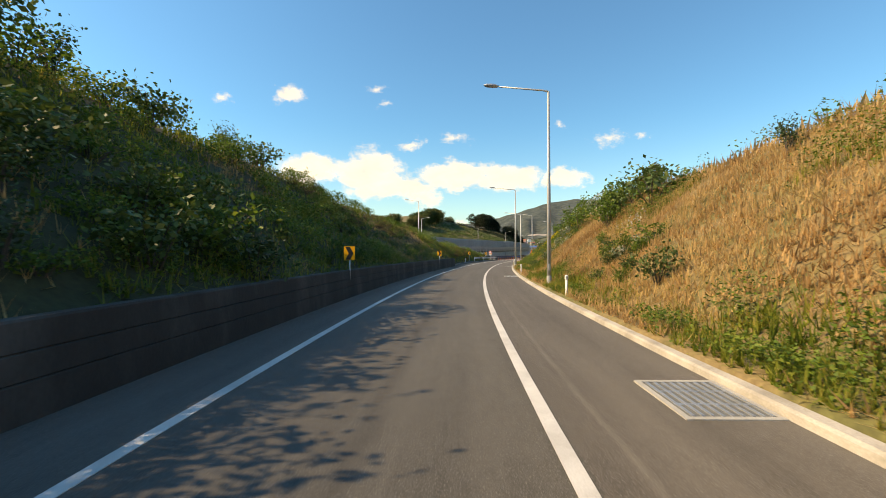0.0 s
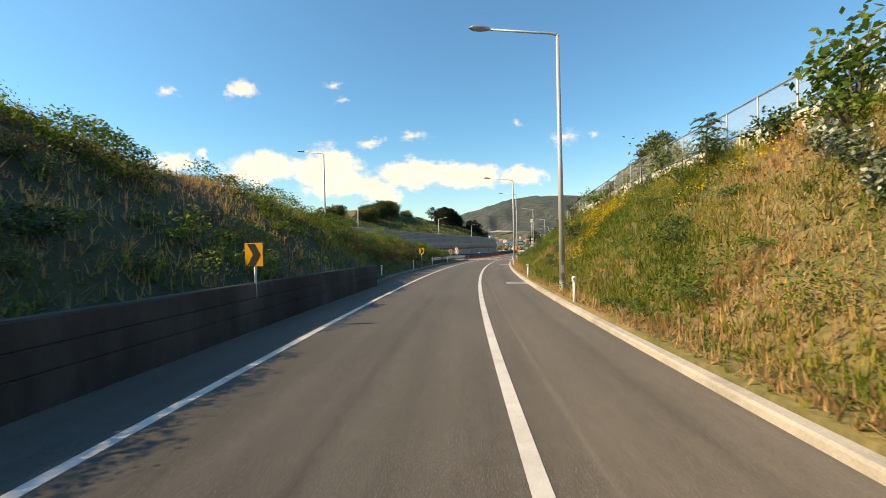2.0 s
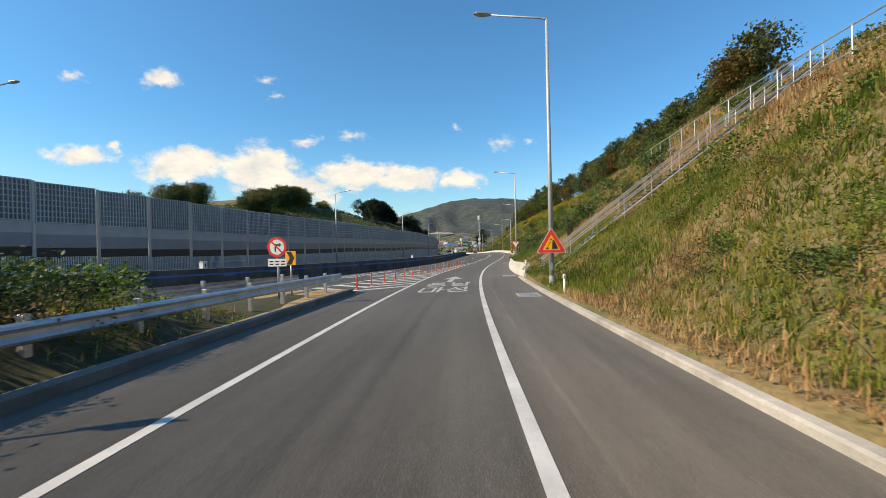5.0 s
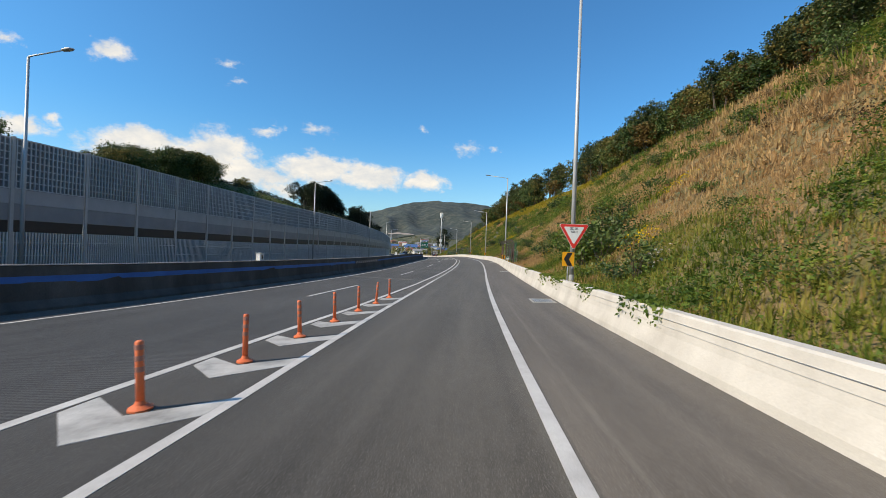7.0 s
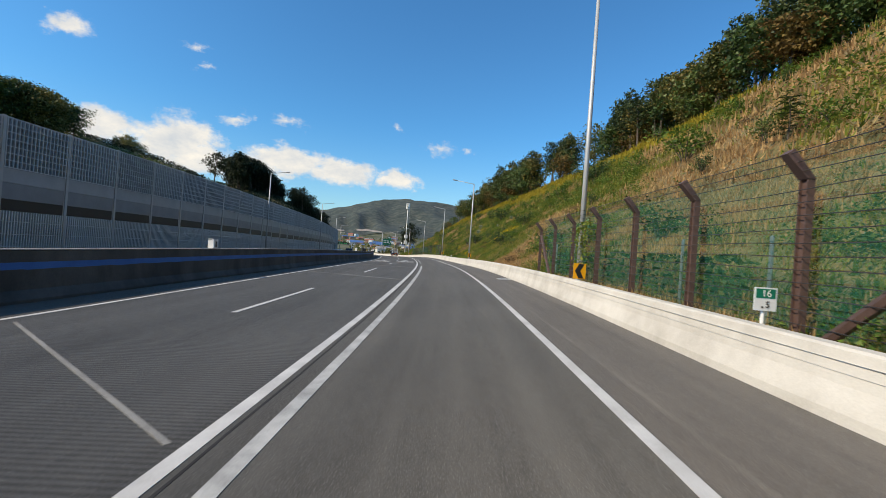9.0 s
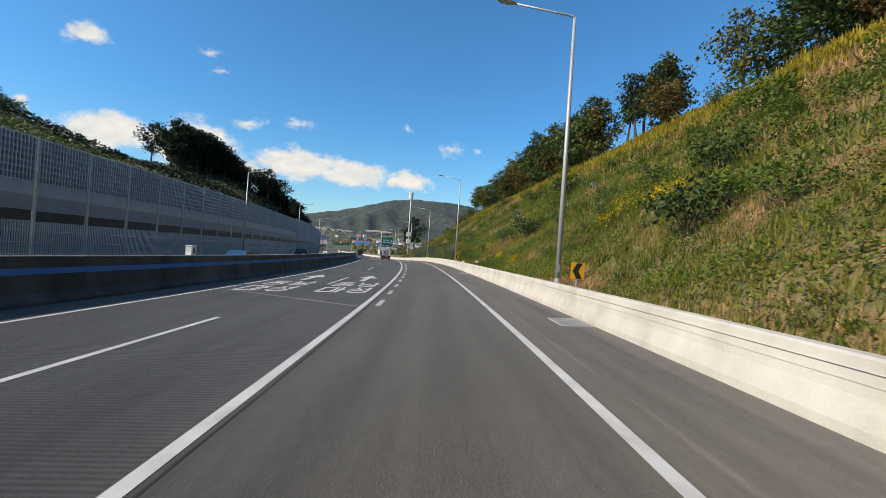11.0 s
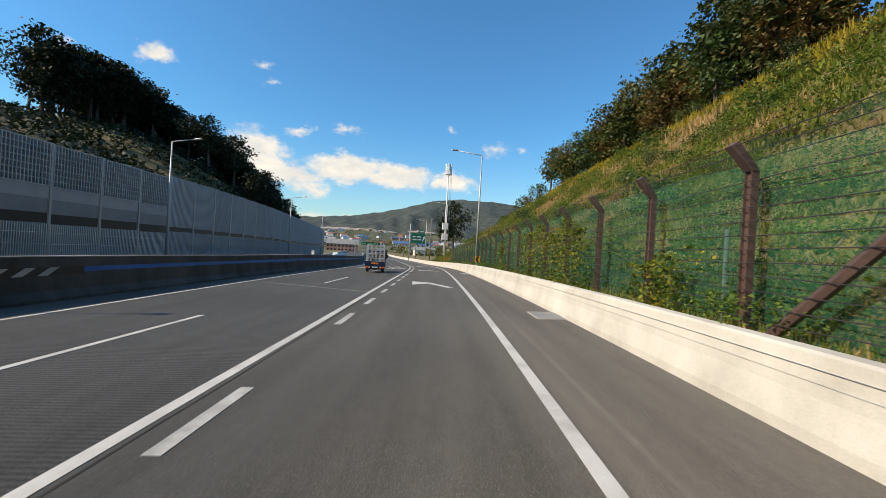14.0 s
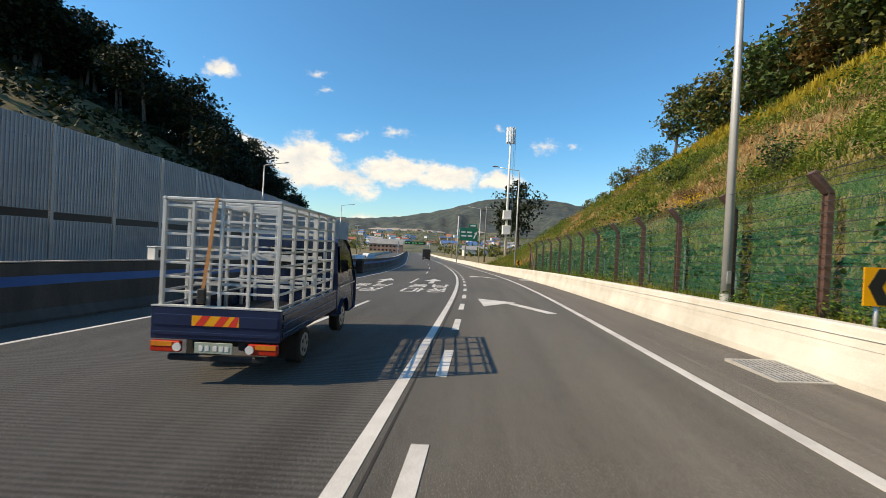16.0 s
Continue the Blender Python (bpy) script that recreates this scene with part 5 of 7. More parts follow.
def bar(p, q, w):
    """The outline of a straight painted stroke from p to q, both (s, d)."""
    a, b = np.array(p, float), np.array(q, float)
    t = (b - a) / np.linalg.norm(b - a)
    n = np.array([-t[1], t[0]]) * w / 2
    return [tuple(a - n), tuple(b - n), tuple(b + n), tuple(a + n)]


LEFT_LINE = lambda s: float(np.interp(s, [112, 120, 130, 140, 150, 160], [-3.81, -3.78, -3.68, -3.52, -3.54, -3.52]))
POSTS = lambda s: float(np.interp(s, [112, 116, 120.4, 124.7, 129.2, 131.3, 140.2, 144.2, 150, 154], [-6.4, -6.05, -5.65, -5.28, -4.86, -4.74, -4.37, -4.3, -4.15, -4.05]))
POST_S = [113.8, 116.0, 118.2] + [float(np.interp(k, [0, 4, 5, 8, 9, 15], [120.4, 129.2, 131.15, 137.4, 140.0, 152.2])) for k in range(16)]
for s in [q - 0.87 for q in POST_S]:
    dp = POSTS(s)
    dr, dl = LEFT_LINE(s + 1.5) - 0.08, float(MAIN(s + 1.5)) + 0.1
    quads = [[(s, dp), (s + (dr - dp) * 0.95, dr), (s + (dr - dp) * 0.95 + 0.5, dr), (s + 0.68, dp)]]
    if dp - dl > 0.15:
        quads.append([(s, dp), (s + 0.68, dp), (s + (dp - dl) * 0.95 + 0.5, dl), (s + (dp - dl) * 0.95, dl)])
    marking("hatch_marking", quads, paint if s < 132 else paint_worn, "white painted chevron on the merge nose")
for s in [233.75 + 3.97 * k for k in range(12)] + [283.6 + 3.87 * k for k in range(38)]:
    d = float(np.interp(s, [233, 300, 318, 430], [-3.6, -3.56, -3.62, -3.6]))
    marking("dash", [bar((s, d), (s + 1.7, d), 0.165)], paint_worn if s < 302 else paint, "short white dash beside the solid line")
for k in range(-6, 16):
    s = 152.5 + 17.97 * k
    marking("lane_dash", [[(s + x, float(MAIN(s + x)) - 3.1 + y) for x, y in ((0, -0.07), (3.1, -0.07), (6.3, -0.07), (6.3, 0.07), (3.1, 0.07), (0, 0.07))]], paint, "white lane dash between the main lanes")
crack_dark = material("dark joint", [(0.012, 0.011, 0.011), (0.025, 0.024, 0.023)], 2.0, 0.9, grain=0.2)
stripe("joint_dark", 150, 430, lambda s: float(MAIN(s)) + 0.16 + 0.02 * noise.noise((s * 0.7, 1.0, 2.0)), 0.03, crack_dark, "dark joint between the two road surfaces", 0.8, 0.003)
joint_seal = material("joint seal", [(0.17, 0.165, 0.155), (0.26, 0.255, 0.24)], 2.0, 0.8, grain=0.25)
for s in (165.6, 184.0, 203.0, 219.5, 235.8, 255.8, 275.9, 293.9):
    marking("joint_line", [bar((s - 2.3, -4.2), (s + 2.4, -10.4), 0.06)], joint_seal, "thin pale sealed joint across the lanes")


def glyph(name, s0, d0, w, h, strokes, mat):
    """Painted strokes in a box w wide and h long; stroke points run 0 to 1 across and away."""
    quads = []
    for line in strokes:
        for (x0, y0), (x1, y1) in zip(line, line[1:]):
            across = abs(x1 - x0) * w < abs(y1 - y0) * h
            t = 0.15 if across else 0.26
            quads.append(bar((s0 + y0 * h, d0 + x0 * w), (s0 + y1 * h, d0 + x1 * w), t if not across else 0.14))
    return marking(name, quads, mat, "worn white painted road lettering")


RING = [(0.5 + 0.42 * math.cos(a), 0.19 + 0.17 * math.sin(a)) for a in np.linspace(0, 2 * math.pi, 13)]
MA = [[(0.05, 0.08), (0.05, 0.92), (0.6, 0.92), (0.6, 0.08), (0.05, 0.08)], [(0.82, 0.0), (0.82, 1.0)], [(0.82, 0.52), (1.0, 0.52)]]
SEONG = [[(0.34, 1.0), (0.3, 0.72), (0.02, 0.45)], [(0.33, 0.78), (0.62, 0.46)], [(0.88, 1.0), (0.88, 0.42)], [(0.62, 0.74), (0.88, 0.74)], RING]
DONG = [[(0.85, 0.95), (0.2, 0.95), (0.2, 0.72), (0.85, 0.72)], [(0.5, 0.7), (0.5, 0.52)], [(0.02, 0.5), (0.98, 0.5)], RING]
NAM = [[(0.08, 1.0), (0.08, 0.56), (0.62, 0.56)], [(0.85, 1.0), (0.85, 0.46)], [(0.85, 0.74), (1.0, 0.74)], [(0.15, 0.06), (0.15, 0.36), (0.85, 0.36), (0.85, 0.06), (0.15, 0.06)]]


def arrow(name, s, d, length, mat, lean=0.0):
    half = d + lean * length * 0.5
    return marking(name, [[(s, d - 0.16), (s, d + 0.16), (s + length * 0.5, half + 0.16), (s + length * 0.5, half - 0.16)], [(s + length * 0.5, half - 0.62), (s + length * 0.5, half + 0.62), (s + length, d + lean * length)]], mat, "white painted straight-ahead arrow")


def road_text(s, d, mat, away=0.0, lean=0.0):
    for name, strokes, ds, dd, w in (("lettering", MA, 0.0, -1.1, 1.1), ("lettering", SEONG, 0.0, 0.2, 0.95), ("lettering", DONG, 3.35, -1.15, 1.05), ("lettering", NAM, 3.35, 0.15, 1.0)):
        glyph(name, s + ds, d + dd + lean * (ds - 3), w, 2.6, strokes, mat)
    arrow("arrow", s + 6.3 + away, d - 0.1 + lean * 3.3, 5.7, mat, lean)


road_text(111.4, -1.75, paint_worn)
for s, away, lean in ((238.0, 1.0, 0.0), (325.2, 0.8, 0.0), (127.35, 0.5, 0.1)):
    road_text(s, float(MAIN(s + 4)) - 1.65, paint, away, lean)
    road_text(s, float(MAIN(s + 4)) - 5.1, paint, away, lean)
for s, d0, d1 in ((294.6, -0.62, -2.7), (317.9, -0.78, -3.03), (341.0, -0.8, -2.9)):
    quads = [bar((s, d0), (s + 2.9, d0 * 0.45 + d1 * 0.55 + 0.1), 0.3), [(s + 4.35, d1), (s + 1.6, d1 * 0.72 + d0 * 0.28 - 0.45), (s + 3.1, d0 * 0.62 + d1 * 0.38)]]
    marking("merge_arrow", quads, paint, "white painted merge arrow slanting to the main lanes")

# stains and patches on the asphalt
stain = material("dark wet stain", [(0.025, 0.023, 0.022), (0.04, 0.037, 0.035)], 3.0, 0.6, grain=0.2)
for s, d, a, b in ((255.5, 1.1, 0.3, 0.2),):
    q = [(s + a * math.cos(w) * (1 + 0.3 * math.sin(3 * w)), d + b * math.sin(w) * (1 + 0.25 * math.cos(2 * w))) for w in np.linspace(0, 2 * math.pi, 16)[:-1]]
    marking("stain", [q], stain, "dark damp stain on the shoulder", 0.003)

# ---- gutter grates ----
frame_pale = material("grate frame", [(0.30, 0.29, 0.265), (0.42, 0.405, 0.37)], 2.0, 0.8, grain=0.15)


pit_grey = material("grate pit", [(0.10, 0.105, 0.1), (0.15, 0.155, 0.145)], 3.0, 0.8)


def grate(w):
    t = thing("drain_grate", "galvanised steel drain grate in a pale concrete frame", "drain grate", group="drain grates along the shoulder")
    l = 1.25
    f = Net()
    for a, b in (((0, 0, -0.08), (w, 0.07, 0.012)), ((0, l - 0.07, -0.08), (w, l, 0.012)), ((0, 0.07, -0.08), (0.065, l - 0.07, 0.012)), ((w - 0.05, 0.07, -0.08), (w, l - 0.07, 0.012))):
        f.box(a, b)
    part("frame", f, frame_pale, t)
    part("pit", Net().box((0.08, 0.08, -0.12), (w - 0.04, l - 0.08, 0.0035)), pit_grey, t)
    for k in range(9):
        x = 0.12 + k * (w - 0.2) / 8
        part("bar", Net().box((x - 0.018, 0.09, 0.004), (x + 0.018, l - 0.09, 0.014)), steel, t)
    for k in range(2):
        y = l * (k + 1) / 3
        part("cross_bar", Net().box((0.09, y - 0.015, 0.0036), (w - 0.05, y + 0.015, 0.012)), steel, t)
    return t


made = {}
for s in (4.25, 30.4, 56.3, 83.5, 108.6, 121.5, 151.05, 176.1, 203.0, 230.5, 257.55, 284.85, 311.0, 338):
    w = 1.0 if s < 100 else 0.84
    d = KERB(s) - 1.02 if s < 100 else 1.33 if s < 115 else float(np.interp(s, [120, 151, 200, 257, 285, 311, 340], [1.5, 1.44, 1.38, 1.33, 1.29, 1.07, 0.9]))
    p = P(s, d, 0.002)
    m = pose(p.x, p.y, p.z, 0, math.degrees(math.atan(np.interp(s, SS, RBK))), heading(s))
    if w not in made:
        made[w] = grate(w)
        made[w].matrix_basis = m
    else:
        copy_thing(made[w], m)

# ---- delineators and flexible posts ----
def delineator():
    t = thing("delineator", "white round roadside delineator post", "delineator", group="delineators along the ramp")
    part("shaft", Net().tube([(0, 0, -0.2), (0, 0, 0.6)], 0.042, 12), white_paint, t, smooth=True)
    part("cap", Net().tube([(0, 0, 0.595), (0, 0, 0.62), (0, 0, 0.73), (0, 0, 0.75)], [0.05, 0.062, 0.062, 0.045], 12), white_paint, t)
    part("reflector", Net().tube([(0, -0.068, 0.675), (0, -0.06, 0.675)], 0.045, 12), steel, t, "round grey reflector")
    return t


first = None
for s, d, h in ((15, 2.75, 0.14), (31.9, 2.68, 0.14), (47.7, 2.65, 0.15), (59, 2.68, 0.15), (75, 2.7, 0.15), (92, 2.75, 0.15), (108.5, 2.95, 0.05), (60.4, -6.0, 0.17), (71.5, -6.1, 0.17), (82, -6.2, 0.17), (93, -6.2, 0.17)):
    if first is None:
        first = delineator()
        first.matrix_basis = at(s, d, h)
    else:
        copy_thing(first, at(s, d, h))


def flexible_post():
    t = thing("lane_post", "orange flexible lane post on the painted nose", "lane post", group="orange posts on the merge nose")
    part("foot", Net().tube([(0, 0, 0), (0, 0, 0.025), (0, 0, 0.06), (0, 0, 0.1)], [0.12, 0.12, 0.06, 0.045], 14), orange, t)
    part("shaft", Net().tube([(0, 0, 0.09), (0, 0, 0.74), (0, 0, 0.755)], [0.042, 0.04, 0.03], 12), orange, t, smooth=True)
    for z in (0.42, 0.54, 0.66):
        part("band", Net().tube([(0, 0, z), (0, 0, z + 0.055)], 0.0445, 12), band_grey, t, "dull reflective band")
    return t


first = None
for s in POST_S:
    m = at(s, POSTS(s), 0.006) @ pose(0, 0, 0, rr.uniform(-3, 3), rr.uniform(-3, 3), rr.uniform(0, 90))
    if first is None:
        first = flexible_post()
        first.matrix_basis = m
    else:
        copy_thing(first, m)

# ---- signs ----
def chevron_sign(way, height, label):
    """A square amber board with a black chevron; it faces -y, way is +1 for right."""
    t = thing("chevron_sign", label, "chevron sign", group="chevron signs along the curve")
    part("post", Net().tube([(0, 0.03, -0.3), (0, 0.03, height + 0.25)], 0.03, 10), steel, t, smooth=True)
    part("board", Net().plate([(-0.225, height - 0.27), (0.225, height - 0.27), (0.225, height + 0.27), (-0.225, height + 0.27)], -0.012, 0.0), yellow_paint, t)
    out = [(-0.16, 0.25), (0.03, 0.25), (0.17, 0.0), (0.03, -0.25), (-0.16, -0.25), (-0.02, 0.0)]
    out = [(x * way, z + height) for x, z in out]
    part("chevron", Net().plate(out if way < 0 else out[::-1], -0.018, -0.0125), black_paint, t, "black chevron arrow")
    return t


cr = chevron_sign(1, 1.5, "amber chevron board with a black arrow on a steel post")
cl = chevron_sign(-1, 0.95, "amber chevron board with a black arrow behind the barrier")
for i, (s, d, h) in enumerate(((16.0, -5.36, 0.21), (44.7, -5.36, 0.22), (75.5, -6.1, 0.25), (96.5, -6.3, 0.25), (108.9, -7.4, 0.2))):
    m = at(s, d, h, -6)
    if i == 0:
        cr.matrix_basis = m
    else:
        copy_thing(cr, m)
for i, (s, d, h) in enumerate(((151.85, 2.8, 0.63), (193.0, 2.72, 0.12), (233.5, 2.75, 0.35), (271.9, 2.62, 0.38), (311.1, 2.4, 0.4), (347.5, 2.2, 0.4))):
    m = at(s, d, h, 4)
    if i == 0:
        cl.matrix_basis = m
    else:
        copy_thing(cl, m)


def triangle(r, z0, up=1, trim=0.0):
    k = [(-r * 0.866, -r * 0.5 * up), (r * 0.866, -r * 0.5 * up), (0, r * up)]
    out = []
    for i in range(3):
        a, b = Vector(k[i]), Vector(k[(i + 1) % 3])
        out += [tuple(a * (1 - 0.06) + b * 0.06), tuple(b * (1 - 0.06) + a * 0.06)]
    out = [(x, z + z0) for x, z in out]
    return out if up > 0 else out[::-1]


warn = thing("warning_sign", "red and amber falling rocks warning sign on the lamp post", "road sign", at(111.05, 2.96, 0.1, -4))
part("board", Net().plate(triangle(0.72, 1.83), -0.2, -0.185), white_paint, warn)
part("border", Net().plate(triangle(0.69, 1.83), -0.206, -0.201), red_paint, warn, "red border")
part("field", Net().plate(triangle(0.43, 1.81), -0.212, -0.207), yellow_paint, warn, "amber field")
part("cliff", Net().plate([(0.02, 1.64), (0.27, 1.64), (0.12, 2.0), (0.05, 2.03)], -0.218, -0.213), black_paint, warn, "black cliff symbol")
for x, z, r in ((-0.17, 1.67, 0.045), (-0.13, 1.78, 0.022), (-0.09, 1.86, 0.022), (-0.05, 1.93, 0.022), (-0.01, 2.04, 0.03)):
    part("rock", Net().plate([(x + r * 1.3 * math.cos(a), z + r * math.sin(a)) for a in np.linspace(0, 2 * math.pi, 8)[:-1]], -0.218, -0.213), black_paint, warn)
part("bracket", Net().box((-0.12, -0.186, 1.78), (0.12, 0.12, 1.83)), steel, warn)

yld = thing("yield_sign", "red and white triangular yield sign on the lamp post", "road sign", at(153.4, 3.28, 0.4, 2))
part("board", Net().plate(triangle(0.72, 2.25, -1), -0.18, -0.166), white_paint, yld)
part("border", Net().plate(triangle(0.70, 2.25, -1), -0.186, -0.181), red_paint, yld, "red border")
part("field", Net().plate(triangle(0.49, 2.255, -1), -0.192, -0.187), white_paint, yld, "white field")
part("bracket", Net().box((-0.1, -0.167, 2.2), (0.1, 0.12, 2.25)), steel, yld)


def lettering(text, size, m, mat, parent, name="lettering"):
    c = bpy.data.curves.new(name, "FONT")
    c.body, c.size, c.align_x, c.align_y, c.extrude = text, size, "CENTER", "CENTER", 0.002
    tmp = bpy.data.objects.new(name, c)
    scene.collection.objects.link(tmp)
    me = bpy.data.meshes.new_from_object(tmp.evaluated_get(bpy.context.evaluated_depsgraph_get()))
    bpy.data.objects.remove(tmp)
    me.materials.clear()
    me.materials.append(mat)
    ob = new(name, me)
    ob.parent, ob.matrix_basis = parent, m
    return ob


lettering("YIELD", 0.11, pose(0, -0.195, 2.29, 90, 0, 0), black_paint, yld)
for x in (-0.1, 0.1):
    for z, w in ((2.455, 0.07), (2.42, 0.05), (2.38, 0.075)):
        part("mark", Net().box((x - w, -0.197, z), (x + w, -0.193, z + 0.017)), black_paint, yld)

knob = thing("barrier_reflector", "small round white reflector on the end of the concrete barrier", "reflector", at(121.0, 2.95, 0.885))
part("stalk", Net().tube([(0, 0, -0.02), (0, 0, 0.07)], 0.02, 8), white_paint, knob)
part("lens", Net().tube([(0, -0.03, 0.12), (0, -0.025, 0.12), (0, 0.025, 0.12), (0, 0.03, 0.12)], [0.045, 0.065, 0.065, 0.045], 12), white_paint, knob)

km = thing("distance_marker", "small green and white distance marker on the barrier", "distance marker", at(184.4, 2.66, 0.0, 3))
part("post", Net().tube([(0, 0.03, 0.3), (0, 0.03, 1.0)], 0.028, 8), white_paint, km)
part("board", Net().plate([(-0.17, 0.96), (0.17, 0.96), (0.17, 1.3), (-0.17, 1.3)], -0.01, 0.0), white_paint, km)
part("green_field", Net().plate([(-0.145, 1.145), (0.145, 1.145), (0.145, 1.28), (-0.145, 1.28)], -0.015, -0.0105), green_paint, km)
lettering("16", 0.15, pose(0.01, -0.018, 1.21, 90, 0, 0), white_paint, km)
lettering("5", 0.13, pose(0.03, -0.018, 1.05, 90, 0, 0), black_paint, km)
part("point", Net().box((-0.055, -0.014, 1.0), (-0.03, -0.0105, 1.025)), black_paint, km)

for s, d, h in ((258.6, 2.9, 0.85), (265.2, 2.5, 0.72)):
    t = thing("marker_plate", "small white marker plate above the barrier", "marker", at(s, d, h))
    part("plate", Net().box((-0.14, -0.01, 0.1), (0.14, 0.01, 0.27), 0.003), white_paint, t)
    part("stake", Net().box((-0.02, 0.011, -0.5), (0.02, 0.03, 0.2)), steel, t)

gore = thing("prohibition_sign", "round red and white prohibition sign on a post", "road sign", at(107.6, -7.3, 0.15, -3))
part("post", Net().tube([(0, 0.05, -0.3), (0, 0.05, 2.3)], 0.04, 10), steel, gore, smooth=True)
disc = lambda r: [(r * math.cos(a), 1.95 + r * math.sin(a)) for a in np.linspace(0, 2 * math.pi, 29)[:-1]]
part("board", Net().plate(disc(0.36), -0.012, 0.0), red_paint, gore, "red rim")
part("field", Net().plate(disc(0.27), -0.017, -0.0125), white_paint, gore)
part("symbol", Net().plate([(-0.08, 1.78), (-0.03, 1.78), (-0.03, 2.0), (0.08, 2.0), (0.08, 1.95), (0.18, 2.03), (0.08, 2.11), (0.08, 2.06), (-0.08, 2.06)], -0.021, -0.0175), black_paint, gore)
part("slash", Net().add([(-0.21, -0.0215, 2.13), (0.17, -0.0215, 1.74), (0.21, -0.0215, 1.78), (-0.17, -0.0215, 2.17), (-0.21, -0.025, 2.13), (0.17, -0.025, 1.74), (0.21, -0.025, 1.78), (-0.17, -0.025, 2.17)], [(0, 1, 2, 3), (7, 6, 5, 4), (0, 4, 5, 1), (1, 5, 6, 2), (2, 6, 7, 3), (3, 7, 4, 0)]), red_paint, gore)
plate = part("plate", Net().box((-0.35, -0.012, 1.26), (0.35, 0.0, 1.53), 0.004), white_paint, gore)
for z in (1.32, 1.42):
    for x in (-0.22, 0.0, 0.22):
        part("mark", Net().box((x - 0.07, -0.016, z), (x + 0.07, -0.0125, z + 0.04)), dark_steel, gore)

# ---- guard rails on the nose between the roads ----
def guard_rail(name, s0, s1, dfun, face):
    t = thing(name, "galvanised steel guard rail with a corrugated beam", "guard rail")
    prof = [(0.0, 0.44), (0.06, 0.47), (0.08, 0.51), (0.03, 0.57), (0.03, 0.63), (0.08, 0.69), (0.06, 0.73), (0.0, 0.76)]
    fix_normals(part("beam", Net().ribbon(lambda s: [(dfun(s) + face * a, 0.17 + b) for a, b in prof] + [(dfun(s) + face * (a - 0.006), 0.17 + b) for a, b in reversed(prof)], steps(s0, s1, 1.0)), steel, t))
    for s in np.arange(s0 + 0.6, s1, 2.0):
        m = at(s, dfun(s) - face * 0.12, 0.1)
        ob = part("post", Net().box((-0.06, -0.06, -0.3), (0.06, 0.06, 0.92), 0.01), steel, t)
        ob.matrix_basis = m
    return t


guard_rail("guard_rail", 84.0, 112.2, lambda s: -6.55, 1)
guard_rail("guard_rail", 84.0, 112.0, lambda s: float(MAIN(s)) + 1.5, -1)
fix_normals(structure("nose_island", Net().ribbon(lambda s: [(left_edge(s) - 0.2, 0.0), (left_edge(s) - 0.21, 0.16), (left_edge(s) - 1.2, 0.19), (float(MAIN(s)) + 1.1, 0.16), (float(MAIN(s)) + 1.1, 0.0)], steps(101, 112.2, 0.8)), soil, "dry grassy island between the roads", "verge"))

# ---- steps up the hill with handrails ----
st = thing("hill_stairs", "galvanised steel stairs with handrails up the hillside", "outdoor stairs")
s0 = 119.1


def stair_h(d):
    return 0.1 + 0.74 * (d - 3.7)


for k in range(52):
    d = 3.9 + 0.3 * k
    p = P(s0, d, stair_h(d) + 0.1)
    ob = part("step", Net().box((-0.14, -0.45, -0.03), (0.14, 0.45, 0.02), 0.006), concrete_grey, st)
    ob.matrix_basis = pose(p.x, p.y, p.z, 0, 0, heading(s0))
for side in (-0.5, 0.5):
    for k, hh in enumerate((0.55, 0.95)):
        part("handrail", Net().tube([P(s0 + side, d, stair_h(d) + 0.1 + hh) for d in (3.7, 8, 12, 16, 19.8)], 0.024, 8), steel, st)
    part("stringer", Net().tube([P(s0 + side, d, stair_h(d) + 0.05) for d in (3.7, 8, 12, 16, 19.8)], 0.045, 6), steel, st)
    for k in range(11):
        d = 3.8 + 1.57 * k
        part("baluster", Net().tube([P(s0 + side, d, stair_h(d) - 0.3), P(s0 + side, d, stair_h(d) + 1.05)], 0.026, 8), steel, st)


def top_fence(name, s0, s1, dfun, hfun, height, gap, label, wall=False):
    t = thing(name, label, "fence")
    fix = lambda z: Net().tube([P(s, dfun(s), hfun(s) + z) for s in steps(s0, s1, 2.0)], 0.038, 8)
    part("rail", fix(height), steel, t)
    part("rail", fix(0.12), steel, t)
    for s in np.arange(s0, s1 + 0.1, gap):
        part("post", Net().tube([P(s, dfun(s), hfun(s) - 0.4), P(s, dfun(s), hfun(s) + height + 0.03)], 0.035, 8), steel, t)
    return t


grey_net = bpy.data.materials.new("wire mesh")


def netting(mat, colour, cover):
    mat.use_nodes = True
    n, l = mat.node_tree.nodes, mat.node_tree.links
    b = n["Principled BSDF"]
    b.inputs["Base Color"].default_value, b.inputs["Roughness"].default_value = (*colour, 1), 0.6
    tr, ms, nz, mr = n.new("ShaderNodeBsdfTransparent"), n.new("ShaderNodeMixShader"), n.new("ShaderNodeTexNoise"), n.new("ShaderNodeMapRange")
    tc = n.new("ShaderNodeTexCoord")
    l.new(tc.outputs["Object"], nz.inputs["Vector"])
    nz.inputs["Scale"].default_value = 1.3
    l.new(nz.outputs["Fac"], mr.inputs["Value"])
    mr.inputs["To Min"].default_value, mr.inputs["To Max"].default_value = cover * 0.6, cover * 1.4
    l.new(mr.outputs[0], ms.inputs[0])
    l.new(tr.outputs[0], ms.inputs[1])
    l.new(b.outputs[0], ms.inputs[2])
    l.new(ms.outputs[0], n["Material Output"].inputs["Surface"])
    return mat


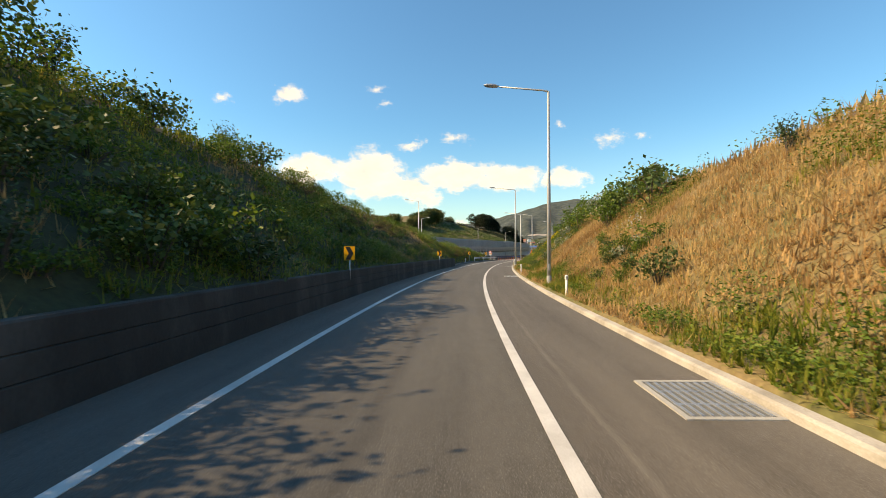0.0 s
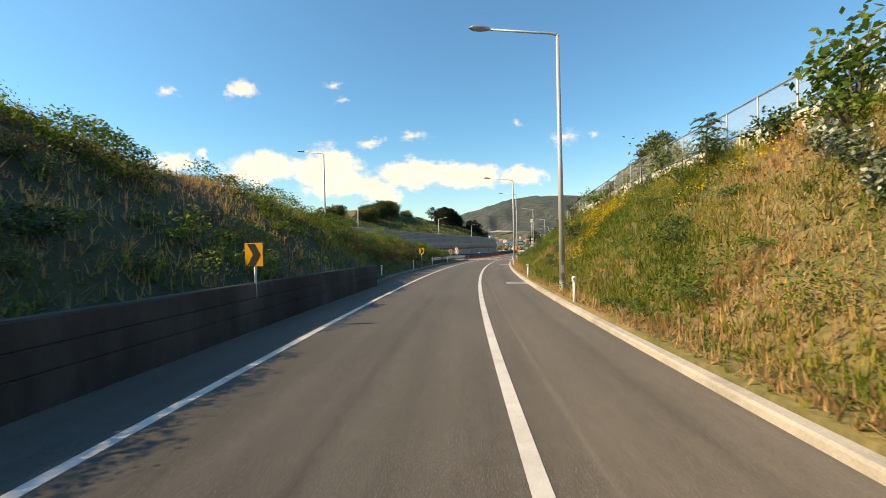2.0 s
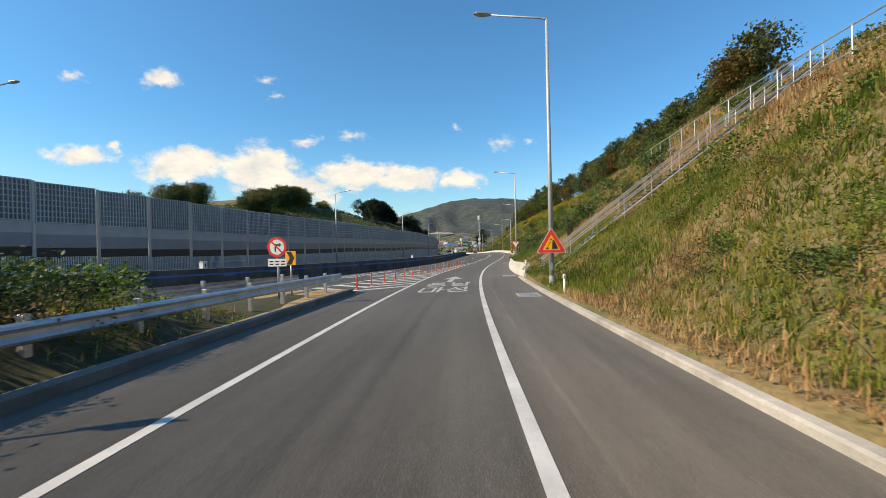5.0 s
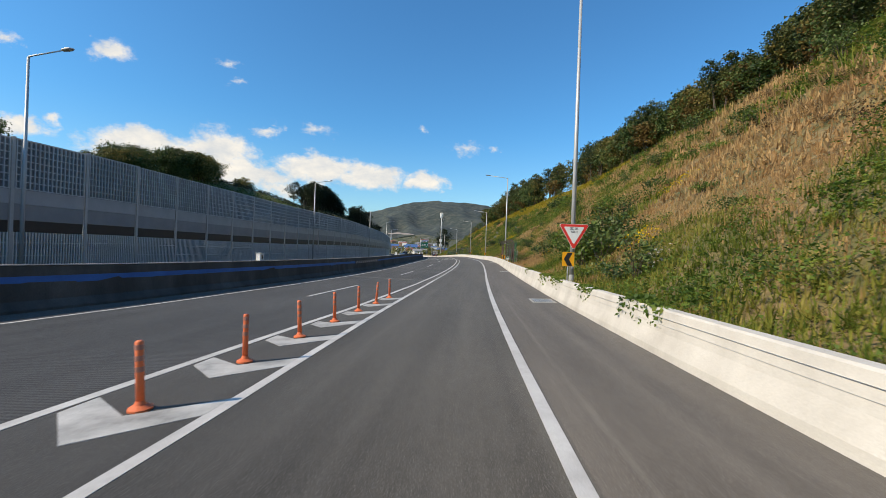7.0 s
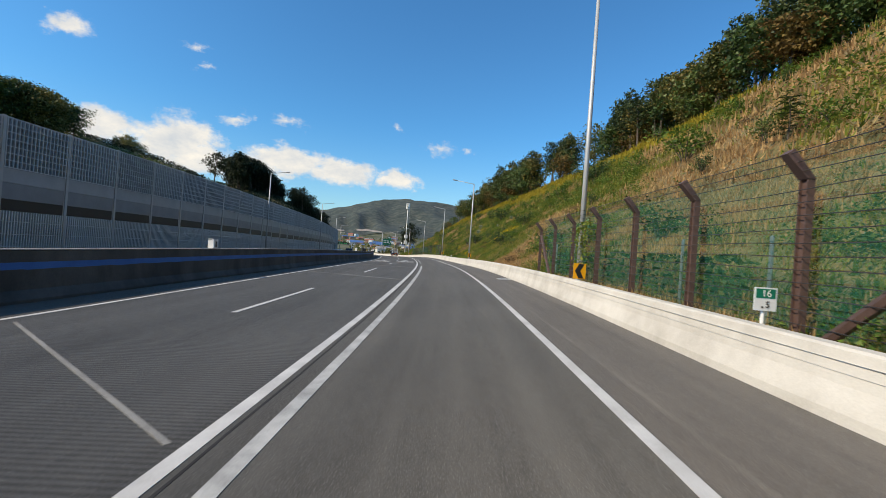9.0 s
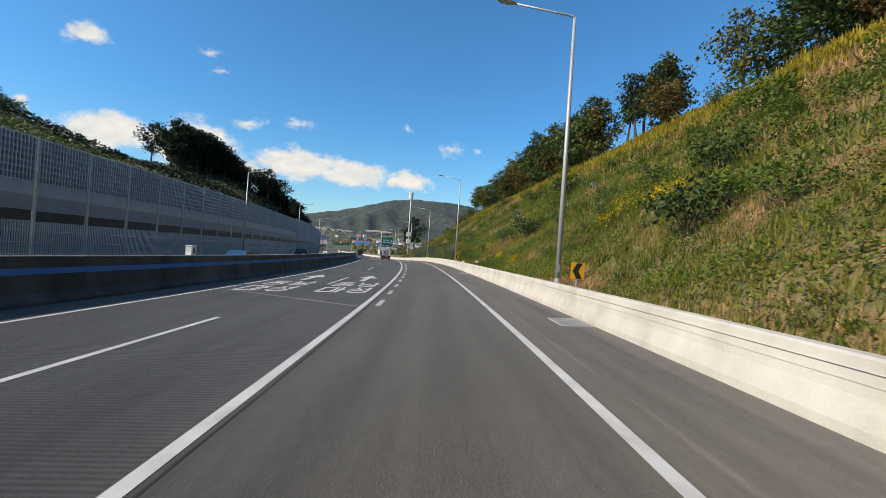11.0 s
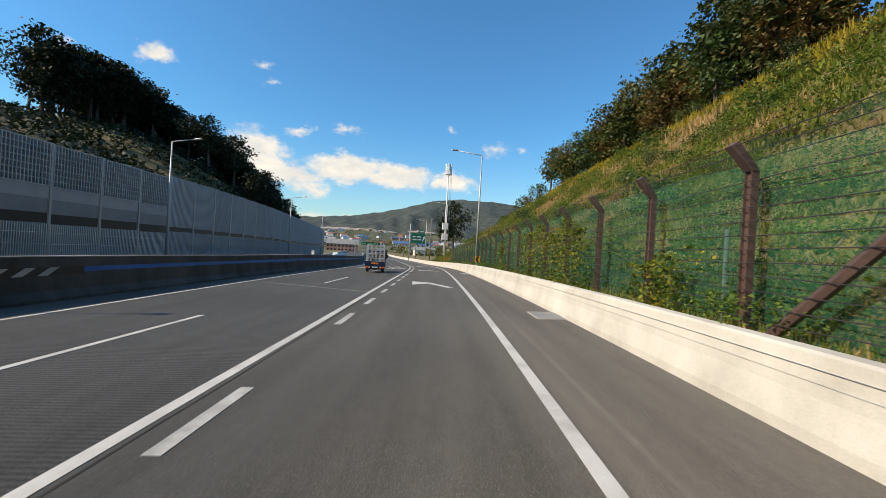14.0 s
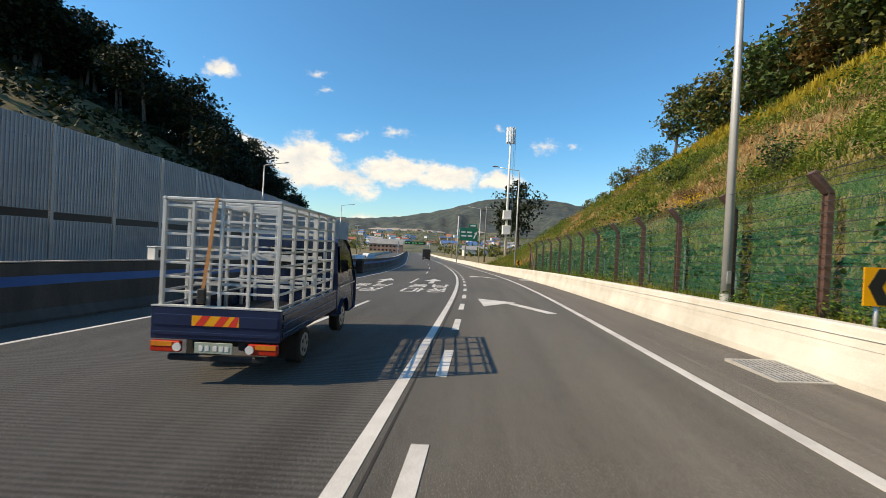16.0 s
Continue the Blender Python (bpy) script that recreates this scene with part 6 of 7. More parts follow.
netting(grey_net, (0.45, 0.47, 0.48), 0.16)
green_net = netting(bpy.data.materials.new("green netting"), (0.014, 0.14, 0.085), 0.34)
CREST = lambda s: right_h(s, 10.6)
smooth_crest = table([(s, np.mean([CREST(x) for x in (s - 4, s, s + 4)])) for s in range(34, 108, 4)])
fix_normals(structure("crest_wall", Net().ribbon(lambda s: [(10.5, float(smooth_crest(s)) - 0.8), (10.52, float(smooth_crest(s)) + 0.55), (10.75, float(smooth_crest(s)) + 0.55), (10.77, float(smooth_crest(s)) - 0.8)], steps(40, 100, 2)), concrete, "pale concrete wall at the top of the bank", "wall"))
tf = top_fence("crest_fence", 40, 100, lambda s: 10.62, lambda s: float(smooth_crest(s)) + 0.55, 1.25, 2.0, "grey steel mesh fence on the wall above the bank")
fix_normals(part("mesh", Net().ribbon(lambda s: [(10.64, float(smooth_crest(s)) + 0.68), (10.64, float(smooth_crest(s)) + 1.78), (10.645, float(smooth_crest(s)) + 1.78), (10.645, float(smooth_crest(s)) + 0.68)], steps(40, 100, 2)), grey_net, tf))
HF = lambda s: 0.8 + 0.70 * (17.0 - 3.7)
tf = top_fence("hill_fence", 101, 141, lambda s: 17.0, lambda s: HF(s), 1.3, 2.5, "grey steel mesh fence across the hillside")

# ---- green security fence behind the barrier ----
def security_fence(posts, d, base):
    t = thing("security_fence", "brown steel post fence with wires and green netting", "fence")
    lo, hi = posts[0], posts[-1]
    for s in posts:
        m = at(s, d, base)
        n = Net().box((-0.055, -0.075, -0.5), (0.055, -0.06, 2.25)).box((-0.055, 0.06, -0.5), (0.055, 0.075, 2.25)).box((-0.012, -0.06, -0.5), (0.012, 0.06, 2.25))
        ob = part("post", n, brown_steel, t)
        ob.matrix_basis = m
        a = part("arm", Net().add([(-0.06, -0.085, 2.25), (0.06, -0.085, 2.25), (0.06, 0.085, 2.25), (-0.06, 0.085, 2.25), (-0.36, -0.07, 2.58), (-0.25, -0.07, 2.66), (-0.25, 0.07, 2.66), (-0.36, 0.07, 2.58)], [(3, 2, 1, 0), (4, 5, 6, 7), (0, 1, 5, 4), (1, 2, 6, 5), (2, 3, 7, 6), (3, 0, 4, 7)]), brown_steel, ob)
    for s, q in ((lo, 1), (hi, -1)):
        a, b = P(s + 0.06 * q, d, base + 1.95), P(s + 2.25 * q, d - 0.02, base - 0.02)
        part("brace", Net().tube([a, b], 0.075, 6), brown_steel, t)
    for k in range(11):
        z = 0.2 + k * 0.19
        part("wire", Net().tube([P(s, d - 0.09, base + z + 0.012 * math.sin(s * 9 + k)) for s in steps(lo, hi, 0.9)], 0.0075, 5), wire_dark, t)
    for k in range(3):
        part("wire", Net().tube([P(s, d - 0.12 - 0.09 * k, base + 2.36 + 0.12 * k) for s in steps(lo, hi, 0.9)], 0.0075, 5), wire_dark, t)
    part("netting", Net().ribbon(lambda s: [(d + 0.32, base - 0.1), (d + 0.34 + 0.03 * math.sin(s * 1.7), base + 1.2), (d + 0.3, base + 2.5 + 0.05 * math.sin(s * 2.3)), (d + 0.1, base + 2.72 + 0.05 * math.sin(s * 3.1))], steps(lo, hi, 0.9), False), green_net, t, "translucent dark green netting")
    for s in np.arange(lo + 1.2, hi, 2.7):
        ob = part("inner_post", Net().tube([(0, 0, -0.6), (0, 0, 1.5)], 0.035, 8), steel, t, "thin grey inner post")
        ob.matrix_basis = at(s, d + 0.5, base)
    return t


security_fence([181.6 + 2.68 * k for k in range(8)], 3.05, 0.62)
security_fence([277.2 + 2.74 * k for k in range(26)], 3.0, 0.66)

# vines on the fences and yellow flowers on the banks
def drape(s0, s1, d, z0, z1, n, size, mat, label, seed):
    r = np.random.default_rng(seed)
    s, z = r.uniform(s0, s1, n), z0 + (z1 - z0) * r.beta(1.3, 1.0, n)
    top = np.array([0.75 + 0.35 * noise.noise((x * 0.8, seed, 0)) for x in s])
    p = PN(s, d + r.normal(0, 0.09, n), np.minimum(z, z0 + (z1 - z0) * top))
    ob = new("vine", flat_mesh("vine", leaves(p, size, r, 0.0), 4, mat))
    tagged(ob, label, "vine", kind="stuff")


drape(286.5, 290.2, 2.9, 0.7, 3.1, 1700, 0.085, vine_yellow, "yellowing vine over the fence", 71)
drape(290.2, 295.5, 2.95, 0.7, 3.3, 1700, 0.085, vine_yellow, "yellow and green vine over the fence", 72)
drape(281.5, 283.2, 2.9, 0.6, 1.8, 500, 0.10, vine_yellow, "green vine low on the fence", 73)
drape(301, 302.2, 2.92, 0.6, 3.0, 500, 0.11, vine_yellow, "yellow vine on a fence post", 74)
drape(193.0, 194.2, 2.95, 1.2, 3.2, 420, 0.10, weed_leaf, "green vine round the lamp post", 75)
drape(309, 345, 3.5, 0.7, 2.6, 5200, 0.15, shrub_leaf, "dark green creeper behind the netting", 76)
drape(186, 200, 3.6, 0.7, 2.0, 1100, 0.14, shrub_leaf, "dark green creeper behind the netting", 77)
drape(278, 309, 3.5, 0.7, 2.2, 2600, 0.11, weed_leaf, "green creeper behind the netting", 78)
for k, (s, w) in enumerate(((143.2, 2.2), (147.5, 1.6), (151.5, 2.4), (155, 2.0), (162.5, 0.8))):
    drape(s, s + w, 2.55 + 0.12, 0.35, 0.95, int(420 * w), 0.1, weed_leaf, "green creeper hanging over the barrier", 80 + k)


def flowers(spots, mat, label, seed):
    r = np.random.default_rng(seed)
    pts = []
    for s, d, w, n in spots:
        a = s + r.normal(0, w, n)
        b = d + r.normal(0, w * 0.55, n)
        h = np.array([right_h(x, y) for x, y in zip(a, b)])
        pts.append(PN(a, b, h + r.uniform(0.25, 0.75, n)))
    ob = new("flowers", flat_mesh("flowers", leaves(np.concatenate(pts), 0.085, r, 0.4), 4, mat))
    tagged(ob, label, "flowers", kind="stuff")


flowers([(62.5, 8.2, 0.9, 700), (60.5, 6.4, 0.5, 160), (57.5, 5.0, 0.4, 90), (68, 8.5, 0.8, 260), (76, 8, 0.8, 200), (50, 9.2, 0.8, 200), (52, 8.3, 0.6, 120), (90, 7, 0.8, 200), (118, 7.5, 0.7, 120), (240.5, 9.5, 1.0, 620), (243.5, 8.2, 0.9, 420), (247, 10.5, 1.0, 300), (252, 4.6, 0.5, 120), (259, 5.0, 0.35, 220), (266, 8.7, 0.4, 120), (270, 6, 0.4, 90), (275, 12, 1.0, 260), (284.0, 4.4, 0.5, 160), (297, 4.3, 0.5, 90), (330, 9, 0.8, 300), (338, 7, 0.6, 160), (155, 6.5, 0.7, 200), (164, 12, 1.0, 200), (172.5, 5.2, 0.4, 160)], yellow_flower, "clusters of yellow wild flowers on the bank", 90)
flowers([(36.5, 5.2, 0.5, 260), (38, 6.8, 0.5, 160), (266, 8.4, 0.6, 200), (268.5, 7.6, 0.5, 160), (150, 5, 0.4, 80), (22, 7.5, 0.6, 120)], pale_flower, "pale seed heads among the weeds", 91)

# ---- boxes and hatched plates on the median ----
for s in (118.5, 159.0, 198.1, 240.0, 281.5, 318.0):
    t = thing("median_box", "small white cabinet standing on the median barrier", "cabinet", at(s, MEDIAN(s) - 0.33, MED_H(s) + 0.03))
    part("body", Net().box((-0.14, -0.2, 0.0), (0.14, 0.2, 0.42), 0.015), white_paint, t)
    part("lid", Net().box((-0.16, -0.22, 0.421), (0.16, 0.22, 0.45), 0.006), white_paint, t)
    part("slot", Net().box((0.1402, -0.06, 0.08), (0.146, 0.06, 0.34)), dark_steel, t)
hatch_white = material("dull hatch white", [(0.34, 0.34, 0.33), (0.45, 0.45, 0.44)], 2.0, 0.6)
for a, b in ((176.0, 185.2), (278.2, 288.0)):
    t = thing("hazard_plate", "black and white diagonal hazard plate on the median", "hazard plate")
    fix_normals(part("plate", Net().ribbon(lambda s: [(MEDIAN(s) - 0.178, MED_H(s) - 0.56), (MEDIAN(s) - 0.184, MED_H(s) - 0.30), (MEDIAN(s) - 0.215, MED_H(s) - 0.30), (MEDIAN(s) - 0.215, MED_H(s) - 0.56)], steps(a, b, 1.0)), black_paint, t))
    s = a + 0.1
    while s < b - 0.9:
        v = [P(s + x, MEDIAN(s) + y, MED_H(s) + z) for x, y, z in ((0, -0.170, -0.55), (0.32, -0.170, -0.55), (0.72, -0.177, -0.31), (0.40, -0.177, -0.31))]
        w = [P(s + x, MEDIAN(s) + y - 0.006, MED_H(s) + z) for x, y, z in ((0, -0.170, -0.55), (0.32, -0.170, -0.55), (0.72, -0.177, -0.31), (0.40, -0.177, -0.31))]
        fix_normals(part("stripe", Net().add(v + w, [(0, 1, 2, 3), (7, 6, 5, 4), (0, 4, 5, 1), (1, 5, 6, 2), (2, 6, 7, 3), (3, 7, 4, 0)]), hatch_white, t))
        s += 0.8

# ---- the stake truck ----
truck_blue = material("dark blue truck paint", [(0.012, 0.022, 0.06), (0.02, 0.034, 0.085)], 1.5, 0.16, 0.0, grain=0.05)
glass_dark = material("dark window glass", [(0.01, 0.012, 0.014), (0.02, 0.022, 0.025)], 1.0, 0.08, spec=0.7, grain=0.0)
rubber = material("tyre rubber", [(0.015, 0.015, 0.015), (0.028, 0.027, 0.026)], 5.0, 0.85, grain=0.15)
rack_steel = material("bare rack steel", [(0.50, 0.51, 0.5), (0.62, 0.63, 0.62)], 2.0, 0.45, 0.3, grain=0.08)
red_glass = material("tail lamp red", [(0.42, 0.02, 0.01), (0.55, 0.04, 0.015)], 3.0, 0.25)
amber_glass = material("tail lamp amber", [(0.7, 0.2, 0.02), (0.8, 0.3, 0.03)], 3.0, 0.25)
strap_tan = material("strap webbing", [(0.42, 0.19, 0.07), (0.55, 0.26, 0.10)], 4.0, 0.8)
plate_green = material("number plate", [(0.30, 0.36, 0.30), (0.38, 0.44, 0.37)], 3.0, 0.5)


def wheel(parent, x, y, r, w, name="wheel"):
    tyre = part(name, Net().tube([(x - w / 2, y, r), (x - w / 2 + 0.03, y, r), (x + w / 2 - 0.03, y, r), (x + w / 2, y, r)], [r - 0.03, r, r, r - 0.03], 22), rubber, parent, smooth=False)
    part("rim", Net().tube([(x - w / 2 - 0.006, y, r), (x + w / 2 + 0.006, y, r)], r * 0.62, 18), steel, tyre)
    for k in range(5):
        a = 2 * math.pi * k / 5
        part("spoke_hole", Net().tube([(x + w / 2 + 0.005, y + 0.36 * r * math.cos(a), r + 0.36 * r * math.sin(a)), (x + w / 2 + 0.009, y + 0.36 * r * math.cos(a), r + 0.36 * r * math.sin(a))], r * 0.12, 8), dark_steel, tyre)


truck = thing("stake_truck", "dark blue small truck with a bare steel stake rack", "truck", at(309.87, -6.45, 0.03, 5.5))
W2 = 0.83
part("chassis", Net().box((-0.35, 0.1, 0.42), (-0.25, 4.6, 0.58), 0.01).box((0.25, 0.1, 0.42), (0.35, 4.6, 0.58), 0.01).box((-0.5, 0.5, 0.36), (0.5, 2.6, 0.5), 0.02), dark_steel, truck)
part("bed_floor", Net().box((-W2 + 0.03, 0.04, 0.6), (W2 - 0.03, 2.86, 0.68), 0.01), dark_steel, truck)
tail = part("tailgate", Net().box((-W2, 0.0, 0.56), (W2, 0.035, 0.97), 0.008), truck_blue, truck)
for z0, z1 in ((0.62, 0.66), (0.74, 0.88)):
    part("pressing", Net().box((-W2 + 0.04, -0.012, z0), (W2 - 0.04, -0.0005, z1), 0.003), truck_blue, tail)
part("edge_trim", Net().box((-W2, -0.004, 0.972), (W2, 0.04, 0.99)), rack_steel, tail, "pale metal edge")
part("hazard_sticker", Net().plate([(-0.3, 0.745), (0.3, 0.745), (0.3, 0.875), (-0.3, 0.875)], -0.0135, -0.0125), yellow_paint, tail, "amber reflective sticker")
for x in (-0.26, -0.02, 0.16):
    part("sticker_stripe", Net().plate([(x, 0.745), (x + 0.11, 0.745), (x + 0.2 if x < 0.1 else 0.3, 0.875), (x + 0.09, 0.875)], -0.0145, -0.0136), red_paint, tail, "red diagonal stripe")
for sx in (-1, 1):
    board = Net().box((min(sx * W2, sx * (W2 - 0.035)), 0.04, 0.58), (max(sx * W2, sx * (W2 - 0.035)), 2.86, 0.97), 0.008)
    for z in (0.64, 0.76, 0.88):
        board.box((min(sx * W2, sx * (W2 + 0.012)), 0.08, z - 0.03), (max(sx * W2, sx * (W2 + 0.012)), 2.82, z + 0.03), 0.004)
    part("side_board", board, truck_blue, truck)
    lamp = part("tail_lamp", Net().box((sx * 0.62 - 0.19, -0.03, 0.4), (sx * 0.62 + 0.19, 0.04, 0.54), 0.012), red_glass, truck, "red tail lamp")
    part("indicator", Net().box((sx * 0.66 - 0.13, -0.036, 0.475), (sx * 0.66 + 0.13, -0.0305, 0.535)), amber_glass, lamp, "amber indicator")
    part("reverse_lamp", Net().tube([(sx * 0.46, -0.045, 0.47), (sx * 0.46, -0.0305, 0.47)], 0.055, 14), white_paint, lamp, "round white reversing lamp")
    wheel(truck, sx * 0.66, 1.15, 0.29, 0.24)
    wheel(truck, sx * 0.68, 3.62, 0.32, 0.2)
    part("mud_flap", Net().box((sx * 0.66 - 0.14, 0.74, 0.16), (sx * 0.66 + 0.14, 0.75, 0.5)), rubber, truck)
part("number_plate", Net().box((-0.24, -0.035, 0.4), (0.24, -0.02, 0.54), 0.004), plate_green, truck, "pale green number plate")
for x in (-0.16, -0.08, 0.02, 0.1, 0.17):
    part("plate_mark", Net().box((x - 0.025, -0.039, 0.435), (x + 0.025, -0.0355, 0.5)), white_paint, truck)
part("rear_bumper", Net().box((-0.62, 0.02, 0.28), (0.62, 0.1, 0.36), 0.015), dark_steel, truck)
part("rear_axle", Net().tube([(-0.6, 1.15, 0.29), (0.6, 1.15, 0.29)], 0.06, 8).tube([(0, 1.0, 0.29), (0, 1.3, 0.29)], 0.15, 10), dark_steel, truck)
# cab: side outline in y and z, swept across
out = [(2.95, 0.42), (2.95, 1.25), (2.97, 1.88), (3.1, 1.96), (3.75, 1.95), (4.1, 1.82), (4.62, 1.16), (4.72, 1.0), (4.76, 0.5), (4.7, 0.36), (4.02, 0.36), (3.98, 0.55), (3.8, 0.7), (3.5, 0.7), (3.3, 0.55), (3.26, 0.42)]
v, f = [], []
n = len(out)
for x, q in ((-0.80, 0.0), (-0.84, 0.03), (0.84, 0.03), (0.80, 0.0)):
    for y, z in out:
        k = 0.08 * max(0.0, z - 1.0)
        v.append((x * (1 - k), y if q else 3.85 + (y - 3.85) * 0.985, z if q else 1.1 + (z - 1.1) * 0.985))
for r in range(3):
    f += [(r * n + k, r * n + (k + 1) % n, (r + 1) * n + (k + 1) % n, (r + 1) * n + k) for k in range(n)]
f += [tuple(range(n - 1, -1, -1)), tuple(3 * n + k for k in range(n))]
cab = fix_normals(part("cab", Net().add(v, f), truck_blue, truck))
for sx in (-1, 1):
    win = [(3.12, 1.28), (3.12, 1.8), (3.7, 1.82), (4.02, 1.7), (4.32, 1.28)]
    w = [(sx * (0.85 - 0.075 * (z - 1.0)), y, z) for y, z in win] + [(sx * (0.83 - 0.075 * (z - 1.0)), y, z) for y, z in win]
    fix_normals(part("side_window", Net().add(w, [(0, 1, 2, 3, 4), (9, 8, 7, 6, 5)] + [(k, k + 5, (k + 1) % 5 + 5, (k + 1) % 5) for k in range(5)]), glass_dark, cab, "dark side window"))
    part("mirror", Net().box((sx * 1.0 - 0.09, 4.2, 1.2), (sx * 1.0 + 0.09, 4.28, 1.52), 0.03).tube([(sx * 0.82, 4.3, 1.3), (sx * 0.95, 4.25, 1.33)], 0.018, 6), dark_steel, cab, "black door mirror")
    part("door_line", Net().box((min(sx * 0.841, sx * 0.846), 3.1, 0.98), (max(sx * 0.841, sx * 0.846), 4.55, 1.0)), steel, cab)
part("rear_window", Net().box((-0.55, 2.938, 1.32), (0.55, 2.949, 1.75)), glass_dark, cab, "dark rear window")
part("windscreen", Net().add([(-0.66, 4.12, 1.80), (0.66, 4.12, 1.80), (0.7, 4.58, 1.22), (-0.7, 4.58, 1.22), (-0.66, 4.13, 1.83), (0.66, 4.13, 1.83), (0.7, 4.61, 1.23), (-0.7, 4.61, 1.23)], [(3, 2, 1, 0), (4, 5, 6, 7), (0, 1, 5, 4), (1, 2, 6, 5), (2, 3, 7, 6), (3, 0, 4, 7)]), glass_dark, cab, "dark windscreen")
# rack
TOP, Y1 = 2.34, 2.8
for sx in (-1, 1):
    for k in range(6):
        y = 0.06 + k * (Y1 - 0.06) / 5
        part("upright", Net().box((sx * 0.74 - 0.025, y - 0.025, 0.68), (sx * 0.74 + 0.025, y + 0.025, TOP), 0.006), rack_steel, truck)
    for k in range(8):
        z = 0.98 + k * 0.185
        part("rail", Net().box((sx * 0.74 - 0.008, 0.086, z - 0.016), (sx * 0.74 + 0.008, Y1 - 0.026, z + 0.016), 0.003), rack_steel, truck)
    part("top_rail", Net().box((sx * 0.74 - 0.026, 0.03, TOP + 0.001), (sx * 0.74 + 0.026, Y1 + 0.03, TOP + 0.045), 0.008), rack_steel, truck)
for y in (0.06, Y1):
    for x in (-0.37, 0.0, 0.37):
        part("upright", Net().box((x - 0.019, y - 0.019, 0.68), (x + 0.019, y + 0.019, TOP), 0.005), rack_steel, truck)
    for k in range(8):
        z = 0.98 + k * 0.185
        part("rail", Net().box((-0.714, y - 0.008, z - 0.015), (0.714, y + 0.008, z + 0.015), 0.003), rack_steel, truck)
    part("top_rail", Net().box((-0.713, y - 0.026, TOP + 0.002), (0.713, y + 0.026, TOP + 0.044), 0.008), rack_steel, truck)
for k in range(1, 5):
    y = 0.06 + k * (Y1 - 0.06) / 5
    part("top_bar", Net().box((-0.713, y - 0.018, TOP + 0.004), (0.713, y + 0.018, TOP + 0.04), 0.005), rack_steel, truck)
for k in range(1, 4):
    y = 0.06 + k * (Y1 - 0.06) / 4
    for z in (1.2, 1.6, 2.0):
        part("inner_rail", Net().box((-0.72, y - 0.012, z - 0.02), (0.72, y + 0.012, z + 0.02)), rack_steel, truck)
part("strap", Net().add([(-0.085, 0.02, 2.39), (-0.04, 0.02, 2.39), (-0.175, 0.02, 1.2), (-0.22, 0.02, 1.2), (-0.085, 0.026, 2.39), (-0.04, 0.026, 2.39), (-0.175, 0.026, 1.2), (-0.22, 0.026, 1.2)], [(0, 1, 2, 3), (7, 6, 5, 4), (0, 4, 5, 1), (1, 5, 6, 2), (2, 6, 7, 3), (3, 7, 4, 0)]), strap_tan, truck, "orange-brown webbing strap")
part("ratchet", Net().box((-0.26, -0.01, 1.02), (-0.15, 0.04, 1.22), 0.015), dark_steel, truck)

# ---- other vehicles ----
def lorry(m, colour, label):
    t = thing("lorry", label, "lorry", m)
    part("cargo_box", Net().box((-1.15, 0.0, 1.0), (1.15, 6.2, 3.3), 0.03), colour, t)
    for x in (-0.55, 0.55):
        part("rear_door", Net().box((x - 0.52, -0.03, 1.05), (x + 0.52, -0.001, 3.22), 0.01), colour, t)
    part("cab", Net().box((-1.1, 6.4, 0.7), (1.1, 8.1, 2.8), 0.12), colour, t)
    part("chassis", Net().box((-0.45, 0.1, 0.6), (0.45, 8.0, 0.95), 0.02), dark_steel, t)
    part("bumper", Net().box((-1.1, -0.05, 0.45), (1.1, 0.08, 0.62), 0.02), dark_steel, t)
    for sx in (-1, 1):
        part("tail_lamp", Net().box((sx * 0.9 - 0.15, -0.08, 0.7), (sx * 0.9 + 0.15, -0.01, 0.85), 0.01), red_glass, t)
        for y in (1.2, 2.3, 7.0):
            wheel(t, sx * 0.95, y, 0.48, 0.28)
    return t


dark_cargo = material("dark cargo body", [(0.016, 0.014, 0.012), (0.03, 0.026, 0.023)], 1.0, 0.6)
lorry(at(432, -6.2, 0.0), dark_cargo, "dark box lorry driving ahead on the main road")


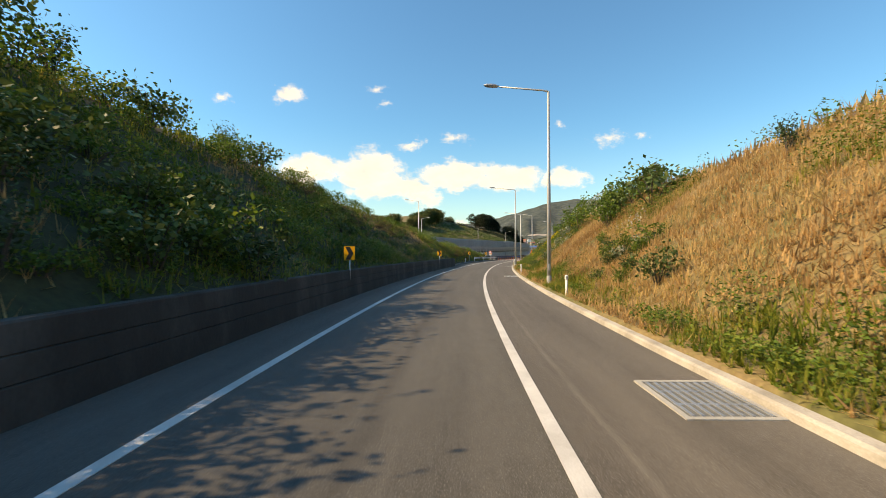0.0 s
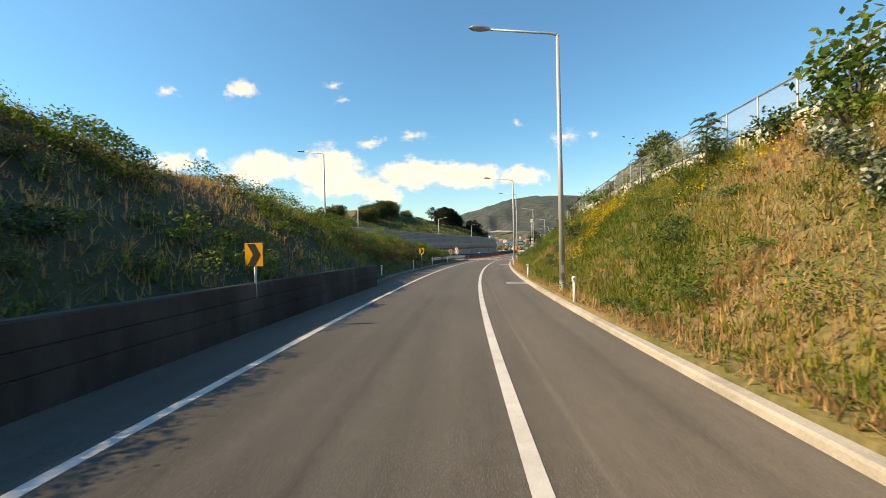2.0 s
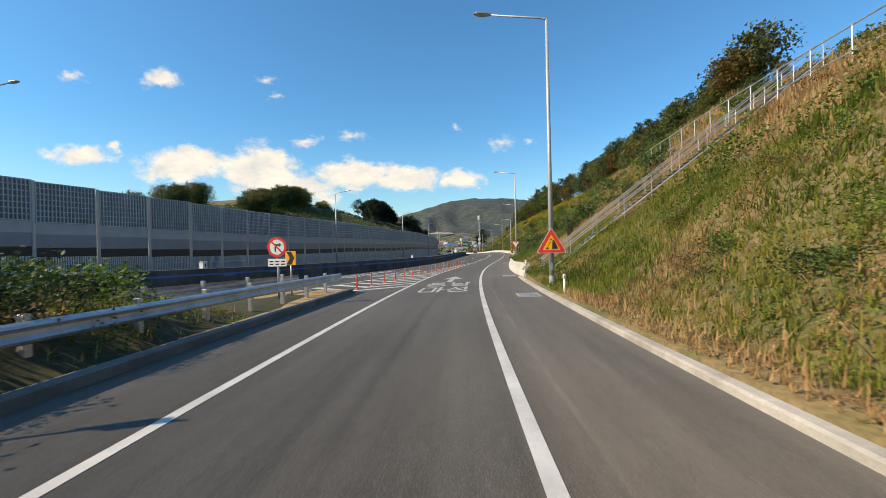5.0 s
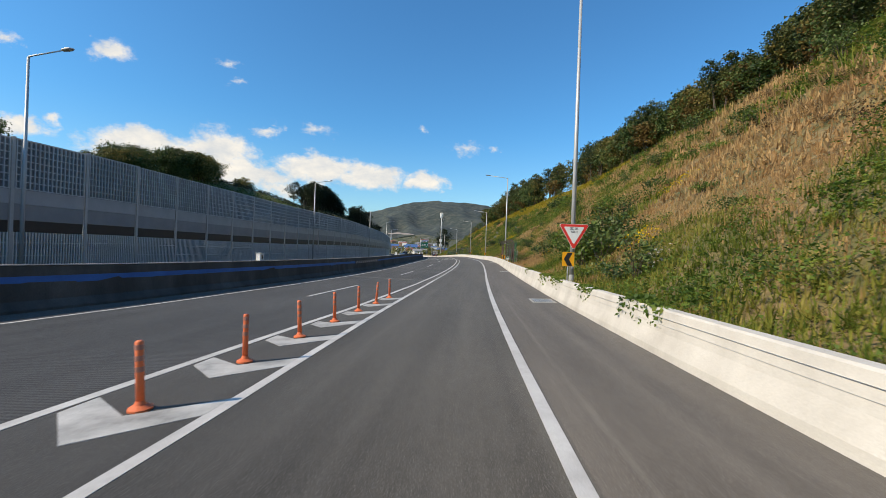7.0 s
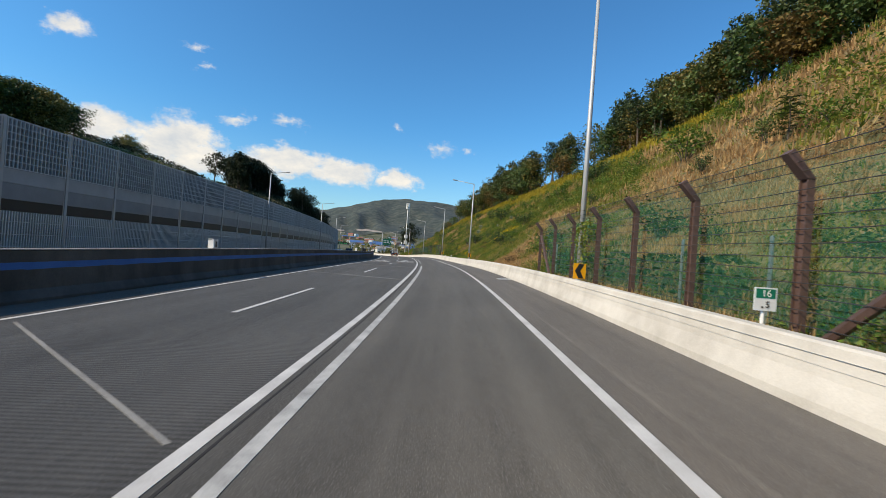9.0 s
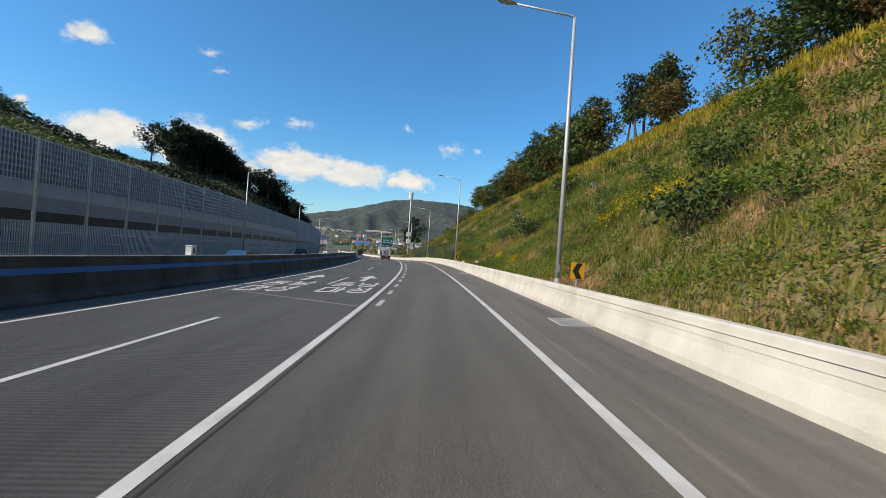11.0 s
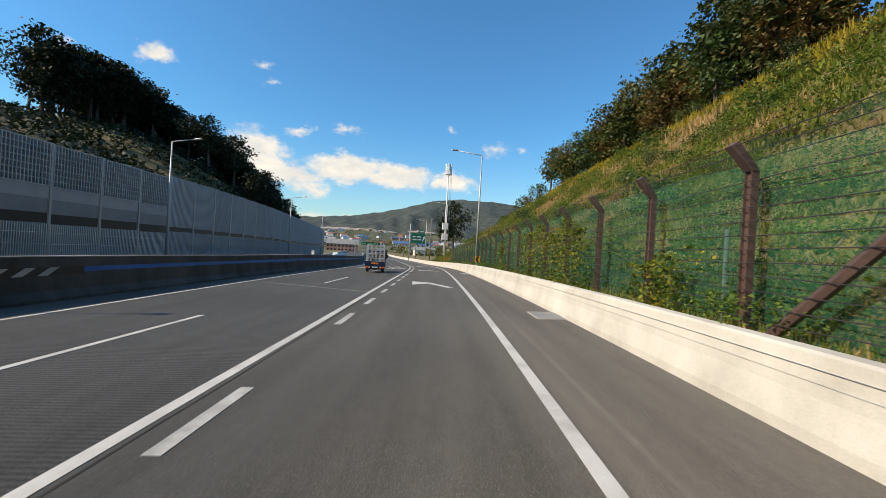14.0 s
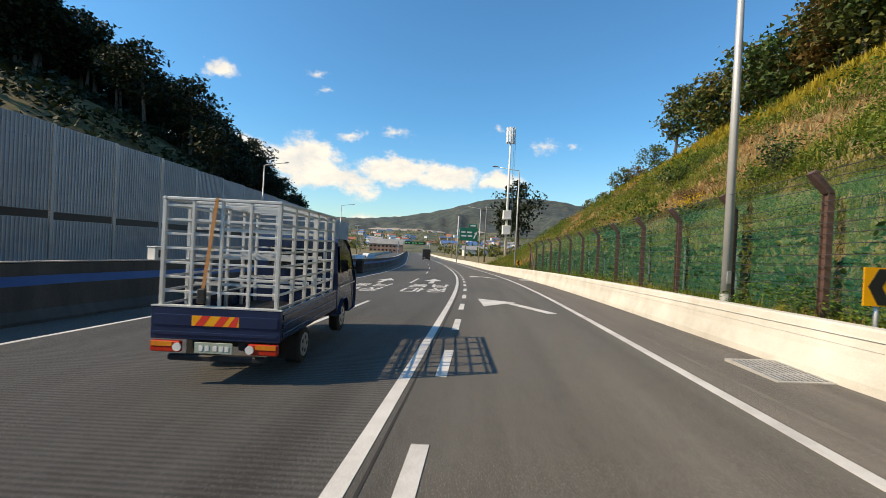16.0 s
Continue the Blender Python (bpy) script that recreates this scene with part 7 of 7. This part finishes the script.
def car(m, colour, label, tall=0.0):
    """Nose towards +y."""
    t = thing("car", label, "car", m)
    prof = [(0.0, 0.35), (0.0, 0.9), (0.12, 1.0), (0.5, 1.5 + tall), (1.0, 1.56 + tall), (2.3, 1.55 + tall), (3.1, 1.05), (4.2, 0.92), (4.4, 0.75), (4.42, 0.35)]
    n = len(prof)
    v, f = [], []
    for x, q in ((-0.86, 0.9), (-0.9, 1.0), (0.9, 1.0), (0.86, 0.9)):
        for y, z in prof:
            k = 0.16 * max(0, z - 0.95)
            v.append((x * (1 - k), 2.2 + (y - 2.2) * (0.97 if q < 1 else 1), z - (0.02 if q < 1 else 0)))
    for r in range(3):
        f += [(r * n + k, r * n + (k + 1) % n, (r + 1) * n + (k + 1) % n, (r + 1) * n + k) for k in range(n)]
    f += [tuple(range(n - 1, -1, -1)), tuple(3 * n + k for k in range(n))]
    body = fix_normals(part("body", Net().add(v, f), colour, t))
    for sx in (-1, 1):
        w = [(0.55, 1.05), (0.75, 1.42 + tall), (2.25, 1.45 + tall), (2.85, 1.08)]
        vv = [(sx * (0.905 - 0.145 * (z - 0.95)), y, z) for y, z in w] + [(sx * (0.88 - 0.145 * (z - 0.95)), y, z) for y, z in w]
        fix_normals(part("side_window", Net().add(vv, [(0, 1, 2, 3), (7, 6, 5, 4), (0, 4, 5, 1), (1, 5, 6, 2), (2, 6, 7, 3), (3, 7, 4, 0)]), glass_dark, body))
        part("tail_lamp", Net().box((sx * 0.68 - 0.12, -0.02, 0.75), (sx * 0.68 + 0.12, 0.02, 0.92), 0.008), red_glass, body)
        for y in (0.85, 3.5):
            wheel(t, sx * 0.8, y, 0.32, 0.2)
    part("rear_window", Net().add([(-0.65, 0.14, 1.06), (0.65, 0.14, 1.06), (0.58, 0.42, 1.42 + tall), (-0.58, 0.42, 1.42 + tall), (-0.65, 0.2, 1.06), (0.65, 0.2, 1.06), (0.58, 0.48, 1.42 + tall), (-0.58, 0.48, 1.42 + tall)], [(0, 1, 2, 3), (7, 6, 5, 4), (0, 4, 5, 1), (1, 5, 6, 2), (2, 6, 7, 3), (3, 7, 4, 0)]), glass_dark, body)
    return t


car_black = material("black car paint", [(0.012, 0.013, 0.016), (0.02, 0.021, 0.025)], 1.0, 0.25, grain=0.0)
car_white = material("white car paint", [(0.68, 0.68, 0.67), (0.76, 0.76, 0.75)], 1.0, 0.3, grain=0.0)
car_silver = material("silver car paint", [(0.38, 0.39, 0.4), (0.46, 0.47, 0.48)], 1.0, 0.3, 0.4, grain=0.0)
for s, o, c, tall, label in ((287.5, 6.2, car_black, 0.25, "dark van on the opposite carriageway"), (262, 6.2, car_silver, 0.0, "silver car on the opposite carriageway"), (352, 6.0, car_white, 0.0, "white car on the opposite carriageway"), (368, 9.5, car_black, 0.0, "black car on the opposite carriageway"), (384, 6.0, car_white, 0.1, "white car on the opposite carriageway"), (404, 6.2, car_silver, 0.0, "silver car on the opposite carriageway"), (424, 9.5, car_white, 0.0, "white car on the opposite carriageway")):
    car(at(s, MEDIAN(s) - o, 0.0, 180), c, label, tall)

# ---- mobile mast, signs and poles ahead ----
mast = thing("mobile_mast", "white steel mobile phone mast with panel antennas", "mast", at(383.6, 7.0, 0.9))
part("pole", Net().tube([(0, 0, -0.5), (0, 0, 24.6)], [0.26, 0.16], 12), white_paint, mast, smooth=True)
part("ladder", Net().box((0.62, -0.02, 0), (0.66, 0.02, 23)).box((0.92, -0.02, 0), (0.96, 0.02, 23)), lamp_steel, mast)
for k in range(46):
    part("rung", Net().box((0.66, -0.012, 0.4 + 0.5 * k), (0.92, 0.012, 0.43 + 0.5 * k)), lamp_steel, mast)
for z in (2.0, 9.0, 16.0, 22.5):
    part("bracket", Net().box((0.15, -0.03, z), (0.66, 0.03, z + 0.06)), lamp_steel, mast)
for k in range(9):
    a = 2 * math.pi * k / 9
    ob = part("antenna", Net().box((-0.2, 0.75, 22.6), (0.2, 0.88, 25.4), 0.03), white_paint, mast)
    ob.matrix_basis = pose(0, 0, 0, 0, 0, math.degrees(a))
for z in (22.8, 25.1):
    part("ring", Net().tube([(0.72 * math.cos(a), 0.72 * math.sin(a), z) for a in np.linspace(0, 2 * math.pi, 17)], 0.04, 6), lamp_steel, mast)
for z in (5.4, 8.2):
    part("platform", Net().tube([(0, 0, z), (0, 0, z + 0.1)], 1.0, 14), lamp_steel, mast)
    part("cabinet", Net().box((-0.75, -0.55, z + 0.101), (0.7, 0.55, z + 1.7), 0.03), white_paint, mast)

for s, d, h in ((396, 5.0, 13.0), (440, 6.5, 11.0), (455, -30, 11), (480, 6, 10), (500, -34, 10), (540, 8, 10)):
    t = thing("utility_pole", "grey concrete utility pole with cross arms", "utility pole", at(s, d, 0))
    part("pole", Net().tube([(0, 0, -0.5), (0, 0, h)], [0.18, 0.11], 10), concrete_grey, t, smooth=True)
    for z in (h - 0.5, h - 1.1):
        part("cross_arm", Net().box((-0.9, -0.05, z), (0.9, 0.05, z + 0.1), 0.01), dark_steel, t)
    for x in (-0.8, -0.3, 0.3, 0.8):
        part("insulator", Net().tube([(x, 0, h - 0.4), (x, 0, h - 0.22)], 0.05, 8), white_paint, t)

sign = thing("direction_sign", "large green motorway direction sign on a steel mast", "road sign", at(418.7, 4.4, 0.6))
part("mast", Net().tube([(-2.9, 0.3, -0.5), (-2.9, 0.3, 12.0)], [0.2, 0.15], 10), lamp_steel, sign, smooth=True)
for z in (6.2, 8.2):
    part("arm", Net().box((-2.9, 0.12, z), (2.4, 0.24, z + 0.16)), lamp_steel, sign)
part("board", Net().box((-2.5, 0.0, 5.4), (2.5, 0.1, 8.9), 0.03), green_paint, sign)
part("number_board", Net().box((0.0, 0.0, 9.0), (2.2, 0.1, 10.0), 0.03), green_paint, sign)
for x0, x1, z in ((-2.0, -0.9, 7.5), (-0.5, 0.9, 7.5), (-2.0, -0.6, 6.5), (-0.2, 1.0, 6.5), (0.4, 1.8, 9.35)):
    part("mark", Net().box((x0, -0.02, z), (x1, -0.001, z + 0.42)), white_paint, sign)
part("arrow_mark", Net().plate([(1.3, 6.0), (1.55, 6.0), (2.05, 7.2), (2.25, 7.1), (2.2, 8.0), (1.5, 7.45), (1.75, 7.35)], -0.02, -0.001), white_paint, sign)

gantry = thing("sign_gantry", "steel gantry with a dark display board over the road", "gantry", at(560, -7.0, 0.0))
for x in (-11.5, 7.5):
    part("column", Net().box((x - 0.3, -0.3, -0.5), (x + 0.3, 0.3, 7.6), 0.03), lamp_steel, gantry)
for z in (6.4, 7.3):
    part("beam", Net().box((-11.2, -0.15, z), (7.2, 0.15, z + 0.2)), lamp_steel, gantry)
part("display", Net().box((-7.5, -0.5, 6.2), (5.0, -0.16, 8.0), 0.03), black_paint, gantry)
led = material("green display", [(0.05, 0.5, 0.12), (0.08, 0.65, 0.18)], 2.0, 0.5)
for x in (-6.6, -4.9, -2.6, -0.9, 1.4, 3.1):
    part("display_mark", Net().box((x - 0.6, -0.52, 6.75), (x + 0.6, -0.501, 7.45)), led, gantry)

# ---- the town far ahead ----
house_wall = [material("pale render", [(0.5, 0.48, 0.44), (0.62, 0.6, 0.55)], 0.3, 0.9), material("white render", [(0.66, 0.66, 0.65), (0.76, 0.76, 0.74)], 0.3, 0.9), material("brick render", [(0.3, 0.17, 0.12), (0.38, 0.23, 0.17)], 0.3, 0.9), material("grey cladding", [(0.3, 0.31, 0.33), (0.38, 0.39, 0.41)], 0.3, 0.7)]
roof_mats = [material("blue roof", [(0.05, 0.12, 0.28), (0.07, 0.15, 0.33)], 0.3, 0.6), material("grey roof", [(0.2, 0.2, 0.2), (0.28, 0.28, 0.28)], 0.3, 0.8), material("red roof", [(0.3, 0.09, 0.06), (0.36, 0.12, 0.08)], 0.3, 0.8)]
rt = random.Random(3)


def building(x, y, z, w, l, h, turn, mat, roof, windows):
    t = thing("building", "small plain distant building with rows of windows", "building", pose(x, y, z, 0, 0, turn), group="buildings of the far town")
    body = part("wall", Net().box((-w / 2, -l / 2, -3), (w / 2, l / 2, h), 0.05), mat, t)
    part("roof", Net().add([(-w / 2 - 0.4, -l / 2 - 0.4, h), (w / 2 + 0.4, -l / 2 - 0.4, h), (w / 2 + 0.4, l / 2 + 0.4, h), (-w / 2 - 0.4, l / 2 + 0.4, h), (-w / 2 - 0.4, 0, h + w * 0.16), (w / 2 + 0.4, 0, h + w * 0.16)], [(3, 2, 1, 0), (0, 1, 5, 4), (2, 3, 4, 5), (1, 2, 5), (3, 0, 4)]), roof, t)
    for k in range(int(w / 3) if windows else 0):
        for r in range(max(1, int(h / 3))):
            cx, cz = -w / 2 + 1.5 + 3 * k, 1.2 + 3 * r
            part("window", Net().box((cx - 0.7, -l / 2 - 0.05, cz), (cx + 0.7, -l / 2 - 0.001, cz + 1.2)), glass_dark, t)


def noise_field(x, y):
    return np.array([noise.noise((a * 0.012, b * 0.012, 3.0)) for a, b in zip(x, y)])


def road_gap(x, y):
    """Metres to the right of the edge line, for places near the road."""
    i = np.argmin((RX - x) ** 2 + (RY - y) ** 2)
    return (x - RX[i]) * math.cos(RTH[i]) + (y - RY[i]) * math.sin(RTH[i]), math.hypot(x - RX[i], y - RY[i])


def foot_z(az, dist):
    """The land's height towards the foot of the mountain."""
    return -9.0 + 46.0 * max(0.0, (dist - 380) / 1000) ** 1.1 * (1 + 0.5 * noise.noise((az * 0.16, dist * 0.003, 2.0)))


net, cols, rows = Net(), 90, 16
for j in range(rows + 1):
    for i in range(cols + 1):
        az, dist = -65 + 120 * i / cols, 380 + 1150 * j / rows
        net.v.append((122 - math.sin(radians(az)) * dist, 293 + math.cos(radians(az)) * dist, foot_z(az, dist) - (3 if j == 0 else 0)))
w = cols + 1
net.f = [(j * w + i, j * w + i + 1, (j + 1) * w + i + 1, (j + 1) * w + i) for j in range(rows) for i in range(cols)]
fix_normals(tagged(part("foothills", net, foot_green, smooth=True), "green foothills below the mountain", "hills", kind="structure"))
for k in range(120):
    az = rt.uniform(-16, 13)
    dist = 330 + 1000 * rt.random() ** 1.25
    x, y = 122 - math.sin(radians(az)) * dist, 293 + math.cos(radians(az)) * dist
    d, gap = road_gap(x, y)
    if gap < 60 and -60 < d < 30:
        continue
    small = dist > 620
    building(x, y, foot_z(az, dist) if dist > 380 else -8.5, rt.uniform(7, 15) if small else rt.uniform(8, 20), rt.uniform(6, 11), rt.uniform(3, 7), rt.uniform(-30, 30) - 6, rt.choice(house_wall), rt.choice(roof_mats), not small)
p = P(640, -30, 0)
building(p.x, p.y, p.z, 26, 10, 6.5, heading(640), house_wall[2], roof_mats[1], True)
p = P(520, 22, 0)
building(p.x, p.y, p.z, 12, 9, 4.5, heading(520), house_wall[0], roof_mats[1], True)
# pale parapet of the opposite carriageway past the sound wall
fix_normals(structure("parapet", Net().ribbon(lambda s: [(SOUND(s) + 0.2, -0.1), (SOUND(s) + 0.3, 1.1), (SOUND(s), 1.1), (SOUND(s) - 0.05, -0.1)], steps(408, 640, 4)), concrete, "pale concrete parapet beside the opposite carriageway", "barrier"))
# bare earth works and a pale embankment on the mountain's foot
for az0, az1, dist, e0, e1, name in ((3, -7.5, 1440, 1.95, 2.35, "earthworks"), (-9, -13, 1450, 2.2, 2.5, "earthworks")):
    net = Net()
    n = 26
    for i in range(n + 1):
        az = az0 + (az1 - az0) * i / n
        taper = max(0.0, math.sin(math.pi * i / n)) ** 0.5
        for e, dd in ((e0 + 0.12 * noise.noise((az, 1, 1)), -20), (e0 + (e1 - e0) * taper * (0.7 + 0.5 * noise.noise((az * 0.9, 5, 1))) + 0.1, 40)):
            net.v.append((122 - math.sin(radians(az)) * (dist + dd), 293 + math.cos(radians(az)) * (dist + dd), math.tan(radians(e)) * dist - 3))
    net.f = [(2 * i, 2 * i + 2, 2 * i + 3, 2 * i + 1) for i in range(n)]
    fix_normals(tagged(part(name, net, far_earth), "pale bare earthworks at the mountain foot", "earthworks", kind="structure"))
# far woods between the town and the mountain
r = np.random.default_rng(99)
n = 9000
az, dist = np.radians(r.uniform(-60, 50, n)), 150 + 1230 * r.uniform(0, 1, n) ** 1.1
x, y = 122 - np.sin(az) * dist, 293 + np.cos(az) * dist
gaps = np.array([road_gap(a, b) for a, b in zip(x, y)])
z = np.array([foot_z(math.degrees(a), q) if q > 380 else -8.0 + 0.01 * q for a, q in zip(az, dist)])
ok = ~((gaps[:, 1] < 70) & (gaps[:, 0] > -46) & (gaps[:, 0] < 16)) & (noise_field(x, y) > -0.12)
p = np.stack([x, y, z + r.uniform(0, 4.0, n)], -1)[ok]
ob = new("far_woods", flat_mesh("far_woods", leaflets(np.repeat(p, 7, axis=0) + r.normal(0, 1.5, (7 * len(p), 3)), 3.4, r, 0.1), 3, broad_leaf))
tagged(ob, "distant woods around the town", "woods", kind="stuff")
ptree = pines[1]
p = P(387.4, 10.2, 1.4)
copy_thing(ptree, pose(p.x, p.y, p.z, 0, 0, 40) @ Matrix.Diagonal((1.15, 1.15, 1.25, 1)))
p = P(391.4, 8.4, 1.4)
copy_thing(pines[0], pose(p.x, p.y, p.z, 0, 0, 140) @ Matrix.Diagonal((1.05, 1.05, 1.3, 1)))
